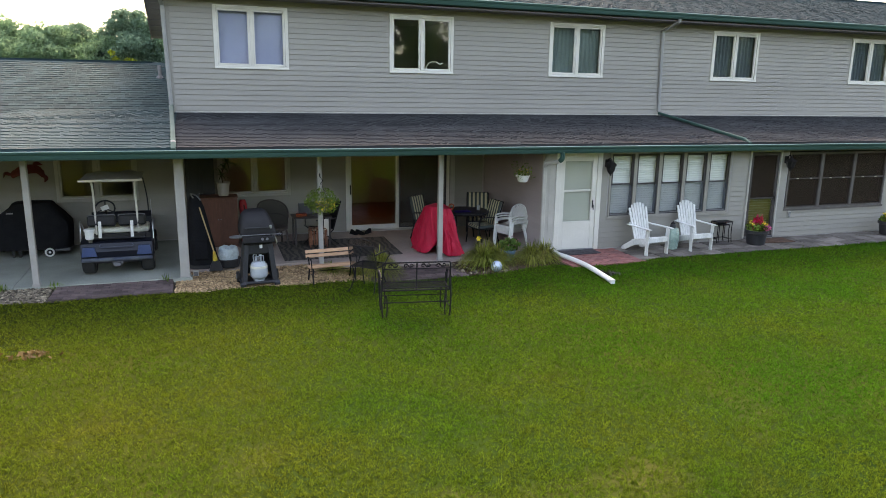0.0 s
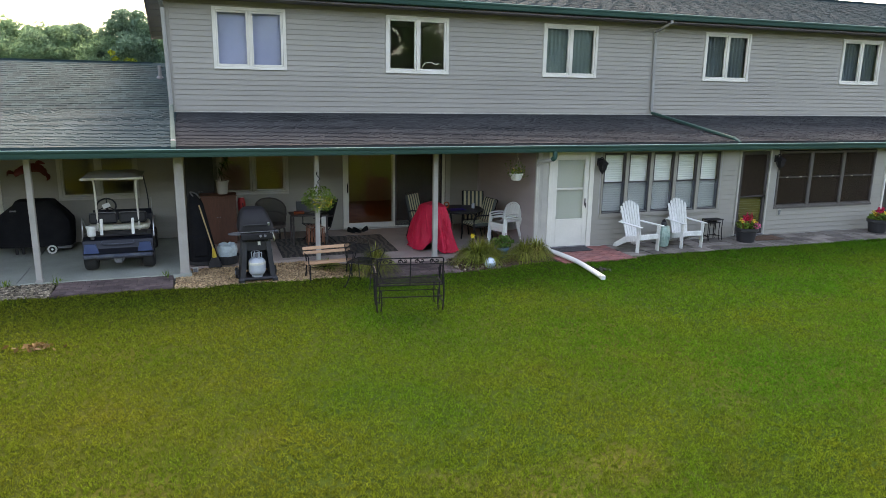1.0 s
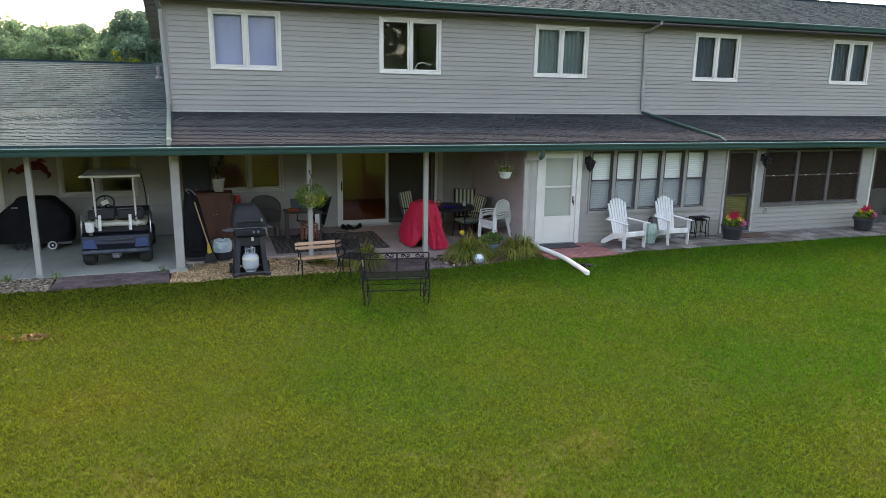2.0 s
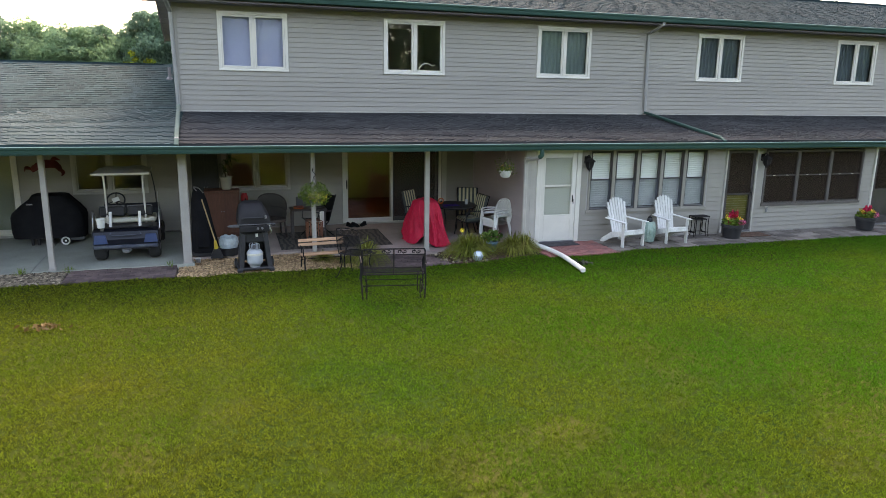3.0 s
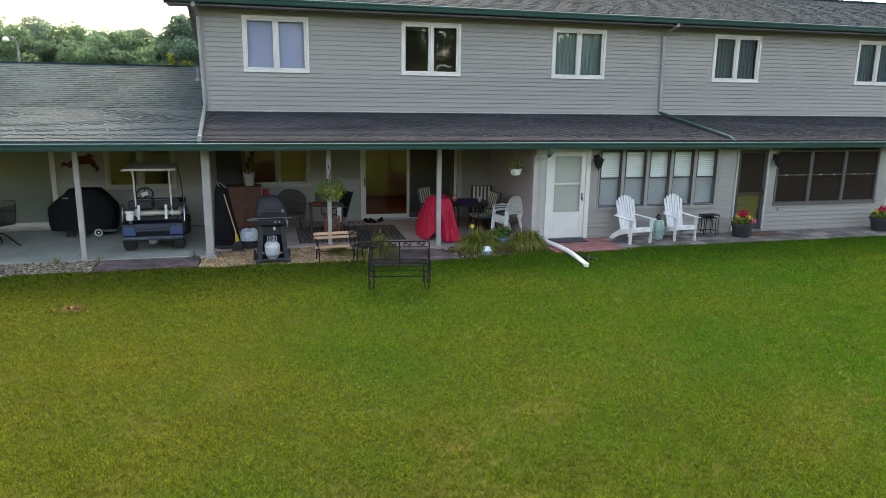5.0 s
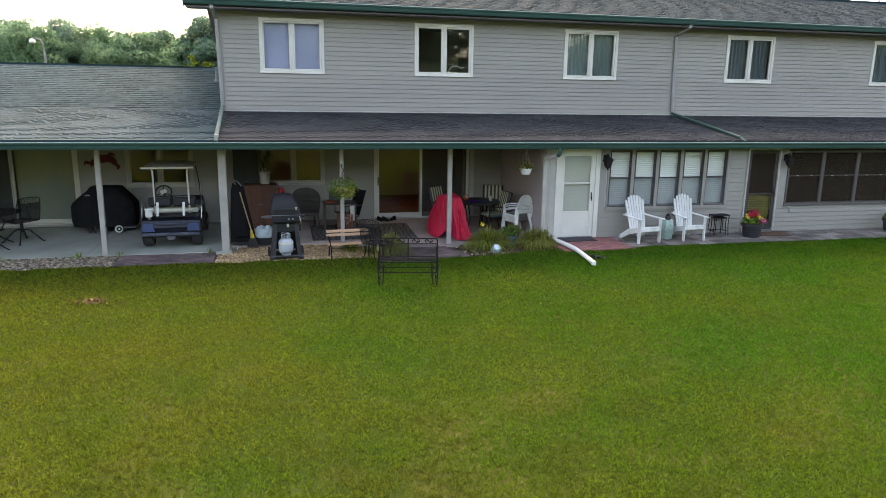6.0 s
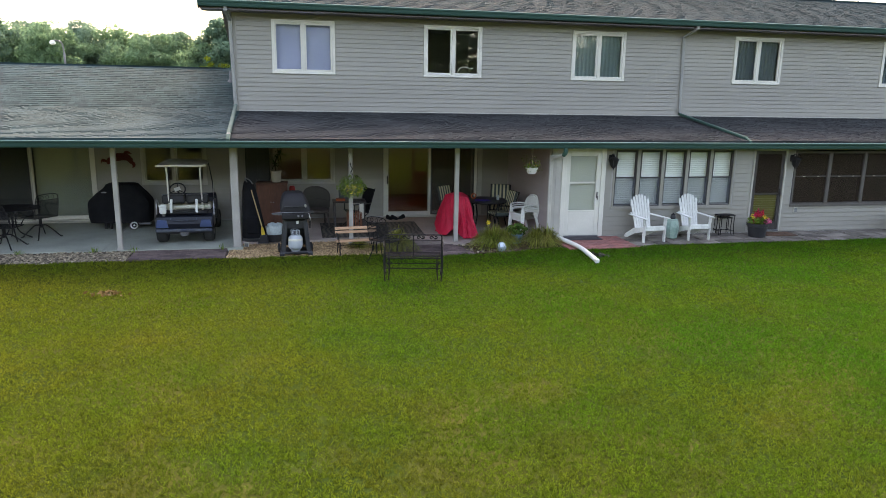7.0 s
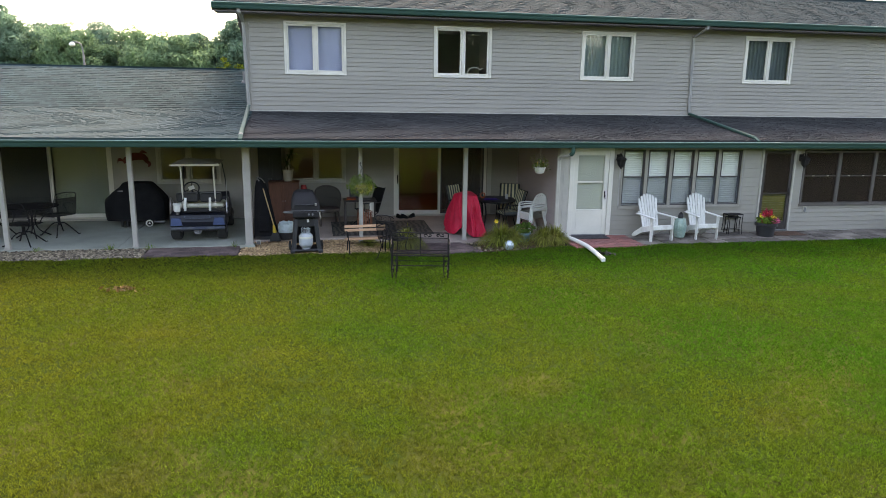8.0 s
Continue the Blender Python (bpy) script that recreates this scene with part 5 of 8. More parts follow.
# ---- gas grill ----
def gas_grill(m):
    t = thing("gas_grill", m, "dark grey gas grill on a plastic cart, standing on the gravel", "grill")
    part("base", B(-0.34, 0.34, -0.28, 0.24, 0.03, 0.075, 0.015), BLACKPLASTIC, t)
    for s in (-1, 1):
        bm = bmesh.new()
        q = [(s * 0.31, -0.26, 0.075), (s * 0.31, 0.22, 0.075), (s * 0.25, 0.16, 0.66), (s * 0.25, -0.20, 0.66)]
        a = [bm.verts.new(p) for p in q]
        b = [bm.verts.new((x - s * 0.085, y, z)) for x, y, z in q]
        bm.faces.new(a)
        bm.faces.new(b[::-1])
        for i in range(4):
            bm.faces.new((a[i], a[(i + 1) % 4], b[(i + 1) % 4], b[i]))
        part("side_panel", bm, BLACKPLASTIC, t)
        w = part("wheel", tube(bmesh.new(), [(s * 0.32, 0.12, 0.09), (s * 0.37, 0.12, 0.09)], 0.09, 16), RUBBER, t)
        part("hub", tube(bmesh.new(), [(s * 0.371, 0.12, 0.09), (s * 0.38, 0.12, 0.09)], 0.04, 10), GREYMETAL, w)
        part("foot", B(s * 0.30 - 0.05, s * 0.30 + 0.05, -0.30, -0.16, 0.0, 0.06, 0.012), BLACKPLASTIC, t)
    part("cross_panel", B(-0.22, 0.22, -0.17, -0.14, 0.50, 0.655, 0.008), BLACKPLASTIC, t)
    part("back_panel", B(-0.22, 0.22, 0.12, 0.14, 0.13, 0.655, 0.005), BLACKPLASTIC, t)
    part("label_plate", B(0.02, 0.07, -0.178, -0.171, 0.59, 0.65, 0.002), WHITEPLASTIC, t, "small white label plate")
    tub = bmesh.new()
    lathe(tub, [(0.33, 0.67), (0.37, 0.72), (0.40, 0.81)], 4, (0, 0, 0), 1.0, 0.85)
    bmesh.ops.rotate(tub, verts=tub.verts, cent=(0, 0, 0), matrix=Matrix.Rotation(radians(45), 3, 'Z'))
    part("firebox", tub, GRILLGREY, t)
    hood = bmesh.new()
    sec = [(-0.245, 0.815), (-0.25, 0.90), (-0.21, 1.04), (-0.12, 1.15), (0.04, 1.19), (0.16, 1.14), (0.24, 1.0), (0.25, 0.815)]
    rows = []
    for x, k in ((-0.30, 0.40), (-0.285, 0.62), (-0.255, 0.85), (-0.20, 0.99), (-0.14, 1.03), (0.10, 1.03), (0.17, 0.97), (0.24, 0.70), (0.30, 0.38), (0.31, 0.30)):
        rows.append([hood.verts.new((x, y * (0.9 + 0.1 * k), 0.815 + (z - 0.815) * k)) for y, z in sec])
    for a, b in zip(rows, rows[1:]):
        for i in range(len(sec)):
            hood.faces.new((a[i], a[(i + 1) % len(sec)], b[(i + 1) % len(sec)], b[i]))
    hood.faces.new(rows[0])
    hood.faces.new(rows[-1][::-1])
    h = part("hood", hood, GRILLGREY, t, "rounded dark grey hood", smooth=True)
    part("handle", tube(bmesh.new(), smooth_path([(-0.2, -0.245, 0.93), (-0.19, -0.29, 0.94), (0.19, -0.29, 0.94), (0.2, -0.245, 0.93)], 3), 0.012, 8), BLACKPLASTIC, h)
    part("handle_end", B(0.195, 0.235, -0.30, -0.25, 0.92, 0.97, 0.006), STEEL, h, "bright steel handle end")
    part("side_shelf", lathe(bmesh.new(), [(0.10, 0.77), (0.135, 0.775), (0.14, 0.79), (0.12, 0.795)], 20, (-0.33, -0.12, 0), 1.15, 0.9), GREYMETAL, t, "oval grey side burner shelf")
    part("side_shelf", B(0.33, 0.40, -0.2, 0.2, 0.775, 0.795, 0.005), BLACKPLASTIC, t)
    part("tool_rail", tube(bmesh.new(), [(-0.40, -0.30, 0.83), (0.40, -0.30, 0.83)], 0.006, 8), GREYMETAL, t, "grey steel tool rail")
    part("control_panel", B(-0.28, 0.28, -0.315, -0.255, 0.70, 0.80, 0.012), GRILLGREY, t)
    for x in (0.06, 0.14):
        part("knob", tube(bmesh.new(), [(x, -0.316, 0.76), (x, -0.35, 0.765)], 0.022, 14), GREYMETAL, t, "grey control knob")
    part("strap", tube(bmesh.new(), smooth_path([(0.27, -0.27, 0.80), (0.31, -0.29, 0.70), (0.29, -0.28, 0.66)], 3), 0.012, 6), STEEL, t)
    return t


gas_grill(pose(-3.47, -3.80, -0.105, 0, 0, 3) @ Matrix.Diagonal((1, 1, 1.14, 1)))


def propane_tank(m):
    t = thing("propane_tank", m, "white propane gas cylinder with a collar, in the grill cart", "gas cylinder")
    part("foot_ring", lathe(bmesh.new(), [(0.10, 0.0), (0.105, 0.03), (0.09, 0.035)], 24), TANKWHITE, t)
    prof = [(0.06, 0.03), (0.12, 0.045), (0.15, 0.085), (0.155, 0.13), (0.155, 0.24), (0.15, 0.29), (0.12, 0.33), (0.06, 0.35), (0.02, 0.352)]
    part("cylinder", lathe(bmesh.new(), prof, 28), TANKWHITE, t, smooth=True)
    part("valve", lathe(bmesh.new(), [(0.022, 0.352), (0.022, 0.40), (0.03, 0.405), (0.03, 0.425), (0.012, 0.43)], 12), GREYMETAL, t)
    bm = bmesh.new()
    for a0, a1 in ((-150, -30), (30, 150)):
        lo, hi = [], []
        for i in range(9):
            a = radians(a0 + (a1 - a0) * i / 8)
            edge = 0.47 - 0.02 * abs(i - 4) / 4
            lo.append(((0.085 * math.cos(a), 0.085 * math.sin(a), 0.345)))
            hi.append(((0.092 * math.cos(a), 0.092 * math.sin(a), edge)))
        for r in (lo, hi):
            tube(bm, r, 0.008, 6)
        for i in (0, 4, 8):
            tube(bm, [lo[i], hi[i]], 0.009, 6)
    part("collar", bm, TANKWHITE, t, "white handle collar")
    part("label_band", lathe(bmesh.new(), [(0.1562, 0.235), (0.1565, 0.24), (0.1565, 0.275), (0.153, 0.28)], 28), CREAM, t, "worn pale label band")


propane_tank(pose(-3.47, -3.97, -0.018, 0, 0, 20))


# ---- golf cart ----
CANOPY = mat("weathered_canopy", (0.33, 0.33, 0.31), (0.26, 0.26, 0.245), 0.5, scale=3, fine=40, bump=0.08)


BUMPER = mat("scuffed_bumper", (0.045, 0.055, 0.085), (0.09, 0.10, 0.12), 0.55, scale=7, fine=60, bump=0.15)


def golf_cart(m):
    """Rear of the cart is local -y."""
    t = thing("golf_cart", m, "navy and blue golf cart with white roof on the patio", "golf cart")
    part("chassis", B(-0.52, 0.52, -1.05, 1.05, 0.22, 0.32, 0.03), BLACKPLASTIC, t)
    body = bmesh.new()
    sec = [(-1.12, 0.35), (-1.14, 0.46), (-1.06, 0.60), (-0.95, 0.66), (-0.55, 0.68), (-0.45, 0.62), (-0.45, 0.35)]
    rows = []
    for x, k in ((-0.60, 0.93), (-0.57, 1.0), (0.57, 1.0), (0.60, 0.93)):
        rows.append([body.verts.new((x, y, 0.45 + (z - 0.45) * k)) for y, z in sec])
    for a, b in zip(rows, rows[1:]):
        for i in range(len(sec)):
            body.faces.new((a[i], a[(i + 1) % len(sec)], b[(i + 1) % len(sec)], b[i]))
    body.faces.new(rows[0])
    body.faces.new(rows[-1][::-1])
    part("rear_body", body, NAVY, t, "navy rear body")
    for s in (-1, 1):
        bm = bmesh.new()
        q = [(s * 0.33, -1.165, 0.38), (s * 0.59, -1.145, 0.38), (s * 0.56, -1.14, 0.55), (s * 0.37, -1.15, 0.55)]
        a = [bm.verts.new(p) for p in q]
        b = [bm.verts.new((x, y + 0.05, z)) for x, y, z in q]
        bm.faces.new(a)
        bm.faces.new(b[::-1])
        for i in range(4):
            bm.faces.new((a[i], a[(i + 1) % 4], b[(i + 1) % 4], b[i]))
        part("corner_panel", bm, BLUE, t, "bright blue rear corner panel")
        part("rear_fender", B(s * 0.60 - 0.02, s * 0.60 + 0.02, -1.0, -0.45, 0.34, 0.60, 0.015), NAVY, t)
        for y in (-0.82, 0.85):
            w = part("wheel", lathe(bmesh.new(), [(0.12, -0.10), (0.19, -0.11), (0.225, -0.08), (0.23, 0.0), (0.225, 0.08), (0.19, 0.11), (0.12, 0.10)], 22), RUBBER, t, smooth=True)
            w.matrix_basis = pose(s * 0.50, y, 0.24, 0, 90, 0) @ Matrix.Scale(1.04, 4)
            part("rim", lathe(bmesh.new(), [(0.115, -0.07), (0.12, 0.09), (0.05, 0.11), (0.02, 0.112)], 16), GREYMETAL, w)
        # canopy posts with a bend below the roof
        part("rear_post", tube(bmesh.new(), smooth_path([(s * 0.36, -0.62, 0.62), (s * 0.36, -0.66, 1.10), (s * 0.36, -0.72, 1.62), (s * 0.40, -0.72, 1.70), (s * 0.46, -0.68, 1.735)], 4), 0.019, 8), WHITE, t, "white roof post")
        part("front_post", tube(bmesh.new(), smooth_path([(s * 0.50, 0.66, 0.75), (s * 0.50, 0.50, 1.2), (s * 0.44, 0.34, 1.72)], 4), 0.012, 8), BLACKPLASTIC, t)
        part("bag_strap", board(bmesh.new(), (s * 0.27, -1.02, 0.68), (s * 0.27, -0.90, 0.98), 0.055, 0.03, (1, 0, 0), 0.008), WHITEPLASTIC, t, "white bag support")
        part("seat_rail", tube(bmesh.new(), smooth_path([(s * 0.60, -0.25, 0.66), (s * 0.64, -0.5, 0.92), (s * 0.62, -0.72, 0.90), (s * 0.62, -0.82, 0.60)], 4), 0.012, 6), STEEL, t, "bright hip rail")
    part("bumper", B(-0.60, 0.60, -1.21, -1.14, 0.285, 0.355, 0.02), BUMPER, t, "scuffed dark blue-grey rear bumper")
    hitch = box(box(bmesh.new(), -0.06, 0.06, -1.26, -1.16, 0.20, 0.26, 0.01), -0.09, 0.09, -1.17, -1.10, 0.21, 0.284, 0.01)
    part("hitch", hitch, GREYMETAL, t)
    part("bag_well", B(-0.50, 0.50, -1.04, -0.66, 0.665, 0.70, 0.015), BLACKPLASTIC, t)
    part("well_rim", tube(bmesh.new(), smooth_path([(-0.26, -1.13, 0.60), (-0.25, -1.15, 0.55), (0.25, -1.15, 0.55), (0.26, -1.13, 0.60)], 3), 0.009, 6), BUMPER, t)
    part("bag_bar", B(-0.23, 0.44, -0.90, -0.86, 0.765, 0.835, 0.012), CREAM, t, "cream padded bag bar")
    part("seat_base", B(-0.54, 0.54, -0.52, 0.02, 0.68, 0.80, 0.03), CREAM, t)
    for s in (-1, 1):
        part("seat_piping", tube(bmesh.new(), smooth_path([(s * 0.26 - 0.22, -0.665, 1.04), (s * 0.26 - 0.20, -0.665, 1.062), (s * 0.26 + 0.20, -0.665, 1.062), (s * 0.26 + 0.22, -0.665, 1.04)], 3), 0.008, 6), GREYMETAL, t, "pale piping along the seat back")
        part("seat_back", B(s * 0.26 - 0.245, s * 0.26 + 0.245, -0.66, -0.56, 0.84, 1.06, 0.035), BLACKPLASTIC, t, "black seat back")
    cowl = bmesh.new()
    sec = [(0.45, 0.30), (0.50, 0.82), (0.60, 0.92), (0.75, 0.84), (1.12, 0.55), (1.18, 0.36), (1.1, 0.28)]
    rows = [[cowl.verts.new((x, y, z)) for y, z in sec] for x in (-0.56, 0.56)]
    for i in range(len(sec)):
        cowl.faces.new((rows[0][i], rows[0][(i + 1) % len(sec)], rows[1][(i + 1) % len(sec)], rows[1][i]))
    cowl.faces.new(rows[0])
    cowl.faces.new(rows[1][::-1])
    part("front_cowl", cowl, NAVY, t)
    part("floor_mat", B(-0.5, 0.5, -0.02, 0.5, 0.32, 0.345, 0.005), RUBBER, t)
    # steering wheel: a tilted ring
    sw = bmesh.new()
    R = Matrix.Rotation(radians(52), 3, 'X')
    c = Vector((-0.25, 0.02, 1.08))
    tube(sw, [c + R @ Vector((0.175 * math.cos(a), 0.175 * math.sin(a), 0)) for a in [2 * math.pi * k / 24 for k in range(25)]], 0.016, 8, False)
    for k in range(3):
        a = math.pi / 2 + k * 2.0944
        tube(sw, [c, c + R @ Vector((0.17 * math.cos(a), 0.17 * math.sin(a), 0))], 0.011, 6)
    st = part("steering_wheel", sw, BLACKPLASTIC, t, smooth=True)
    card = bmesh.new()
    box(card, -0.07, 0.07, -0.05, 0.05, 0.02, 0.03, 0.004)
    bmesh.ops.transform(card, matrix=Matrix.Translation(c) @ R.to_4x4() @ Matrix.Rotation(0.4, 4, 'Z'), verts=card.verts)
    part("score_clip", card, WHITEPLASTIC, st, "white score card clip")
    part("steering_column", tube(bmesh.new(), [c, (-0.25, 0.50, 0.75)], 0.022, 8), BLACKPLASTIC, t)
    roof_bm = bmesh.new()
    nx, ny = 12, 8
    g = [[roof_bm.verts.new((-0.555 + 1.04 * i / nx, -0.82 + 1.2 * j / ny, 1.735 + 0.055 * (1 - (2 * i / nx - 1) ** 4) * (1 - (2 * j / ny - 1) ** 4) + (0.02 if 2 <= i <= 4 or 8 <= i <= 10 else 0) * (1 if 1 <= j <= ny - 1 else 0)))
          for j in range(ny + 1)] for i in range(nx + 1)]
    lowr = [[roof_bm.verts.new((v.co.x, v.co.y, 1.715)) for v in r] for r in g]
    for i in range(nx):
        for j in range(ny):
            roof_bm.faces.new((g[i][j], g[i + 1][j], g[i + 1][j + 1], g[i][j + 1]))
            roof_bm.faces.new((lowr[i][j], lowr[i][j + 1], lowr[i + 1][j + 1], lowr[i + 1][j]))
    for i in range(nx):
        roof_bm.faces.new((g[i][0], lowr[i][0], lowr[i + 1][0], g[i + 1][0]))
        roof_bm.faces.new((g[i][ny], g[i + 1][ny], lowr[i + 1][ny], lowr[i][ny]))
    for j in range(ny):
        roof_bm.faces.new((g[0][j], g[0][j + 1], lowr[0][j + 1], lowr[0][j]))
        roof_bm.faces.new((g[nx][j], lowr[nx][j], lowr[nx][j + 1], g[nx][j + 1]))
    rf = part("canopy", roof_bm, CANOPY, t, "off-white ribbed plastic roof", smooth=True)
    part("canopy_rim", B(-0.575, 0.505, -0.85, -0.821, 1.70, 1.745, 0.008), WHITE, rf)
    jar = part("sand_bottle", lathe(bmesh.new(), [(0.06, 0.0), (0.075, 0.02), (0.075, 0.15), (0.09, 0.16), (0.085, 0.19), (0.03, 0.20)], 14, (-0.43, -1.12, 0.70)), WHITEPLASTIC, t, "white sand bottle on its bracket")
    part("bracket", B(-0.46, -0.40, -1.06, -1.0, 0.62, 0.82, 0.006), GREYMETAL, jar)
    part("antenna_flag_rod", tube(bmesh.new(), [(0.60, -0.40, 0.9), (0.60, -0.40, 1.30)], 0.007, 5), STEEL, t)
    return t


golf_cart(pose(-5.93, -1.72, slab_z(-1.72), 0, 0, 1.5))


# ---- covered grill on the wing patio ----
def covered_grill():
    t = thing("covered_grill", pose(-7.67, -0.72, slab_z(-0.72)), "large grill under a black cloth cover, on white-rimmed wheels", "grill")
    bm = bmesh.new()
    secs = [(0.16, -0.70, 0.70, 0.34), (0.30, -0.72, 0.72, 0.35), (0.62, -0.73, 0.73, 0.36), (0.70, -0.70, 0.71, 0.35), (0.85, -0.55, 0.60, 0.33), (1.00, -0.36, 0.46, 0.29), (1.08, -0.30, 0.40, 0.24), (1.10, -0.24, 0.34, 0.16)]
    rng = random.Random(3)
    rings = []
    n = 36
    for z, x0, x1, d in secs:
        r = []
        for k in range(n):
            a = 2 * math.pi * k / n
            cx, cy = math.cos(a), math.sin(a)
            q = (abs(cx) ** 5 + abs(cy) ** 5) ** -0.2
            fold = 1 + 0.012 * math.sin(9 * a + z * 4) + 0.01 * rng.uniform(-1, 1)
            r.append(bm.verts.new(((x0 + x1) / 2 + (x1 - x0) / 2 * cx * q * fold, d * cy * q * fold, z)))
        rings.append(r)
    for a, b in zip(rings, rings[1:]):
        for k in range(n):
            bm.faces.new((a[k], a[(k + 1) % n], b[(k + 1) % n], b[k]))
    bm.faces.new(rings[-1])
    bm.faces.new(rings[0][::-1])
    part("cover", bm, BLACKCLOTH, t, "black cloth grill cover", smooth=True)
    part("logo_patch", B(-0.36, -0.24, -0.345, -0.335, 0.90, 0.93, 0.002), GREYMETAL, t, "small pale oblong patch")
    for x in (-0.34, -0.22):
        part("leg", B(x - 0.025, x + 0.025, -0.24, -0.19, 0.0, 0.16, 0.006), BLACKPLASTIC, t)
    part("leg", B(0.30, 0.35, 0.18, 0.23, 0.0, 0.16, 0.006), BLACKPLASTIC, t)
    part("leg", B(-0.36, -0.31, 0.18, 0.23, 0.0, 0.16, 0.006), BLACKPLASTIC, t)
    part("drip_tray", B(0.40, 0.70, -0.30, 0.2, 0.10, 0.158, 0.02), GREYMETAL, t, "grey metal tray below the cover")
    w = part("wheel", tube(bmesh.new(), [(0.33, -0.34, 0.10), (0.33, -0.28, 0.10)], 0.10, 20), RUBBER, t)
    rim = bmesh.new()
    tube(rim, [(0.33 + 0.075 * math.cos(a), -0.348, 0.10 + 0.075 * math.sin(a)) for a in [2 * math.pi * k / 20 for k in range(21)]], 0.017, 6, False)
    tube(rim, [(0.33, -0.35, 0.10), (0.33, -0.341, 0.10)], 0.022, 10)
    part("rim", rim, WHITEPLASTIC, w, "white wheel rim")


covered_grill()


# ---- wing patio dining set ----
def iron_table(m):
    t = thing("iron_table", m, "round black wrought-iron mesh patio table", "table")
    part("tabletop", lathe(bmesh.new(), [(0.56, 0.705), (0.575, 0.715), (0.575, 0.725), (0.56, 0.73)], 36), BLACKIRON, t)
    for k in range(4):
        a = k * math.pi / 2 + 0.5
        c, s = math.cos(a), math.sin(a)
        part("leg", tube(bmesh.new(), smooth_path([(0.30 * c, 0.30 * s, 0.70), (0.10 * c, 0.10 * s, 0.55), (0.06 * c, 0.06 * s, 0.35), (0.14 * c, 0.14 * s, 0.15), (0.36 * c, 0.36 * s, 0.012)], 4), 0.014, 6), BLACKIRON, t)
    part("ring", tube(bmesh.new(), [(0.09 * math.cos(a), 0.09 * math.sin(a), 0.40) for a in [2 * math.pi * k / 16 for k in range(17)]], 0.008, 5), BLACKIRON, t)


iron_table(pose(-9.72, -1.88, slab_z(-1.88)))
ic2 = iron_chair(pose(-9.21, -1.70, slab_z(-1.70), 0, 0, -128) @ Matrix.Diagonal((1.05, 1.05, 1.15, 1)), "black wrought-iron mesh swivel armchair at the round patio table", "chairs round the iron table", True)
for cx, cy, cr, h in ((-10.45, -1.9, 100, 1.1), (-9.63, -2.64, 168, 0.95)):
    copy_thing(ic2, pose(cx, cy, slab_z(cy), 0, 0, cr) @ Matrix.Diagonal((1.05, 1.05, h, 1)))


# ---- red wall ornament: a painted wooden lobster-like shape ----
def wall_ornament():
    t = thing("wall_ornament", pose(-7.80, -0.03, 1.58), "red painted wooden ornament hung on the patio wall", "wall ornament")
    bm = bmesh.new()
    tube(bm, smooth_path([(-0.30, 0, -0.06), (-0.15, 0, 0.05), (0.05, 0, 0.10), (0.22, 0, 0.06), (0.30, 0, -0.08)], 5), [0.05 + 0.085 * math.sin(math.pi * min(1, (i + 2) / 22)) for i in range(21)], 8, flat=0.3)
    part("body", bm, REDWOOD, t)
    for pts in (((-0.28, 0, -0.04), (-0.40, 0, 0.0), (-0.44, 0, -0.09)), ((0.26, 0, 0.0), (0.34, 0, -0.12), (0.30, 0, -0.2)), ((0.10, 0, 0.14), (0.18, 0, 0.20), (0.3, 0, 0.16))):
        part("claw", tube(bmesh.new(), smooth_path(pts, 4), [0.02, 0.03, 0.042, 0.05, 0.05, 0.045, 0.035, 0.02, 0.01], 8, flat=0.35), REDWOOD, t)


wall_ornament()


# ---- covered patio, storage corner ----
def cupboard(name, x0, x1, y0, y1, h, mt, label, doors):
    z = slab_z(y0)
    t = thing(name, pose((x0 + x1) / 2, (y0 + y1) / 2, z), label, "cabinet")
    w, d = (x1 - x0) / 2, (y1 - y0) / 2
    part("body", B(-w, w, -d + 0.022, d, 0.06, h - 0.03, 0.004), mt, t)
    part("top", B(-w - 0.015, w + 0.015, -d - 0.01, d, h - 0.029, h, 0.005), mt, t)
    part("plinth", B(-w + 0.02, w - 0.02, -d + 0.05, d - 0.02, 0.0, 0.06), mt, t)
    for i in range(doors):
        a, b = -w + 2 * w * i / doors, -w + 2 * w * (i + 1) / doors
        dr = part("door", ring(bmesh.new(), a + 0.004, b - 0.004, 0.07, h - 0.04, 0.06, -d, -d + 0.02, 0.003), mt, t)
        part("door_panel", B(a + 0.064, b - 0.064, -d + 0.008, -d + 0.016, 0.13, h - 0.10), mt, dr)
        part("knob", lathe(bmesh.new(), [(0.012, 0), (0.016, 0.01), (0.008, 0.02)], 8, (b - 0.03 if i == 0 else a + 0.03, -d - 0.012, h * 0.55)), GREYMETAL, dr)
    return t


cupboard("storage_cabinet", -4.70, -4.10, -0.42, -0.02, 2.0, BLACKPLASTIC, "tall dark storage cabinet in the patio corner", 2)
cupboard("wooden_cabinet", -4.42, -3.66, -0.95, -0.46, 1.10, BROWNWOOD, "reddish-brown wooden cabinet on the covered patio", 2)


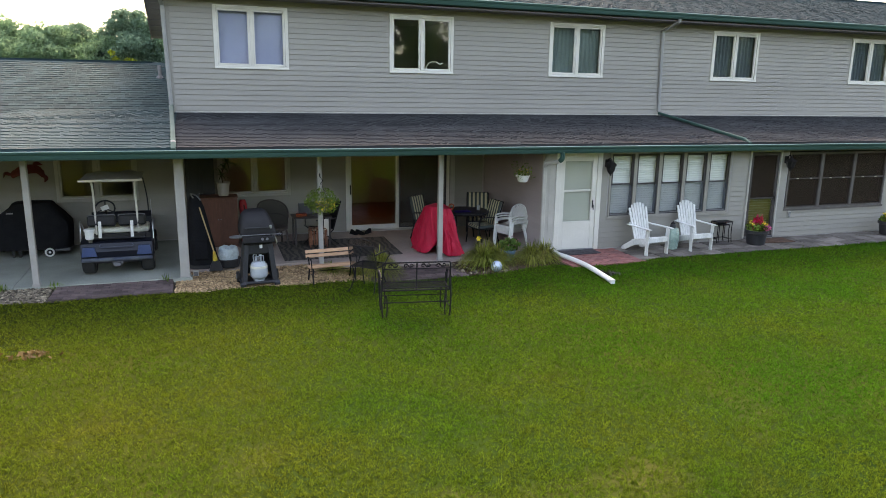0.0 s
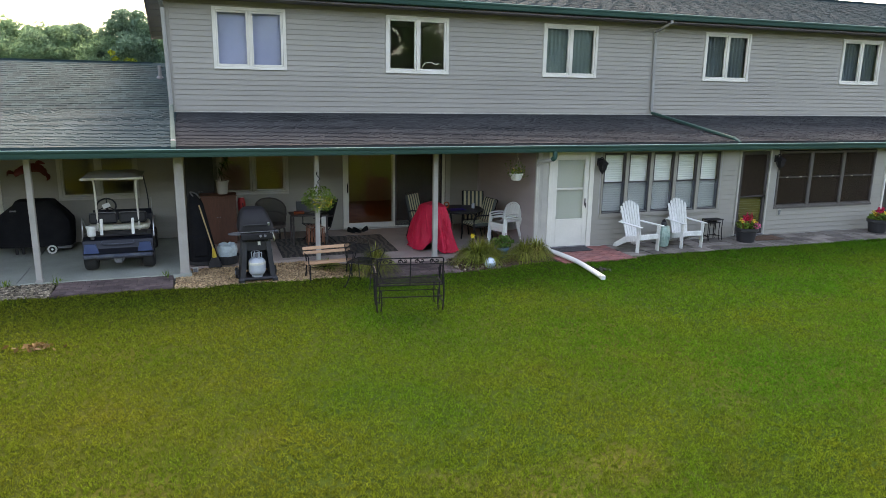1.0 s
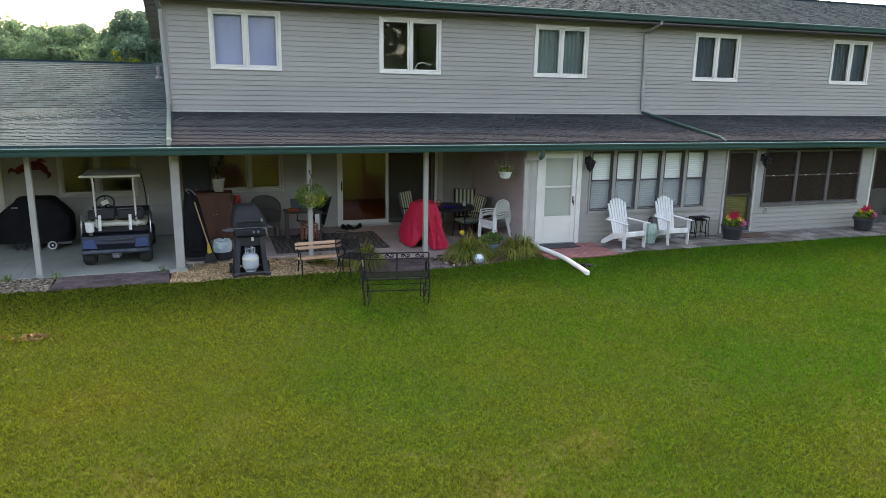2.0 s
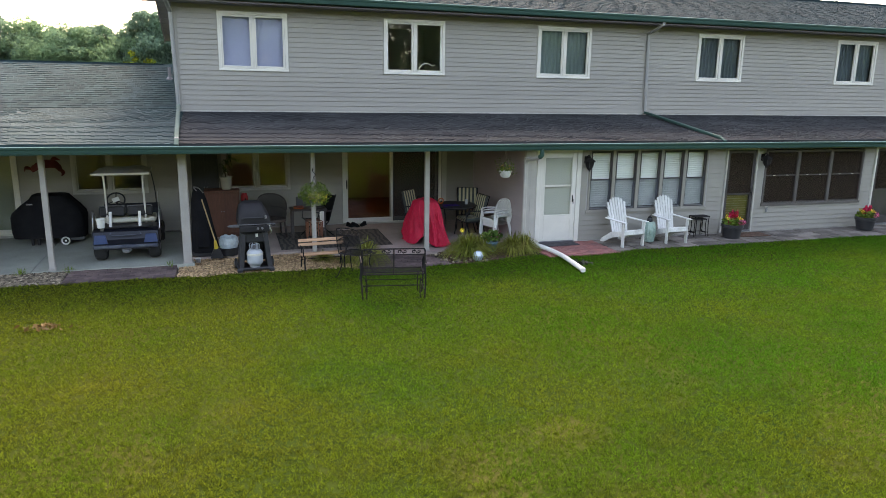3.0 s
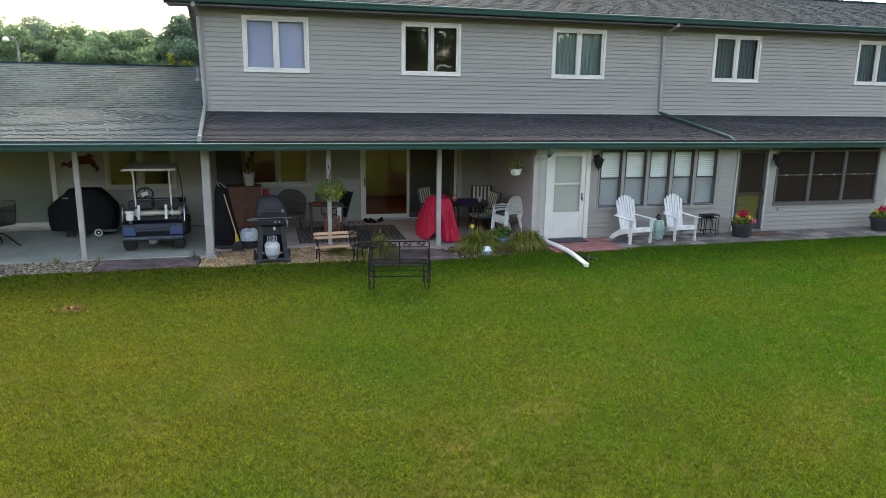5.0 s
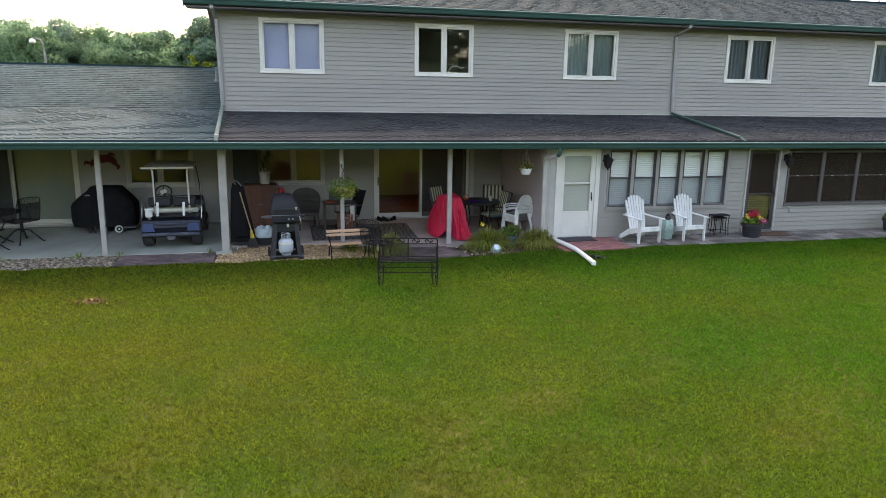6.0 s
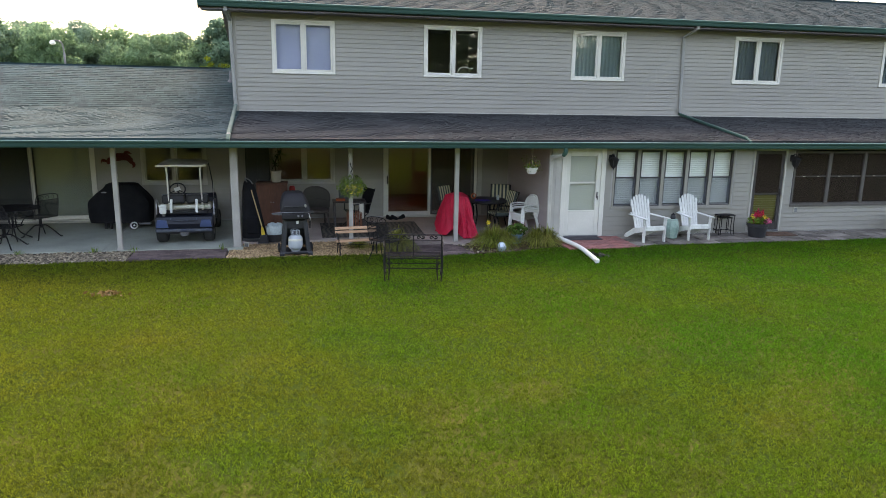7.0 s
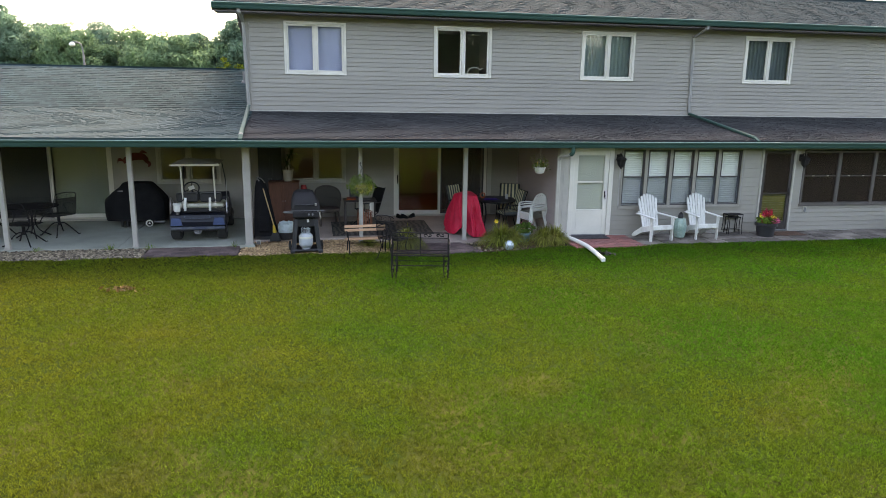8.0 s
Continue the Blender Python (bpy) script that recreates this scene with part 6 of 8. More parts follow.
def potted_palm():
    t = thing("potted_plant", pose(-3.93, -0.70, slab_z(-0.95) + 1.10), "white pot with a dark spiky indoor plant on the cabinet", "potted plant")
    part("pot", lathe(bmesh.new(), [(0.10, 0.0), (0.105, 0.01), (0.135, 0.26), (0.145, 0.27), (0.145, 0.30), (0.12, 0.30), (0.115, 0.27)], 22), TRIM, t, "off-white plastic pot", smooth=True)
    part("stem", tube(bmesh.new(), smooth_path([(0, 0, 0.25), (-0.02, 0, 0.45), (0.03, 0, 0.62)], 4), 0.014, 6), BARK, t)
    for c, s in (((0.03, 0, 0.60), 1), ((-0.02, 0.02, 0.44), 2), ((0.10, 0, 0.72), 3)):
        rng = np.random.default_rng(s)
        V, F = [], []
        for i in range(26):
            a, el = rng.uniform(0, 6.28), rng.uniform(-0.2, 1.2)
            d = np.array([math.cos(a) * math.cos(el), math.sin(a) * math.cos(el), math.sin(el)])
            sd = np.cross(d, [0, 0, 1.0])
            sd /= np.linalg.norm(sd) + 1e-6
            L = rng.uniform(0.22, 0.36)
            for k in range(5):
                u = k / 4
                p = np.array(c) + d * L * u - np.array([0, 0, 0.12 * u * u])
                ww = 0.016 * (1 - u) + 0.002
                V += [p - sd * ww, p + sd * ww]
            b = len(V) - 10
            F += [(b + 2 * k, b + 2 * k + 1, b + 2 * k + 3, b + 2 * k + 2) for k in range(4)]
        link_mesh("leaf_rosette", V, F, DARKLEAF, t)


potted_palm()


def golf_bag():
    t = thing("golf_bag", pose(-4.40, -2.45, slab_z(-2.6)) @ Matrix.Diagonal((1.28, 1.1, 1.2, 1)), "black golf bag under a dark rain hood, leaning by the post", "golf bag")
    bm = bmesh.new()
    rings = []
    for z, r, y, sx in ((0.0, 0.17, -0.06, 1.25), (0.05, 0.18, -0.06, 1.25), (0.45, 0.165, 0.0, 1.1), (0.80, 0.15, 0.06, 0.95), (0.98, 0.14, 0.09, 0.85), (1.12, 0.10, 0.10, 0.8), (1.18, 0.05, 0.10, 0.8)):
        rings.append([bm.verts.new((sx * r * math.cos(6.283 * k / 20) * (1 + 0.05 * math.sin(5 * k)) - 0.08 * z, y + r * math.sin(6.283 * k / 20), z)) for k in range(20)])
    for a, b in zip(rings, rings[1:]):
        for k in range(20):
            bm.faces.new((a[k], a[(k + 1) % 20], b[(k + 1) % 20], b[k]))
    bm.faces.new(rings[0][::-1])
    bm.faces.new(rings[-1])
    part("bag", bm, BLACKCLOTH, t, smooth=True)
    part("side_pocket", B(-0.15, 0.08, -0.26, -0.20, 0.15, 0.50, 0.03), BLACKCLOTH, t)
    part("handle_loop", tube(bmesh.new(), smooth_path([(-0.10, 0.02, 1.12), (-0.14, -0.02, 1.20), (-0.06, -0.06, 1.18), (0.0, -0.06, 1.10)], 4), 0.012, 6), GREYMETAL, t, "pale strap loop")
    part("base_cap", lathe(bmesh.new(), [(0.17, -0.0), (0.19, 0.01), (0.19, 0.06), (0.17, 0.07)], 20, (0, -0.06, 0.0), 1.25, 1.0), BLACKPLASTIC, t)


golf_bag()


def broom():
    t = thing("broom", pose(-4.19, -2.86, slab_z(-2.7)), "broom with a tan handle, leaning on the golf bag", "broom")
    part("handle", tube(bmesh.new(), [(-0.02, 0.0, 0.36), (-0.24, 0.12, 1.22)], 0.013, 8), TANWOOD, t)
    part("ferrule", tube(bmesh.new(), [(-0.005, 0.0, 0.20), (-0.025, 0.0, 0.38)], [0.05, 0.022], 8), YELLOW, t, "yellow plastic ferrule")
    bm = bmesh.new()
    rows = [[bm.verts.new(p) for p in ((-w, -0.03, z), (w, -0.03, z), (w, 0.03, z), (-w, 0.03, z))] for z, w in ((0.0, 0.13), (0.10, 0.10), (0.21, 0.05))]
    for a, b in zip(rows, rows[1:]):
        for k in range(4):
            bm.faces.new((a[k], a[(k + 1) % 4], b[(k + 1) % 4], b[k]))
    bm.faces.new(rows[0][::-1])
    bm.faces.new(rows[-1])
    part("bristles", bm, BLACKPLASTIC, t, "worn black bristles")


broom()


def waste_bin():
    t = thing("bin", pose(-3.95, -2.58, slab_z(-2.58)) @ Matrix.Scale(1.14, 4), "low black tub holding a pale crumpled plastic bag", "tub")
    part("tub", lathe(bmesh.new(), [(0.17, 0.0), (0.18, 0.01), (0.20, 0.13), (0.21, 0.14), (0.20, 0.15), (0.18, 0.14)], 20), BLACKPLASTIC, t)
    rng = random.Random(8)
    bm = bmesh.new()
    rings = []
    for z, r in ((0.06, 0.14), (0.14, 0.165), (0.22, 0.17), (0.30, 0.165), (0.345, 0.13), (0.32, 0.06)):
        rings.append([bm.verts.new((r * math.cos(6.283 * k / 18) * (1 + rng.uniform(-0.12, 0.1)), r * math.sin(6.283 * k / 18) * (1 + rng.uniform(-0.12, 0.1)), z + rng.uniform(-0.02, 0.02))) for k in range(18)])
    for a, b in zip(rings, rings[1:]):
        for k in range(18):
            bm.faces.new((a[k], a[(k + 1) % 18], b[(k + 1) % 18], b[k]))
    bm.faces.new(rings[-1])
    bm.faces.new(rings[0][::-1])
    part("plastic_bag", bm, PALEBLUE, t, "pale blue-grey crumpled plastic bag")


waste_bin()


def folded_camp_chair():
    t = thing("camp_chair_bag", pose(-3.52, -0.80, slab_z(-0.8)), "red bagged folding camp chair beside the cabinet", "folded chair")
    part("bag", tube(bmesh.new(), smooth_path([(0, 0, 0.0), (0.0, 0.02, 0.3), (-0.01, 0.05, 0.7), (-0.02, 0.07, 1.0)], 3), [0.085] * 9 + [0.06], 12), RED, t, "red nylon bag", smooth=True)
    part("shoulder_strap", tube(bmesh.new(), smooth_path([(0, -0.09, 0.2), (0.02, -0.12, 0.5), (0, -0.06, 0.9)], 4), 0.012, 6), BLACKCLOTH, t)


folded_camp_chair()


def wicker_chair(m):
    t = thing("wicker_chair", m, "dark woven wicker armchair with a rounded back", "chair")
    bm = bmesh.new()
    n = 18
    rows = []
    for k in range(7):
        u = k / 6
        r = []
        for i in range(n + 1):
            a = radians(-20 + 220 * i / n)
            top = 0.62 + 0.36 * max(0.0, math.sin(radians(180 * i / n))) ** 0.6
            r.append(bm.verts.new((0.31 * math.cos(a) * (1 + 0.06 * u), 0.27 * math.sin(a) * (1 + 0.10 * u) + 0.02, 0.38 + (top - 0.38) * u)))
        rows.append(r)
    for a, b in zip(rows, rows[1:]):
        for i in range(n):
            bm.faces.new((a[i], a[i + 1], b[i + 1], b[i]))
    rim = [v.co.copy() for v in rows[-1]]
    mid = [v.co.copy() for v in rows[3]]
    part("shell", bm, CHAIRMESH, t, smooth=True)
    part("back_rim", tube(tube(bmesh.new(), rim, 0.016, 6), mid, 0.009, 6), WICKER, t)
    part("seat", lathe(bmesh.new(), [(0.27, 0.36), (0.30, 0.38), (0.30, 0.43), (0.26, 0.45), (0.1, 0.455)], 24, (0, -0.03, 0), 1.0, 0.95), WICKER, t)
    for sx in (-1, 1):
        for y in (-0.22, 0.2):
            part("leg", tube(bmesh.new(), [(sx * 0.22, y, 0.37), (sx * 0.25, y * 1.15, 0.0)], 0.022, 8), WICKER, t)


wicker_chair(pose(-2.92, -1.05, slab_z(-1.05), 0, 0, 10))


def side_table():
    t = thing("patio_table", pose(-2.12, -1.25, slab_z(-1.25)), "dark patio side table with small things on it", "table")
    part("tabletop", B(-0.42, 0.42, -0.28, 0.28, 0.66, 0.69, 0.006), DARKBROWN, t)
    for x in (-0.37, 0.37):
        for y in (-0.23, 0.23):
            part("leg", B(x - 0.02, x + 0.02, y - 0.02, y + 0.02, 0.0, 0.66, 0.004), DARKBROWN, t)
    z = slab_z(-1.25) + 0.69
    o = thing("planter_box", pose(-2.34, -1.32, z), "small orange and red planter box on the side table", "box")
    part("tray", ring(bmesh.new(), -0.11, 0.11, 0.0, 0.05, 0.012, -0.05, 0.05), ORANGE, o)
    part("lid", B(-0.115, 0.115, -0.055, 0.055, 0.051, 0.066, 0.004), REDWOOD, o)
    s = thing("serving_tray", pose(-1.98, -1.36, z), "pale oval metal tray on the side table", "tray")
    part("dish", lathe(bmesh.new(), [(0.10, 0.0), (0.15, 0.012), (0.16, 0.02), (0.14, 0.018)], 20, (0, 0, 0), 1.1, 0.6), GREYMETAL, s)
    p = thing("screen_box", pose(-2.20, -1.10, z), "dark flat box standing on the side table", "box")
    part("panel", board(bmesh.new(), (0, 0.0, 0.0), (0, 0.06, 0.24), 0.34, 0.02, (1, 0, 0), 0.004), BLACKPLASTIC, p)


side_table()


def slat_stool():
    t = thing("slatted_stool", pose(-2.00, -1.40, slab_z(-1.40)) @ Matrix.Diagonal((0.75, 0.8, 0.95, 1)), "red-brown slatted wooden folding stool", "stool")
    for i in range(6):
        part("slat", B(-0.24 + 0.08 * i, -0.18 + 0.08 * i, -0.16, 0.16, 0.44, 0.46, 0.003), TABLEWOOD, t)
        part("front_slat", B(-0.235 + 0.08 * i, -0.185 + 0.08 * i, -0.17, -0.155, 0.08, 0.42, 0.003), TABLEWOOD, t)
    for s in (-1, 1):
        part("rail", B(s * 0.24 - 0.015, s * 0.24 + 0.015, -0.15, 0.15, 0.40, 0.438, 0.003), TABLEWOOD, t)
        for y in (-0.14, 0.14):
            part("leg", B(s * 0.24 - 0.015, s * 0.24 + 0.015, y - 0.012, y + 0.012, 0.0, 0.40, 0.003), TABLEWOOD, t)


slat_stool()


def sling_chair():
    t = thing("sling_chair", pose(-1.93, -1.20, slab_z(-1.20), 0, 0, -66), "black folding sling chair with a white towel over its arm", "chair")
    part("sling", board(board(bmesh.new(), (0, -0.2, 0.42), (0, 0.22, 0.36), 0.46, 0.012, (1, 0, 0), 0.003), (0, 0.22, 0.36), (0, 0.40, 0.97), 0.46, 0.012, (1, 0, 0), 0.003), BLACKCLOTH, t)
    for s in (-1, 1):
        part("side_frame", tube(bmesh.new(), [(s * 0.25, 0.41, 0.99), (s * 0.25, 0.2, 0.36), (s * 0.25, -0.28, 0.0)], 0.013, 6), BLACKIRON, t)
        part("leg", tube(bmesh.new(), [(s * 0.27, -0.22, 0.43), (s * 0.27, 0.34, 0.0)], 0.013, 6), BLACKIRON, t)
        part("armrest", B(s * 0.27 - 0.025, s * 0.27 + 0.025, -0.25, 0.28, 0.60, 0.625, 0.008), BLACKPLASTIC, t)
        part("arm_post", tube(bmesh.new(), [(s * 0.27, -0.2, 0.43), (s * 0.27, -0.2, 0.60)], 0.011, 6), BLACKIRON, t)
    tw = bmesh.new()
    board(tw, (0.305, 0.0, 0.25), (0.305, 0.0, 0.635), 0.16, 0.01, (0, 1, 0), 0.003)
    part("towel", tw, WHITE, t, "white towel hanging down")


sling_chair()


def rug():
    t = thing("outdoor_rug", pose(-1.60, -1.62, slab_z(-1.62) + 0.004, math.degrees(math.atan(0.025)), 0, 0), "dark outdoor rug with pale fern-like stripes", "rug")
    part("rug_body", B(-1.25, 1.25, -0.85, 0.85, 0.0, 0.008, 0.002), RUG, t)


rug()


def shoes():
    for i, (x, y, a) in enumerate(((-0.98, -0.35, 20), (-0.84, -0.38, 35), (-0.62, -0.30, -40))):
        t = thing("shoe", pose(x, y, slab_z(y), 0, 0, a), "dark worn shoe beside the sliding door", "shoe", "shoes by the door")
        bm = bmesh.new()
        rings = []
        for y0, w, h in ((-0.13, 0.03, 0.04), (-0.11, 0.045, 0.055), (-0.04, 0.048, 0.075), (0.04, 0.042, 0.10), (0.11, 0.04, 0.10), (0.13, 0.025, 0.08)):
            rings.append([bm.verts.new((w * math.cos(b), y0, 0.012 + h * max(0.0, math.sin(b)))) for b in [math.pi * k / 8 for k in range(9)]])
        for a1, b1 in zip(rings, rings[1:]):
            for k in range(8):
                bm.faces.new((a1[k], a1[k + 1], b1[k + 1], b1[k]))
        bm.faces.new(rings[0])
        bm.faces.new(rings[-1][::-1])
        part("upper", bm, BLACKCLOTH, t, smooth=True)
        part("sole", B(-0.045, 0.045, -0.135, 0.135, 0.0, 0.014, 0.006), RUBBER, t)


shoes()


# ---- hanging plants ----
def flower_basket():
    t = thing("hanging_basket", pose(-2.21, -3.36, 1.08), "hanging basket of trailing green leaves and yellow flowers on the post", "hanging plant")
    part("bowl", lathe(bmesh.new(), [(0.05, 0.02), (0.11, 0.05), (0.15, 0.14), (0.155, 0.155), (0.13, 0.15)], 20), GREYMETAL, t)
    for k in range(3):
        a = k * 2.094 + 0.4
        part("wire", tube(bmesh.new(), [(0.15 * math.cos(a), 0.15 * math.sin(a), 0.15), (0, 0.06, 0.56)], 0.004, 5), BLACKIRON, t)
    part("hook", tube(bmesh.new(), smooth_path([(0, 0.06, 0.55), (0.03, 0.05, 0.60), (-0.02, 0.08, 0.68), (0.0, 0.15, 0.72), (0, 0.19, 0.66)], 5), 0.008, 6), BLACKIRON, t, "black S-shaped hook")
    rng = np.random.default_rng(4)
    c = cloud(rng, 1250, (0, 0, 0.20), 0.34, (1, 1, 0.78))
    c = c[(c[:, 2] > 0.12) | (np.hypot(c[:, 0], c[:, 1]) > 0.13)]
    v, f = leaf_quads(c, 0.022, rng)
    np_mesh("foliage", v, f, 4, POTLEAF, t)["kind"] = "stuff"
    petals("yellow_flowers", cloud(rng, 210, (0.05, -0.08, 0.15), 0.23, (1, 0.9, 0.6)), 0.02, YELLOWPETAL, t, rng)
    petals("pale_flowers", cloud(rng, 60, (0, -0.02, 0.27), 0.26, (1, 1, 0.5)), 0.012, WHITE, t, rng)


flower_basket()


def hanging_planter():
    t = thing("hanging_planter", pose(2.06, -3.24, 1.53), "white ribbed hanging planter with green begonia, on chains", "hanging plant")
    part("bowl", lathe(bmesh.new(), [(0.07, 0.0), (0.10, 0.015), (0.125, 0.08), (0.135, 0.12), (0.15, 0.125), (0.15, 0.15), (0.125, 0.15), (0.12, 0.12)], 26), WHITEPLASTIC, t, smooth=True)
    for k in range(3):
        a = k * 2.094 + 0.2
        part("chain", tube(bmesh.new(), [(0.14 * math.cos(a), 0.14 * math.sin(a), 0.15), (0.0, 0.0, 0.60)], 0.004, 5), TRIM, t)
    part("ceiling_hook", tube(bmesh.new(), [(0, 0, 0.59), (0, 0, 0.733)], 0.006, 5), BLACKIRON, t)
    rng = np.random.default_rng(9)
    stems = [cloud(rng, 9, (0.17 * math.cos(a), 0.17 * math.sin(a), 0.24 + 0.13 * math.sin(3 * a)), 0.10, (1, 1, 0.9)) for a in [k * 0.42 for k in range(15)]]
    v, f = leaf_quads(np.concatenate([cloud(rng, 150, (0, 0, 0.19), 0.16, (1.1, 1.0, 0.5))] + stems), 0.021, rng)
    np_mesh("foliage", v, f, 4, POTLEAF, t)["kind"] = "stuff"
    petals("flowers", cloud(rng, 22, (0, 0, 0.24), 0.17, (1.2, 1, 0.4)), 0.014, YELLOWPETAL, t, rng)


hanging_planter()


# ---- red cloth cover beside the post ----
def red_cover():
    t = thing("covered_furniture", pose(0.42, -2.44, slab_z(-2.44), 0, 0, 20), "bright red cloth cover draped over patio furniture by the post", "furniture cover")
    n, m = 120, 26
    bm = bmesh.new()
    rings = []
    for j in range(m + 1):
        u = j / m
        r = []
        for k in range(n):
            a = 2 * math.pi * k / n
            c, s = math.cos(a), math.sin(a)
            q = (abs(c) ** 2.8 + abs(s) ** 2.8) ** (-1 / 2.8)
            rx, ry = 0.23 + 0.13 * u ** 0.7, 0.30 + 0.30 * u ** 0.85
            # two bulging ends, drawn in between them
            pull = math.exp(-((a - 3.80) / 0.34) ** 2)
            rx, ry = rx * (1 - 0.46 * u * pull), ry * (1 - 0.46 * u * pull)
            d = noise.noise(Vector((c * 1.6, s * 1.6, 1.2 * u)))
            e = noise.noise(Vector((c * 4.2 + 3, s * 4.2, 2.6 * u + 3)))
            g = noise.noise(Vector((c * 9.0, s * 9.0 + 5, 4.5 * u + 8)))
            crease = abs(noise.noise(Vector((c * 6.0 + 1.2 * u, s * 6.0, 1.1 * u + 1)))) - 0.2
            fold = 1 + (0.06 + 0.12 * u) * 1.8 * d + (0.07 + 0.08 * u) * e + 0.05 * g - 0.26 * crease * (0.35 + u)
            z = 1.0 * (1 - u) ** 0.94 + 0.012 + 0.03 * (1 - u) * math.sin(2 * a + 0.6)
            z += 0.22 * u ** 5 * pull + 0.035 * u ** 4 * max(0.0, e) + 0.035 * g * u * (1 - u)
            r.append(bm.verts.new((rx * c * q * fold, ry * s * q * fold, max(0.006, z))))
        rings.append(r)
    for a, b in zip(rings, rings[1:]):
        for k in range(n):
            bm.faces.new((a[k], a[(k + 1) % n], b[(k + 1) % n], b[k]))
    last = rings[0]
    for f in (0.85, 0.5):
        inner = [bm.verts.new((v.co.x * f, v.co.y * f, v.co.z + 0.016 * (1 - f) + 0.02 * noise.noise(Vector((v.co.x * 7 * f, v.co.y * 7 * f, 3))))) for v in rings[0]]
        for k in range(n):
            bm.faces.new((last[k], inner[k], inner[(k + 1) % n], last[(k + 1) % n]))
        last = inner
    bm.faces.new(last)
    part("cloth", bm, REDCLOTH, t, smooth=True)


red_cover()


# ---- dining set on the covered patio ----
def round_table():
    t = thing("round_table", pose(1.42, -1.55, slab_z(-1.55)), "round dark glass-topped patio table", "table")
    part("tabletop", lathe(bmesh.new(), [(0.55, 0.69), (0.57, 0.70), (0.57, 0.715), (0.55, 0.72)], 36), BLACKPLASTIC, t)
    part("rim", lathe(bmesh.new(), [(0.50, 0.655), (0.53, 0.66), (0.53, 0.688), (0.50, 0.689)], 36), BLACKIRON, t)
    for k in range(4):
        a = k * math.pi / 2 + 0.7
        part("leg", tube(bmesh.new(), smooth_path([(0.45 * math.cos(a), 0.45 * math.sin(a), 0.66), (0.38 * math.cos(a), 0.38 * math.sin(a), 0.35), (0.46 * math.cos(a), 0.46 * math.sin(a), 0.0)], 4), 0.018, 8), BLACKIRON, t)
    z = slab_z(-1.55) + 0.72
    c = thing("folded_cloth", pose(1.26, -1.78, z), "violet-blue crumpled cloth on the round table", "cloth")
    bm = bmesh.new()
    g = [[bm.verts.new((-0.2 + 0.4 * i / 8, -0.13 + 0.26 * j / 6, 0.012 + 0.03 * abs(math.sin(i * 1.7 + j)) * (1 if 0 < i < 8 and 0 < j < 6 else 0))) for j in range(7)] for i in range(9)]
    for i in range(8):
        for j in range(6):
            bm.faces.new((g[i][j], g[i + 1][j], g[i + 1][j + 1], g[i][j + 1]))
    bmesh.ops.solidify(bm, geom=bm.faces[:], thickness=0.01)
    part("folds", bm, PURPLE, c, smooth=True)
    o = thing("candle_ring", pose(1.12, -1.42, z), "small orange ring-shaped candle holder on the round table", "candle holder")
    part("ring", tube(bmesh.new(), [(x, y, zz + 0.075) for x, y, zz in arc((0, 0), 0.06, 0, 360, 16)], 0.014, 6, False), ORANGE, o)
    part("base", lathe(bmesh.new(), [(0.04, 0), (0.04, 0.012), (0.02, 0.02)], 12), ORANGE, o)
    j = thing("glass_jar", pose(1.72, -1.62, z), "small clear glass jar on the round table", "jar")
    part("jar", lathe(bmesh.new(), [(0.035, 0), (0.04, 0.01), (0.04, 0.09), (0.028, 0.11), (0.03, 0.12)], 14), TANKWHITE, j, smooth=True)


round_table()


def cushion_chair(m):
    """Front is local -y."""
    t = thing("patio_chair", m, "black metal patio chair with striped cream and dark green cushions", "chair", "chairs round the patio table")
    for s in (-1, 1):
        part("side_frame", tube(bmesh.new(), smooth_path([(s * 0.27, -0.28, 0.0), (s * 0.27, -0.24, 0.38), (s * 0.27, -0.22, 0.62), (s * 0.27, 0.1, 0.64), (s * 0.27, 0.26, 0.60)], 4), 0.015, 6), BLACKIRON, t)
        part("back_leg", tube(bmesh.new(), smooth_path([(s * 0.26, 0.30, 0.0), (s * 0.26, 0.22, 0.40), (s * 0.26, 0.38, 0.98)], 4), 0.015, 6), BLACKIRON, t)
    part("seat_frame", B(-0.26, 0.26, -0.25, 0.24, 0.36, 0.385, 0.008), BLACKIRON, t)
    part("back_frame", tube(bmesh.new(), [(-0.26, 0.38, 0.98), (0.26, 0.38, 0.98)], 0.015, 6), BLACKIRON, t)
    part("seat_cushion", B(-0.25, 0.25, -0.26, 0.21, 0.386, 0.46, 0.025), CUSHION, t, "striped seat cushion")
    part("back_cushion", board(bmesh.new(), (0, 0.20, 0.46), (0, 0.335, 0.99), 0.50, 0.07, (1, 0, 0), 0.02), CUSHION, t, "striped back cushion")
    part("tie_tuft", board(bmesh.new(), (0, 0.262, 0.66), (0, 0.305, 0.90), 0.045, 0.085, (1, 0, 0), 0.01), CUSHION, t)
    return t


cc = cushion_chair(pose(1.95, -1.05, slab_z(-1.05), 0, 0, -18))
copy_thing(cc, pose(0.62, -1.15, slab_z(-1.15), 0, 0, 40))
copy_thing(cc, pose(1.72, -1.92, slab_z(-1.92), 0, 0, -82))


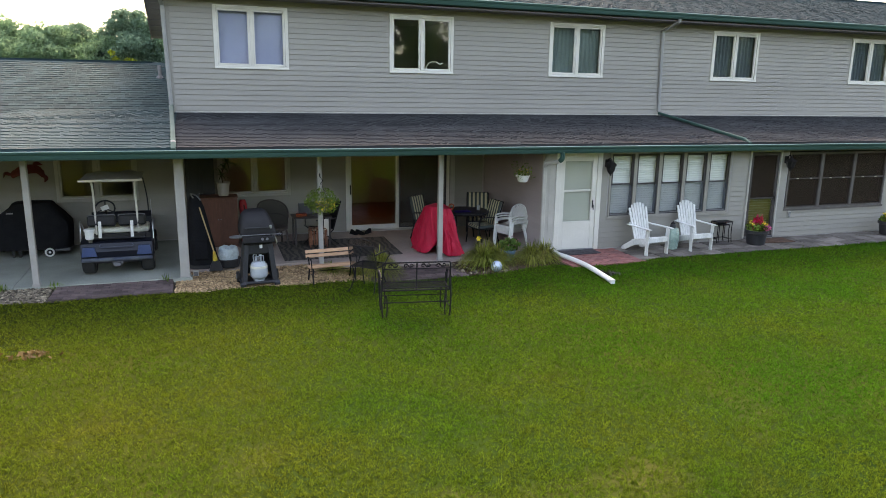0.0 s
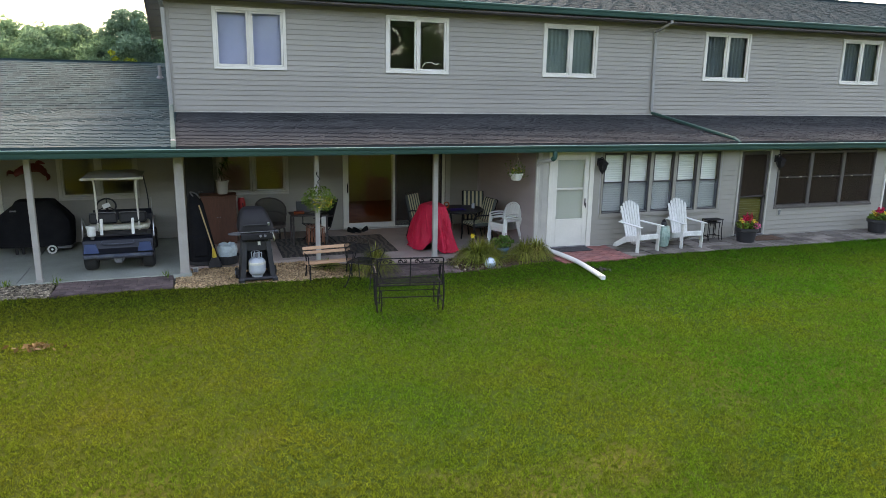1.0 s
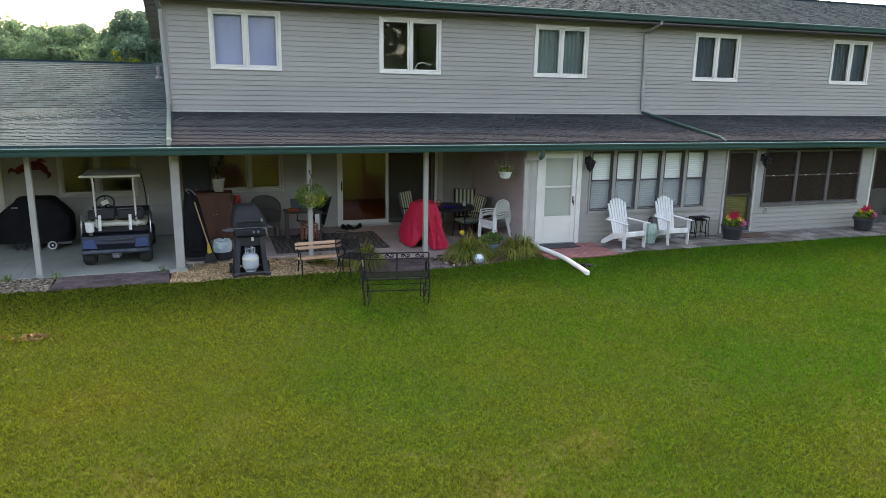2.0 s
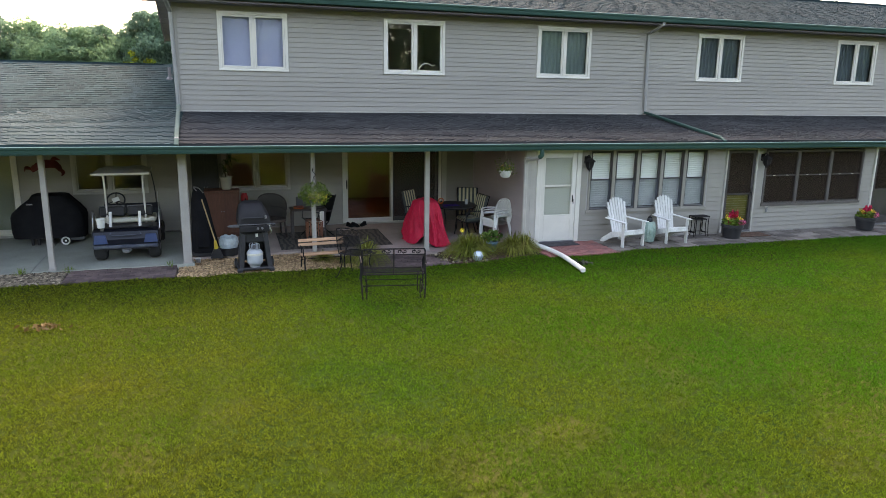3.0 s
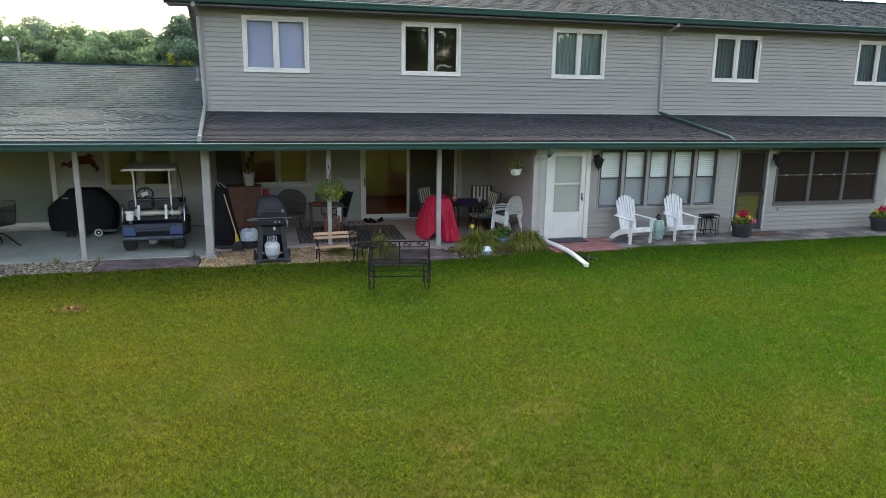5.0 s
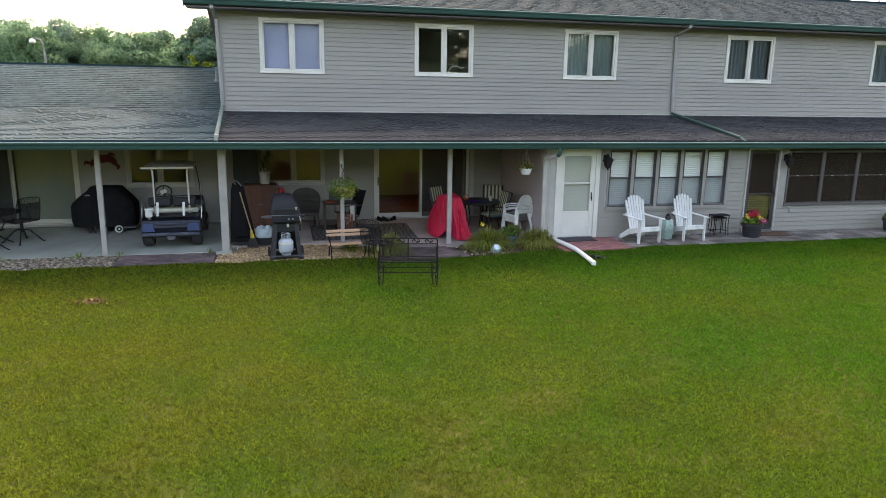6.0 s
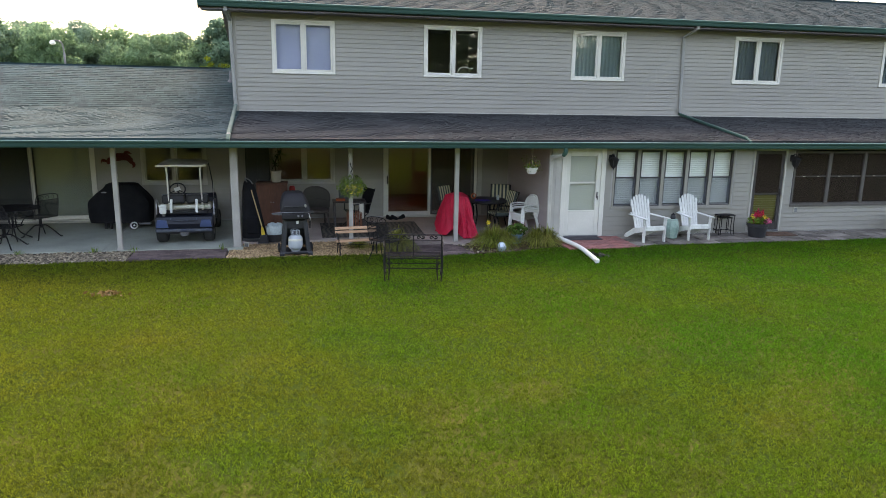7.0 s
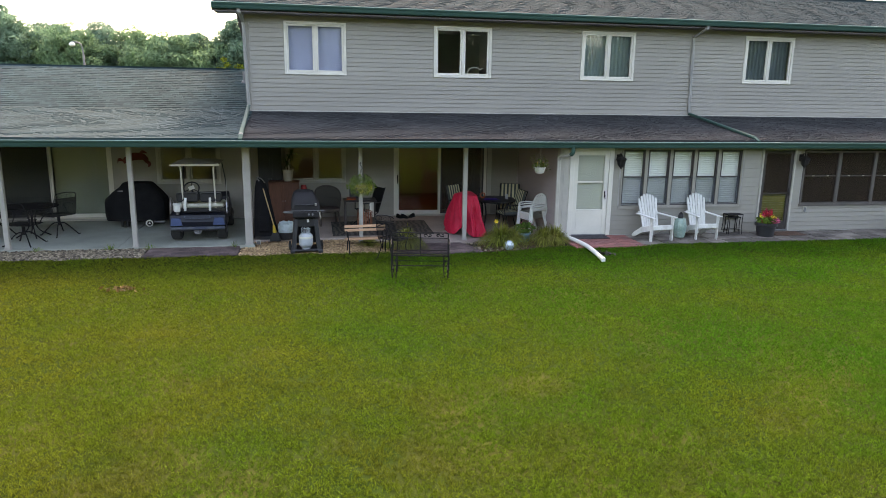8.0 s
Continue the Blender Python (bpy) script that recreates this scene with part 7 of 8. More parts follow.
# ---- stacked white plastic chairs ----
def plastic_chair(m):
    """Front is local -y."""
    t = thing("plastic_chair", m, "white moulded plastic armchair in a stack of four", "chair", "stacked plastic chairs")
    bm = bmesh.new()
    g = [[bm.verts.new((x, -0.24 + 0.44 * j / 6, 0.43 - 0.02 * math.sin(j * 0.6) + 0.012 * (x / 0.24) ** 2)) for j in range(7)] for x in (-0.24, -0.12, 0, 0.12, 0.24)]
    for i in range(4):
        for j in range(6):
            bm.faces.new((g[i][j], g[i + 1][j], g[i + 1][j + 1], g[i][j + 1]))
    bmesh.ops.solidify(bm, geom=bm.faces[:], thickness=0.018)
    part("seat", bm, WHITEPLASTIC, t, smooth=True)
    part("front_lip", B(-0.24, 0.24, -0.262, -0.238, 0.37, 0.43, 0.008), WHITEPLASTIC, t)
    rim = [(-0.25, 0.18, 0.42), (-0.255, 0.24, 0.62), (-0.23, 0.29, 0.76), (-0.14, 0.325, 0.85), (0, 0.335, 0.88), (0.14, 0.325, 0.85), (0.23, 0.29, 0.76), (0.255, 0.24, 0.62), (0.25, 0.18, 0.42)]
    part("back_rim", tube(bmesh.new(), smooth_path(rim, 4), 0.022, 8), WHITEPLASTIC, t, smooth=True)
    for x in (-0.18, -0.09, 0.0, 0.09, 0.18):
        top = 0.87 - 1.6 * x * x
        part("back_slat", board(bmesh.new(), (x, 0.19, 0.43), (x, 0.325 - 0.9 * x * x, top), 0.058, 0.01, (1, 0, 0), 0.003), WHITEPLASTIC, t)
    for s in (-1, 1):
        part("armrest", tube(bmesh.new(), smooth_path([(s * 0.25, 0.24, 0.63), (s * 0.29, 0.05, 0.65), (s * 0.29, -0.18, 0.64), (s * 0.28, -0.235, 0.61)], 4), 0.028, 8, flat=0.5), WHITEPLASTIC, t, smooth=True)
        part("front_leg", board(bmesh.new(), (s * 0.275, -0.27, 0.0), (s * 0.27, -0.22, 0.62), 0.05, 0.03, (0, 1, 0), 0.008), WHITEPLASTIC, t)
        part("back_leg", board(bmesh.new(), (s * 0.27, 0.32, 0.0), (s * 0.245, 0.19, 0.45), 0.05, 0.03, (0, 1, 0), 0.008), WHITEPLASTIC, t)
    return t


base = (2.18, -2.52)
CHAIR_SIZE = Matrix.Scale(0.96, 4)
pc = plastic_chair(pose(base[0], base[1], slab_z(base[1]), 0, 0, -72) @ CHAIR_SIZE)
for k in (1, 2, 3):
    copy_thing(pc, pose(base[0] - 0.018 * k, base[1] - 0.004 * k, slab_z(base[1]) + 0.055 * k, 0, 0, -72) @ CHAIR_SIZE)


# ---- begonia in a blue pot ----
def begonia():
    t = thing("potted_begonia", pose(1.66, -3.52, -0.085), "pale blue glazed pot with green leaves and pink flowers", "potted plant")
    part("pot", lathe(bmesh.new(), [(0.09, 0.0), (0.12, 0.05), (0.145, 0.18), (0.155, 0.19), (0.155, 0.23), (0.13, 0.23), (0.125, 0.2)], 22), BLUEPOT, t, smooth=True)
    rng = np.random.default_rng(14)
    v, f = leaf_quads(cloud(rng, 230, (0, 0, 0.34), 0.23, (1.1, 1, 0.6)), 0.045, rng)
    np_mesh("foliage", v, f, 4, BEGONIALEAF, t)["kind"] = "stuff"
    petals("flowers", cloud(rng, 40, (0.03, 0, 0.40), 0.2, (1.2, 1, 0.6)), 0.02, PINKPETAL, t, rng)


begonia()


# ---- porch front ----
def doormat(x0, x1, y0, y1, z, mt, label, rz=0.0):
    t = thing("doormat", pose((x0 + x1) / 2, (y0 + y1) / 2, z, 0, 0, rz), label, "doormat")
    w, d = (x1 - x0) / 2, (y1 - y0) / 2
    part("mat", B(-w, w, -d, d, 0.0, 0.014, 0.004), mt, t)


doormat(2.82, 3.70, -3.86, -3.47, 0.023, MAT_DARK, "dark rubber doormat before the white door")
doormat(8.10, 8.92, -3.98, -3.52, 0.023, MAT_BROWN, "brown coir doormat before the dark door", -4)


def lantern(x, label):
    t = thing("wall_lantern", pose(x, FRONT, 1.655) @ Matrix.Diagonal((1.12, 1.0, 0.86, 1)), label, "wall lantern", "wall lanterns")
    part("back_plate", B(-0.055, 0.055, -0.03, -0.012, 0.20, 0.40, 0.01), BLACKIRON, t)
    part("arm", tube(bmesh.new(), smooth_path([(0, -0.03, 0.34), (0, -0.08, 0.42), (0, -0.14, 0.42), (0, -0.16, 0.38)], 4), 0.012, 6), BLACKIRON, t)
    part("cage", lathe(bmesh.new(), [(0.02, 0.04), (0.06, 0.08), (0.075, 0.12), (0.10, 0.26), (0.105, 0.27)], 6, (0, -0.16, 0)), BLACKIRON, t)
    part("cap", lathe(bmesh.new(), [(0.135, 0.265), (0.13, 0.28), (0.08, 0.33), (0.03, 0.36), (0.015, 0.40)], 6, (0, -0.16, 0)), BLACKIRON, t)
    part("finial", lathe(bmesh.new(), [(0.008, 0.0), (0.02, 0.02), (0.012, 0.045)], 8, (0, -0.16, 0)), BLACKIRON, t)
    for k in range(6):
        a = k * math.pi / 3
        part("cage_bar", tube(bmesh.new(), [(0.077 * math.cos(a), -0.16 + 0.077 * math.sin(a), 0.12), (0.104 * math.cos(a), -0.16 + 0.104 * math.sin(a), 0.27)], 0.008, 5), BLACKPLASTIC, t)


lantern(3.99, "black metal coach lantern on the wall by the white door")
lantern(8.93, "black metal coach lantern on the wall by the dark door")


def outlet_box():
    t = thing("outlet_box", pose(9.20, FRONT - 0.016, 0.50), "grey covered outdoor socket box on the siding", "outlet")
    part("plate", B(-0.05, 0.05, -0.02, 0.0, 0.0, 0.16, 0.006), TRIM, t)
    part("flap", B(-0.035, 0.035, -0.032, -0.021, 0.02, 0.14, 0.005), GREYMETAL, t)


outlet_box()


def adirondack(m):
    """Front is local -y."""
    t = thing("adirondack_chair", m, "white painted wooden adirondack chair on the slate path", "chair", "adirondack chairs")
    for k in range(6):
        u = k / 5
        part("seat_slat", board(bmesh.new(), (-0.26, -0.30 + 0.50 * u, 0.375 - 0.12 * u), (0.26, -0.30 + 0.50 * u, 0.375 - 0.12 * u), 0.085, 0.018, (0, 1, -0.24), 0.004), WHITEWOOD, t)
    for k in range(7):
        x = -0.24 + 0.08 * k
        top = 1.02 - 1.9 * x * x
        foot = Vector((x * 0.86, 0.17, 0.27))
        tip = Vector((x * 1.04, 0.17 + 0.24 * (top - 0.27) / 0.71, top))
        bm = board(bmesh.new(), foot, tip, 0.066, 0.016, (1, 0, 0), 0.004)
        tube(bm, [tip + Vector((0, -0.008, -0.005)), tip + Vector((0, 0.008, -0.005))], 0.032, 12)
        part("back_slat", bm, WHITEWOOD, t)
    part("back_rail", board(bmesh.new(), (-0.30, 0.318, 0.60), (0.30, 0.318, 0.60), 0.06, 0.02, (0, 0.4, 0.9), 0.004), WHITEWOOD, t)
    part("upper_back_rail", board(bmesh.new(), (-0.26, 0.395, 0.80), (0.26, 0.395, 0.80), 0.05, 0.02, (0, 0.4, 0.9), 0.004), WHITEWOOD, t)
    part("front_apron", B(-0.28, 0.28, -0.355, -0.335, 0.28, 0.375, 0.004), WHITEWOOD, t)
    for s in (-1, 1):
        part("front_leg", B(s * 0.305 - 0.012, s * 0.305 + 0.012, -0.36, -0.26, 0.0, 0.555, 0.004), WHITEWOOD, t)
        part("armrest", board(bmesh.new(), (s * 0.33, -0.42, 0.57), (s * 0.29, 0.36, 0.58), 0.10, 0.02, (1, 0, 0), 0.006), WHITEWOOD, t)
        part("arm_bracket", board(bmesh.new(), (s * 0.33, -0.31, 0.42), (s * 0.34, -0.31, 0.555), 0.06, 0.018, (0, 1, 0), 0.003), WHITEWOOD, t)
        bm = bmesh.new()
        sec = [(-0.35, 0.27), (-0.35, 0.37), (-0.20, 0.345), (0.20, 0.25), (0.50, 0.08), (0.55, 0.0), (0.42, 0.0), (0.1, 0.16)]
        a = [bm.verts.new((s * 0.28 - 0.011, y, z)) for y, z in sec]
        b = [bm.verts.new((s * 0.28 + 0.011, y, z)) for y, z in sec]
        bm.faces.new(a)
        bm.faces.new(b[::-1])
        for i in range(len(sec)):
            bm.faces.new((a[i], a[(i + 1) % len(sec)], b[(i + 1) % len(sec)], b[i]))
        part("side_stringer", bm, WHITEWOOD, t)
    return t


ad = adirondack(pose(4.75, -3.99, 0.02, 0, 0, 8) @ Matrix.Diagonal((0.93, 0.95, 1, 1)))
copy_thing(ad, pose(6.01, -3.92, 0.02, 0, 0, -1) @ Matrix.Diagonal((0.93, 0.95, 1, 1)))


def garden_stool():
    t = thing("garden_stool", pose(5.49, -3.86, 0.02) @ Matrix.Diagonal((0.9, 0.9, 1, 1)), "pale green glazed ceramic garden stool", "stool")
    part("body", lathe(bmesh.new(), [(0.12, 0.0), (0.14, 0.015), (0.155, 0.10), (0.175, 0.24), (0.16, 0.38), (0.14, 0.45), (0.13, 0.465), (0.10, 0.47)], 8), CELADON, t, smooth=False)
    part("top_ring", lathe(bmesh.new(), [(0.135, 0.44), (0.145, 0.45), (0.14, 0.468), (0.12, 0.472)], 8), CELADON, t)
    for k in range(8):
        a = k * math.pi / 4 + math.pi / 8
        part("raised_panel", tube(bmesh.new(), [(0.165 * math.cos(a), 0.165 * math.sin(a), 0.17), (0.166 * math.cos(a), 0.166 * math.sin(a), 0.31)], 0.022, 6, flat=0.4), CELADON, t)
    j = thing("dark_jar", pose(5.49, -3.86, 0.02 + 0.472), "small dark lidded jar on the garden stool", "jar")
    part("jar", lathe(bmesh.new(), [(0.055, 0.0), (0.065, 0.02), (0.06, 0.08), (0.045, 0.10)], 14), BLACKPLASTIC, j, smooth=True)
    part("lid", lathe(bmesh.new(), [(0.05, 0.10), (0.05, 0.115), (0.02, 0.13), (0.012, 0.15)], 12), BLACKIRON, j)


garden_stool()


def nest_table(x, w, d, h, label):
    t = thing("nesting_table", pose(x, -3.52, 0.02), label, "side table", "nest of tables")
    part("tabletop", B(-w / 2, w / 2, -d / 2, d / 2, h - 0.02, h, 0.005), BLACKIRON, t)
    for sx in (-1, 1):
        for sy in (-1, 1):
            part("leg", tube(bmesh.new(), smooth_path([(sx * (w / 2 - 0.015), sy * (d / 2 - 0.015), h - 0.02), (sx * (w / 2 - 0.02), sy * (d / 2 - 0.02), h * 0.5), (sx * (w / 2 - 0.005), sy * (d / 2 - 0.005), 0.0)], 3), 0.010, 6), BLACKIRON, t)
        part("side_rail", tube(bmesh.new(), [(sx * (w / 2 - 0.018), -d / 2 + 0.02, 0.09), (sx * (w / 2 - 0.018), d / 2 - 0.02, 0.09)], 0.007, 5), BLACKIRON, t)
    part("back_rail", tube(bmesh.new(), [(-w / 2 + 0.02, d / 2 - 0.018, 0.09), (w / 2 - 0.02, d / 2 - 0.018, 0.09)], 0.007, 5), BLACKIRON, t)


nest_table(7.12, 0.43, 0.26, 0.50, "tall black metal nesting side table by the wall")
nest_table(7.12, 0.31, 0.22, 0.43, "smaller black metal table nested under the tall one")


def flower_tub(x, y, seed, label, tall):
    t = thing("flower_tub", pose(x, y, 0.02) @ Matrix.Scale(1.18, 4), label, "flower pot", "flower tubs")
    part("tub", lathe(bmesh.new(), [(0.15, 0.0), (0.165, 0.01), (0.20, 0.22), (0.225, 0.23), (0.225, 0.29), (0.20, 0.29), (0.19, 0.25)], 26), BLACKPLASTIC, t, "black ribbed plastic tub", smooth=True)
    part("soil", lathe(bmesh.new(), [(0.188, 0.24), (0.1, 0.255), (0.02, 0.26)], 16), BEDDING, t)
    rng = np.random.default_rng(seed)
    v, f = leaf_quads(cloud(rng, 260, (0, 0, 0.34), 0.2, (1.1, 1, 0.45)), 0.035, rng)
    np_mesh("foliage", v, f, 4, POTLEAF, t)["kind"] = "stuff"
    plume = np.concatenate([cloud(rng, 90, (-0.09 + 0.06 * k, 0, 0.41 + 0.045 * (k % 2)), 0.065, (0.5, 0.5, tall)) for k in range(4)])
    petals("red_flowers", plume, 0.020, REDPETAL, t, rng)
    yel = np.concatenate([cloud(rng, 22, c, 0.04) for c in ((-0.17, -0.05, 0.42), (0.13, -0.08, 0.40), (0.04, -0.12, 0.44), (-0.12, 0.05, 0.45))])
    petals("yellow_flowers", yel, 0.017, YELLOWPETAL, t, rng)
    petals("magenta_flowers", np.concatenate([cloud(rng, 50, c, 0.06) for c in ((0.16, -0.12, 0.33), (0.22, -0.05, 0.34), (0.08, -0.16, 0.35))]), 0.022, PINKPETAL, t, rng)


flower_tub(7.76, -3.95, 5, "black tub of red celosia and yellow flowers by the dark door", 2.3)
flower_tub(12.05, -3.86, 6, "black tub of red and yellow flowers on the slate path", 1.6)


# ---- roof details, lamps, small fixtures ----
def vent_pipe():
    t = thing("vent_pipe", pose(-5.2, 2.32, 3.57), "grey plumbing vent pipe on the low roof", "vent pipe")
    part("flashing", lathe(bmesh.new(), [(0.10, 0.0), (0.095, 0.03), (0.05, 0.09)], 14), GREYMETAL, t)
    part("pipe", tube(bmesh.new(), [(0, 0, 0.0), (0, 0, 0.34)], 0.04, 12), GREYMETAL, t)


vent_pipe()


def roof_vent(x, h):
    t = thing("roof_vent", pose(x, RIDGE_Y, RIDGE_Z + 0.01), "thin dark vent pipe on the main ridge", "vent pipe")
    part("pipe", tube(bmesh.new(), [(0, 0, 0), (0, 0, h)], 0.035, 10), GREYMETAL, t)


roof_vent(16.2, 0.12)
roof_vent(17.55, 0.26)


def room_lamp():
    t = thing("ceiling_lamp", pose(-0.45, 1.7, 2.575), "warm glowing ceiling lamp in the room behind the sliding door", "lamp")
    part("rose", lathe(bmesh.new(), [(0.06, -0.03), (0.07, -0.02), (0.07, 0.0)], 14), STEEL, t)
    part("rod", tube(bmesh.new(), [(0, 0, -0.03), (0, 0, -0.62)], 0.008, 6), STEEL, t)
    part("shade", lathe(bmesh.new(), [(0.05, -0.80), (0.15, -0.76), (0.17, -0.68), (0.12, -0.62), (0.03, -0.60)], 18), LAMPGLOW, t, "glowing amber glass shade", smooth=True)


room_lamp()


def wire_hoop():
    t = thing("wire_chair_back", pose(1.18, 0.24, 3.80), "white curved metal chair back behind the window glass", "chair back")
    part("hoop", tube(bmesh.new(), smooth_path([(-0.2, 0, 0.0), (-0.19, 0, 0.14), (-0.10, 0, 0.27), (0.06, 0, 0.29), (0.16, 0, 0.24), (0.24, 0, 0.27)], 5), 0.012, 6), WHITE, t)
    part("leg", tube(bmesh.new(), [(-0.2, 0, 0.0), (-0.2, 0.0, -1.1)], 0.012, 6), WHITE, t)


wire_hoop()


def post_box():
    t = thing("outlet_box", pose(-4.56, -3.0, slab_z(-2.74) - 0.06), "small pale socket box on the slab edge by the wide post", "outlet")
    part("box", B(-0.05, 0.05, -0.03, 0.03, 0.0, 0.12, 0.008), TRIM, t)
    part("flap", B(-0.035, 0.035, -0.038, -0.031, 0.02, 0.10, 0.004), GREYMETAL, t)


post_box()


# ---- siding, paving, stones, lawn, trees ----
siding(w_up, 'x', HOUSE_L + 0.08, HOUSE_R, 2.875, 5.21, 0.0, -1, up_open, SIDING)
siding(w_low, 'x', -13.5, SIDE_X - 0.04, 0.02, 2.2, 0.0, -1, low_open + [(1.58, 1.70, 0, 2.3)], SIDING)
fr_clad = [(2.75, 3.86, -1, 2.19), (7.82, 8.80, -1, 2.16), (12.58, 13.56, -1, 2.16), (4.03, 7.35, 0.74, 2.13), (9.0, 12.23, 0.73, 2.12)]
flat("trim_porch_corner", 2.605, 2.745, FRONT - 0.02, FRONT - 0.003, 0.03, 2.2, TRIM, "smooth pale board between the corner and the porch door", "trim")
siding(w_fr, 'x', 2.76, HOUSE_R, 0.03, 2.2, FRONT, -1, fr_clad, SIDING)
siding(w_side, 'y', FRONT + 0.08, -0.04, 0.02, 2.2, SIDE_X, -1, [], SIDEWALL)


def bed(name, x0, x1, y0, y1, z, material, label):
    return flat(name, x0, x1, y0, y1, -0.27, z, material, label, "bed")


def paver(parent, x0, x1, y0, y1, z, material, rng, th=0.05, name="paver"):
    """One stone with chamfered top edges, a little uneven."""
    c = 0.006
    h = z + rng.uniform(-0.004, 0.004)
    t1, t2 = rng.uniform(-0.003, 0.003), rng.uniform(-0.003, 0.003)
    v = [(x0, y0, h - th), (x1, y0, h - th), (x1, y1, h - th), (x0, y1, h - th), (x0, y0, h - c), (x1, y0, h - c), (x1, y1, h - c), (x0, y1, h - c),
         (x0 + c, y0 + c, h + t1), (x1 - c, y0 + c, h + t2), (x1 - c, y1 - c, h - t1), (x0 + c, y1 - c, h - t2)]
    f = [(0, 1, 5, 4), (1, 2, 6, 5), (2, 3, 7, 6), (3, 0, 4, 7), (4, 5, 9, 8), (5, 6, 10, 9), (6, 7, 11, 10), (7, 4, 8, 11), (8, 9, 10, 11)]
    return link_mesh(name, v, f, material, parent)


prng = random.Random(5)
path_bed = bed("pavement_bed", 4.25, HOUSE_R, -4.56, FRONT - 0.002, -0.022, BEDDING, "dark joints of the slate path along the porches")
for y0, y1 in ((-4.54, -4.16), (-4.15, -3.79), (-3.78, FRONT - 0.004)):
    x = 4.27 - prng.uniform(0, 0.1)
    while x < HOUSE_R - 0.7:
        w = prng.choice((0.36, 0.46, 0.58, 0.72))
        paver(path_bed, x + 0.014, x + w - 0.014, y0 + 0.014, y1 - 0.014, 0.018, SLATE, prng)
        x += w
brick_bed = bed("pavement_brick_bed", 2.52, 4.26, -4.74, FRONT - 0.002, -0.012, BEDDING, "joints of the red brick landing")
row = 0
y = -4.73
while y < FRONT - 0.1:
    x = 2.53 - (0.1 if row % 2 else 0.0)
    while x < 4.22:
        a, b = max(2.53, x), min(4.25, x + 0.2)
        if b - a > 0.05:
            paver(brick_bed, a + 0.004, b - 0.004, y + 0.003, y + 0.097, 0.018, BRICK_RED, prng, name="brick")
        x += 0.2
    y += 0.1
    row += 1
walk_bed = bed("pavement_dark_bed", -6.9, -4.93, -4.02, -3.195, -0.125, BEDDING, "joints of the dark brick strip before the wing patio")
row, y = 0, -4.0
while y < -3.28:
    x = -6.88 - (0.11 if row % 2 else 0.0)
    while x < -4.96:
        a, b = max(-6.88, x), min(-4.94, x + 0.22)
        if b - a > 0.05:
            paver(walk_bed, a + 0.004, b - 0.004, y + 0.004, y + 0.112, -0.098, BRICK_DARK, prng, name="brick")
        x += 0.22
    y += 0.116
    row += 1
mid_bed = bed("pavement_middle_bed", -1.5, 0.55, -4.44, -3.325, -0.13, BEDDING, "joints of the purple-brown brick apron")
row, y = 0, -4.42
while y < -3.4:
    x = -1.48 - (0.11 if row % 2 else 0.0)
    right = 0.50 - 0.35 * sstep(-4.2, -3.4, y)
    while x < right - 0.04:
        a, b = max(-1.48, x), min(right, x + 0.22)
        if b - a > 0.05:
            paver(mid_bed, a + 0.004, b - 0.004, y + 0.004, y + 0.104, -0.098, BRICK_DARK, prng, name="brick")
        x += 0.22
    y += 0.108
    row += 1


def stones(name, area, count, size, z, material, label, category, seed, keep=None):
    rng = np.random.default_rng(seed)
    g = (1 + 5 ** 0.5) / 2
    ico = np.array([(-1, g, 0), (1, g, 0), (-1, -g, 0), (1, -g, 0), (0, -1, g), (0, 1, g), (0, -1, -g), (0, 1, -g), (g, 0, -1), (g, 0, 1), (-g, 0, -1), (-g, 0, 1)]) / math.sqrt(1 + g * g)
    fc = np.array([(0, 11, 5), (0, 5, 1), (0, 1, 7), (0, 7, 10), (0, 10, 11), (1, 5, 9), (5, 11, 4), (11, 10, 2), (10, 7, 6), (7, 1, 8), (3, 9, 4), (3, 4, 2), (3, 2, 6), (3, 6, 8), (3, 8, 9), (4, 9, 5), (2, 4, 11), (6, 2, 10), (8, 6, 7), (9, 8, 1)])
    x0, x1, y0, y1 = area
    c = np.stack([rng.uniform(x0, x1, count), rng.uniform(y0, y1, count)], 1)
    if keep:
        c = c[[keep(*p) for p in c]]
    n = len(c)
    s = rng.uniform(size[0], size[1], n)
    sc = np.stack([s * rng.uniform(0.8, 1.3, n), s * rng.uniform(0.7, 1.1, n), s * rng.uniform(0.5, 0.8, n)], 1)
    v = ico[None] * (1 + rng.uniform(-0.16, 0.16, (n, 12, 1))) * sc[:, None, :]
    a = rng.uniform(0, 6.28, n)
    ca, sa = np.cos(a)[:, None], np.sin(a)[:, None]
    vx, vy = v[..., 0] * ca - v[..., 1] * sa, v[..., 0] * sa + v[..., 1] * ca
    v = np.stack([vx + c[:, :1], vy + c[:, 1:], v[..., 2] + z + (s * rng.uniform(0.1, 0.6, n))[:, None]], 2)
    f = fc[None] + (np.arange(n) * 12)[:, None, None]
    ob = np_mesh(name, v.reshape(-1, 3), f.reshape(-1, 3), 3, material)
    ob.data.polygons.foreach_set("use_smooth", [True] * len(ob.data.polygons))
    return tagged(ob, label, category, kind="stuff")


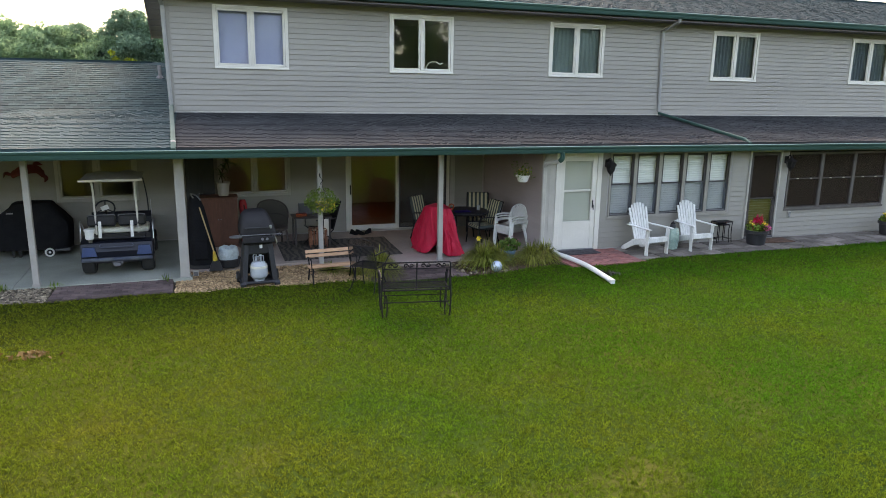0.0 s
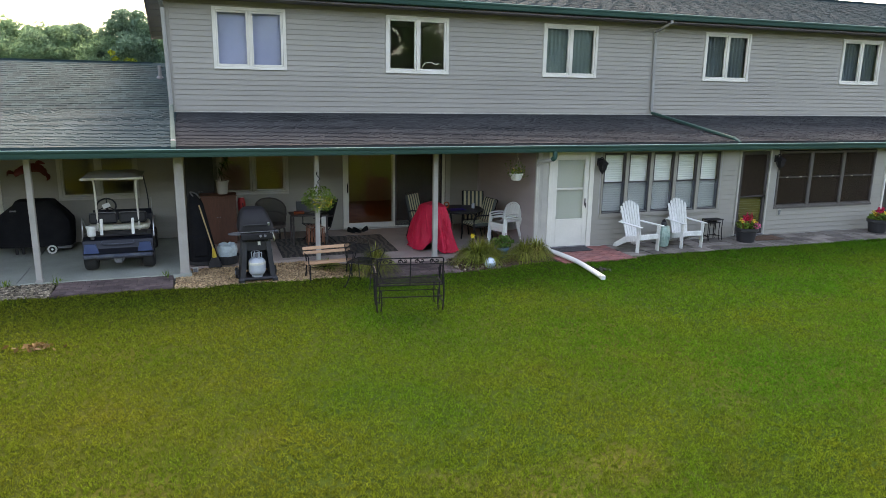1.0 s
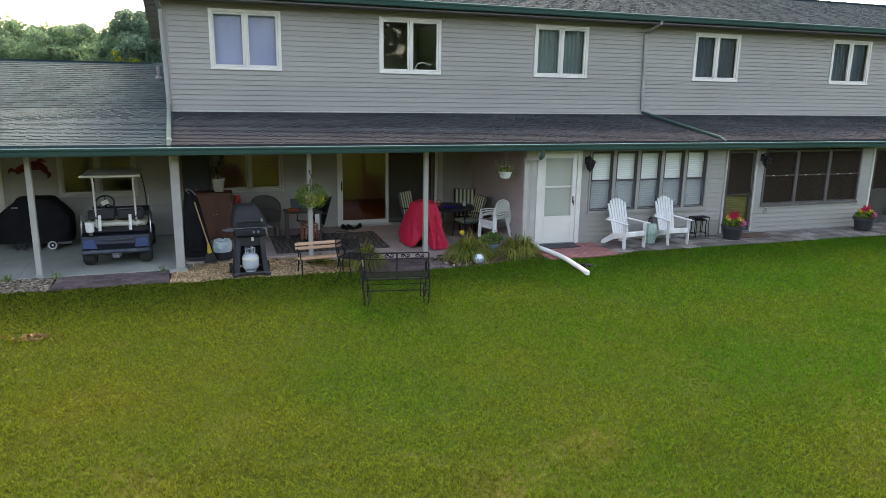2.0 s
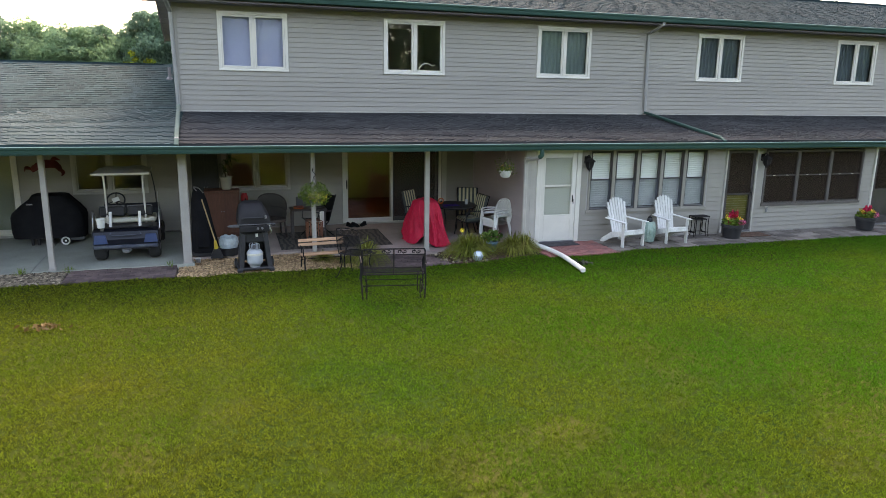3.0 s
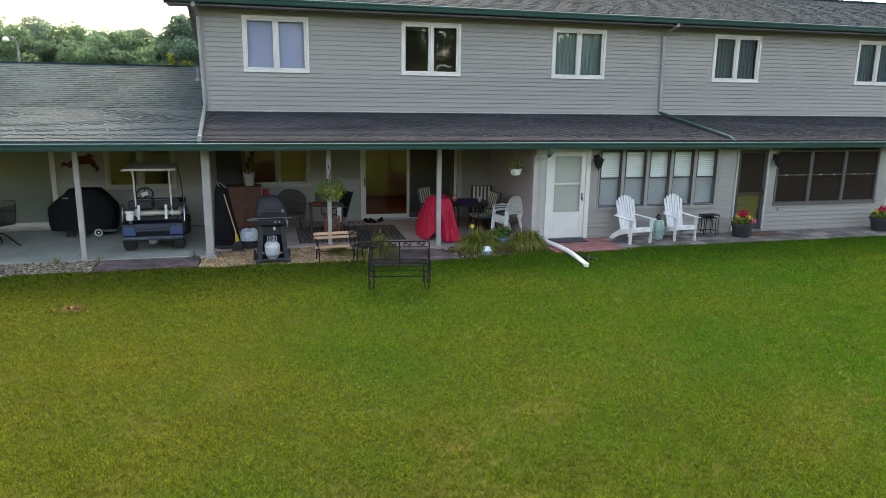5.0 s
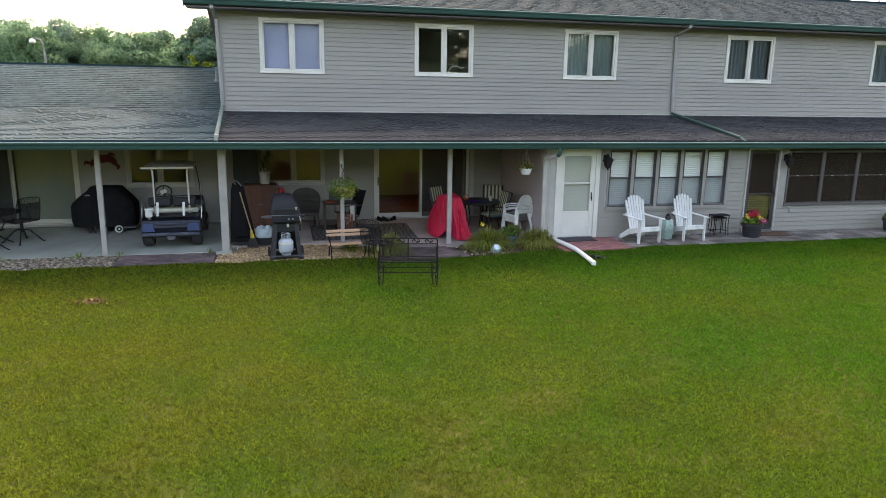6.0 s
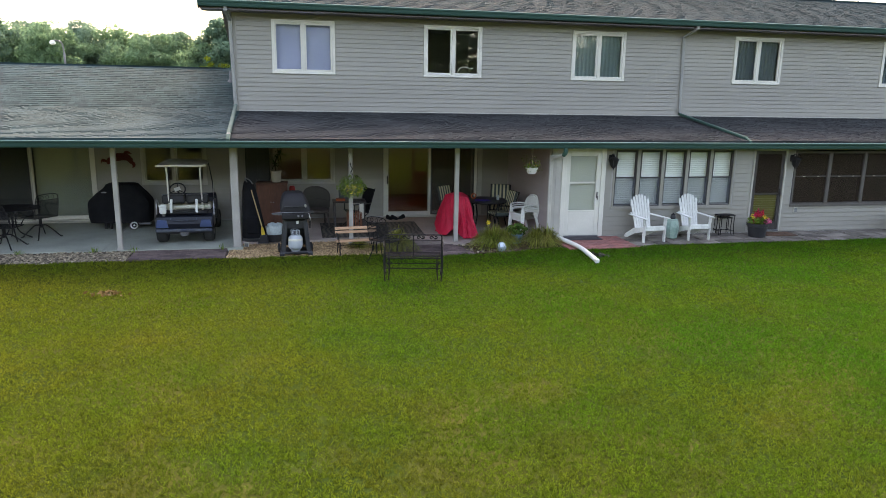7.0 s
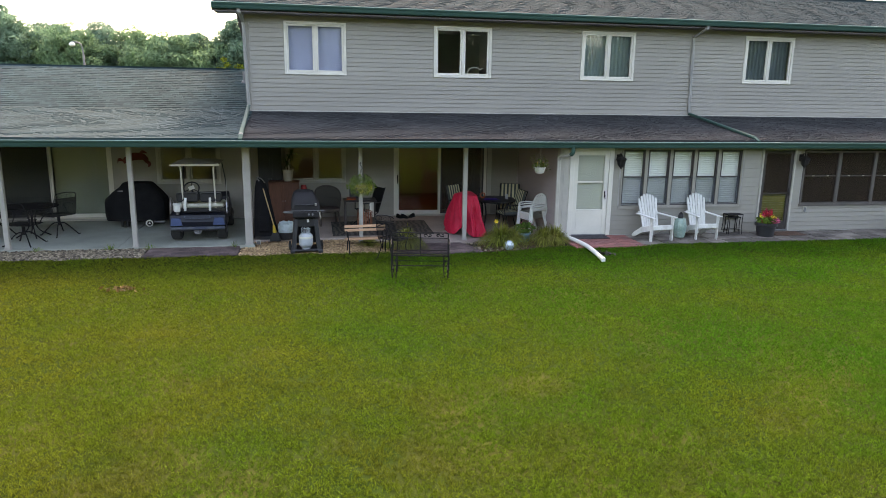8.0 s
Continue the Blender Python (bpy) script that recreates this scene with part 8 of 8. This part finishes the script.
bed("gravel_bed", -4.92, -1.5, -4.2, -2.55, -0.125, BEDDING, "soil under the pea gravel")
stones("gravel", (-4.9, -1.4, -4.25, -2.5), 11000, (0.012, 0.026), -0.122, GRAVEL, "tan pea gravel strip before the patio", "gravel", 3,
       lambda x, y: lawn_edge(x) - 0.03 < y < (-2.75 + 0.05 * (x + 4.8) if x < -2.35 else -2.62 - 0.72 * (x + 2.35)) - 0.02)
bed("cobble_bed", WING_L, -6.93, -4.16, -3.2, -0.125, BEDDING, "soil under the river stones")
stones("river_stones", (-14.5, -6.75, -4.2, -3.2), 10000, (0.015, 0.034), -0.115, COBBLE, "grey and tan river stones along the wing patio", "stones", 4,
       lambda x, y: lawn_edge(x) - 0.02 < y < -3.22 and (x < -6.9 or y > 0))
bed("mulch_bed", 0.56, 2.5, -4.4, -3.33, -0.10, MULCH, "brown bark mulch of the daylily bed")
stones("mulch_chips", (0.45, 2.52, -4.42, -3.33), 1600, (0.012, 0.03), -0.10, MULCH, "brown bark mulch chips", "mulch", 6)
stones("bed_stones", (0.2, 2.5, -4.42, -3.35), 110, (0.02, 0.05), -0.095, COBBLE, "pale stones edging the daylily bed", "stones", 8,
       lambda x, y: y < -4.22 or x < 0.75)


def grass_field():
    """Tufts of a few blades each, leaning one way together; dense where the lawn is seen, thin in the rest."""
    rng = np.random.default_rng(11)
    bands = [(-15.0, -11.5, -9.0, 6.5, 1500), (-11.5, -8.5, -9.5, 9.0, 1250), (-8.5, -4.0, -11.5, 14.5, 850),
             (-16.2, -15.0, -9.5, 7.5, 800), (-17.6, -16.2, -10.5, 8.5, 350), (-20.5, -17.6, -12.0, 9.0, 90), (-15.0, -4.0, -20.0, -9.6, 90), (-15.0, -4.0, 9.0, 24.0, 90)]
    T, each = [], 6
    for y0, y1, x0, x1, d in bands:
        n = int((y1 - y0) * (x1 - x0) * d)
        T.append(np.stack([rng.uniform(x0, x1, n), rng.uniform(y0, y1, n)], 1))
    T = np.concatenate(T)
    far = T[:, 1] < -14.6
    T[far] += rng.normal(0, 0.45, (int(far.sum()), 2))
    near = T[:, 1] > -5.2
    keep = np.ones(len(T), bool)
    e = np.array([lawn_edge(x) for x in T[near, 0]])
    keep[near] = T[near, 1] < e + rng.normal(0, 0.015, len(e))
    T = T[keep]
    m = len(T)
    z = np.array([lawn_z(x, y) for x, y in T]) + 0.02 * np.array([sstep(-7.0, -10.0, y) for y in T[:, 1]]) * np.sin(0.5 * T[:, 0]) * np.sin(0.7 * T[:, 1])
    wave = np.sin(T[:, 0] * 5.1 + 2 * np.sin(T[:, 1] * 3.3)) * np.sin(T[:, 1] * 4.7 + 2 * np.sin(T[:, 0] * 2.9))
    tall = rng.uniform(0.6, 1.35, m) * (1 + 0.15 * wave)
    way = rng.normal(0, 0.45, (m, 2))
    P = np.repeat(T, each, 0) + rng.normal(0, 0.008, (m * each, 2))
    n = len(P)
    h = rng.uniform(0.020, 0.040, n) * np.repeat(tall, each)
    a = rng.uniform(0, 2 * np.pi, n)
    w = rng.uniform(0.0024, 0.0052, n) * np.where(P[:, 1] > -8.5, 1.35, 1.0)
    lean = (np.repeat(way, each, 0) + rng.normal(0, 0.4, (n, 2))) * h[:, None]
    base = np.stack([P[:, 0], P[:, 1], np.repeat(z, each) - 0.004], 1)
    side = np.stack([np.cos(a) * w, np.sin(a) * w, np.zeros(n)], 1)
    tip = base + np.stack([lean[:, 0], lean[:, 1], h], 1)
    v = np.stack([base - side, base + side, tip], 1).reshape(-1, 3)
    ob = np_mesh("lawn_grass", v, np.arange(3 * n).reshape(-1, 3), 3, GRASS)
    return tagged(ob, "short mown green grass with yellow-brown patches", "grass", kind="stuff")


grass_field()


def tree(name, m, height, radius, seed, leafmat, label, low=0.22, clumps=170, per=260, size=0.11, group="trees"):
    rng = np.random.default_rng(seed)
    t = thing(name, m, label, "tree", group)
    bm = bmesh.new()
    tr = 0.022 * height + 0.05
    top = height * 0.62
    pts = [(0.15 * math.sin(i * 0.8 + seed), 0.12 * math.cos(i * 0.9 + seed), top * i / 6) for i in range(7)]
    tube(bm, pts, [tr * (1.25 - 0.95 * i / 6) for i in range(7)], 8)
    ends = []
    for k in range(9):
        i = 2 + k % 4
        a = k * 2.4 + seed
        L = radius * rng.uniform(0.55, 0.85)
        p = Vector(pts[i])
        q = p + Vector((math.cos(a) * L, math.sin(a) * L, L * rng.uniform(0.35, 0.8)))
        mid = (p + q) / 2 + Vector((0, 0, -0.06 * L))
        tube(bm, [p, mid, q], [tr * 0.42, tr * 0.28, tr * 0.1], 6)
        ends.append(q)
    part("trunk", bm, BARK, t, smooth=True)
    # clumps on an uneven crown
    zc = height * (low + (1 - low) / 2)
    hz = height * (1 - low) / 2
    d = rng.normal(size=(clumps, 3))
    d /= np.linalg.norm(d, axis=1)[:, None]
    lump = 1 + 0.22 * np.sin(3 * np.arctan2(d[:, 1], d[:, 0]) + seed) * np.cos(2.5 * d[:, 2] + seed)
    r = rng.uniform(0.45, 1.0, clumps) ** 0.5 * lump
    c = np.stack([d[:, 0] * radius * r, d[:, 1] * radius * r, zc + d[:, 2] * hz * np.minimum(r, 1.05)], 1)
    cr = rng.uniform(0.18, 0.34, clumps) * radius
    off = rng.normal(size=(clumps, per, 3))
    off /= np.linalg.norm(off, axis=2)[..., None]
    off *= (rng.uniform(0.35, 1.0, (clumps, per, 1)) ** 0.5) * cr[:, None, None] * np.array([1, 1, 0.7])
    v, f = leaf_quads((c[:, None] + off).reshape(-1, 3), size, rng)
    np_mesh("crown", v, f, 4, leafmat, t)
    return t


tree_kinds = [tree("tree", pose(-26.6, 43, 0) @ Matrix.Scale(1.08, 4), 8.0, 2.9, 1, HAZED_LEAF_B, "tall leafy green tree in the wood behind the house", 0.12, 150, 300, 0.095),
              tree("tree", pose(-21.9, 42, 0) @ Matrix.Scale(1.00, 4), 8.0, 3.3, 2, HAZED_LEAF, "broad leafy green tree in the wood behind the house", 0.12, 150, 300, 0.095),
              tree("tree", pose(-9.0, 43, 0) @ Matrix.Scale(1.08, 4), 8.1, 2.5, 3, HAZED_LEAF_B, "tall dark green tree in the wood behind the house", 0.12, 150, 300, 0.095),
              tree("tree", pose(-17.2, 43, 0) @ Matrix.Scale(1.00, 4), 7.8, 3.1, 4, HAZED_LEAF, "rounded light green tree in the wood behind the house", 0.12, 150, 300, 0.095)]
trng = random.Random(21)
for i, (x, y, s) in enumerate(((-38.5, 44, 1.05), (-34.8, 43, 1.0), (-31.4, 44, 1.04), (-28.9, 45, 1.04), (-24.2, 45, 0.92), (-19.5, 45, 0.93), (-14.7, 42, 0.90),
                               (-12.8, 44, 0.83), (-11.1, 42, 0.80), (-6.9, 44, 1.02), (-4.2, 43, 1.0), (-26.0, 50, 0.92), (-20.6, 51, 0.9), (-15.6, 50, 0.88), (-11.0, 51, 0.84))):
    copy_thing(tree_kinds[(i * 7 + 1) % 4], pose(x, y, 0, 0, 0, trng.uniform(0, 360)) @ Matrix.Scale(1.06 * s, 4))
# unseen row added for the panes to mirror, lower where window_3 looks
far_a = tree("tree", pose(-58, -68, 0), 9.5, 4.4, 11, HAZED_LEAF_B, "unseen leafy green tree across the lawn, added for window reflections", 0.12, 60, 60, 0.32, "trees across the lawn")
far_b = tree("tree", pose(-54, -72, 0), 9.0, 4.8, 12, HAZED_LEAF, "unseen broad green tree across the lawn, added for window reflections", 0.12, 60, 60, 0.32, "trees across the lawn")
for i in range(28):
    src = (far_a, far_b)[i % 2]
    x = -52 + i * 6.2 + trng.uniform(-1.5, 1.5)
    y = -66 - trng.uniform(0, 9)
    copy_thing(src, pose(x, y, 0, 0, 0, trng.uniform(0, 360)) @ Matrix.Scale(trng.uniform(0.95, 1.1) * (1.05 if 22 < x < 42 else 1.55), 4))
for x, y, h in ((-10.1, 39.5, 5.9), (-26.6, 39.5, 5.8), (-9.0, 40, 5.5)):
    tree("shrub", pose(x, y, 0), h, 0.9, int(-x * 10), YELLOWLEAF, "yellow-green tall shrub behind the low roof", 0.1, 22, 60, 0.09, "shrubs")


def street_lamp():
    t = thing("street_lamp", pose(-16.1, 25, 0), "tall grey street lamp with a white lantern head", "street lamp")
    part("pole", tube(bmesh.new(), [(0, 0, 0), (0, 0, 3), (0.0, 0, 5.3)], [0.09, 0.075, 0.06], 10), GREYMETAL, t, smooth=True)
    part("arm", tube(bmesh.new(), smooth_path([(0, 0, 5.25), (-0.05, 0, 5.75), (-0.22, 0, 5.96), (-0.5, 0, 5.98)], 4), 0.035, 8), GREYMETAL, t, smooth=True)
    part("lamp_head", lathe(bmesh.new(), [(0.05, 0.0), (0.15, 0.05), (0.165, 0.12), (0.12, 0.22), (0.05, 0.26)], 14, (-0.55, 0, 5.73)), WHITEPLASTIC, t, smooth=True)


street_lamp()
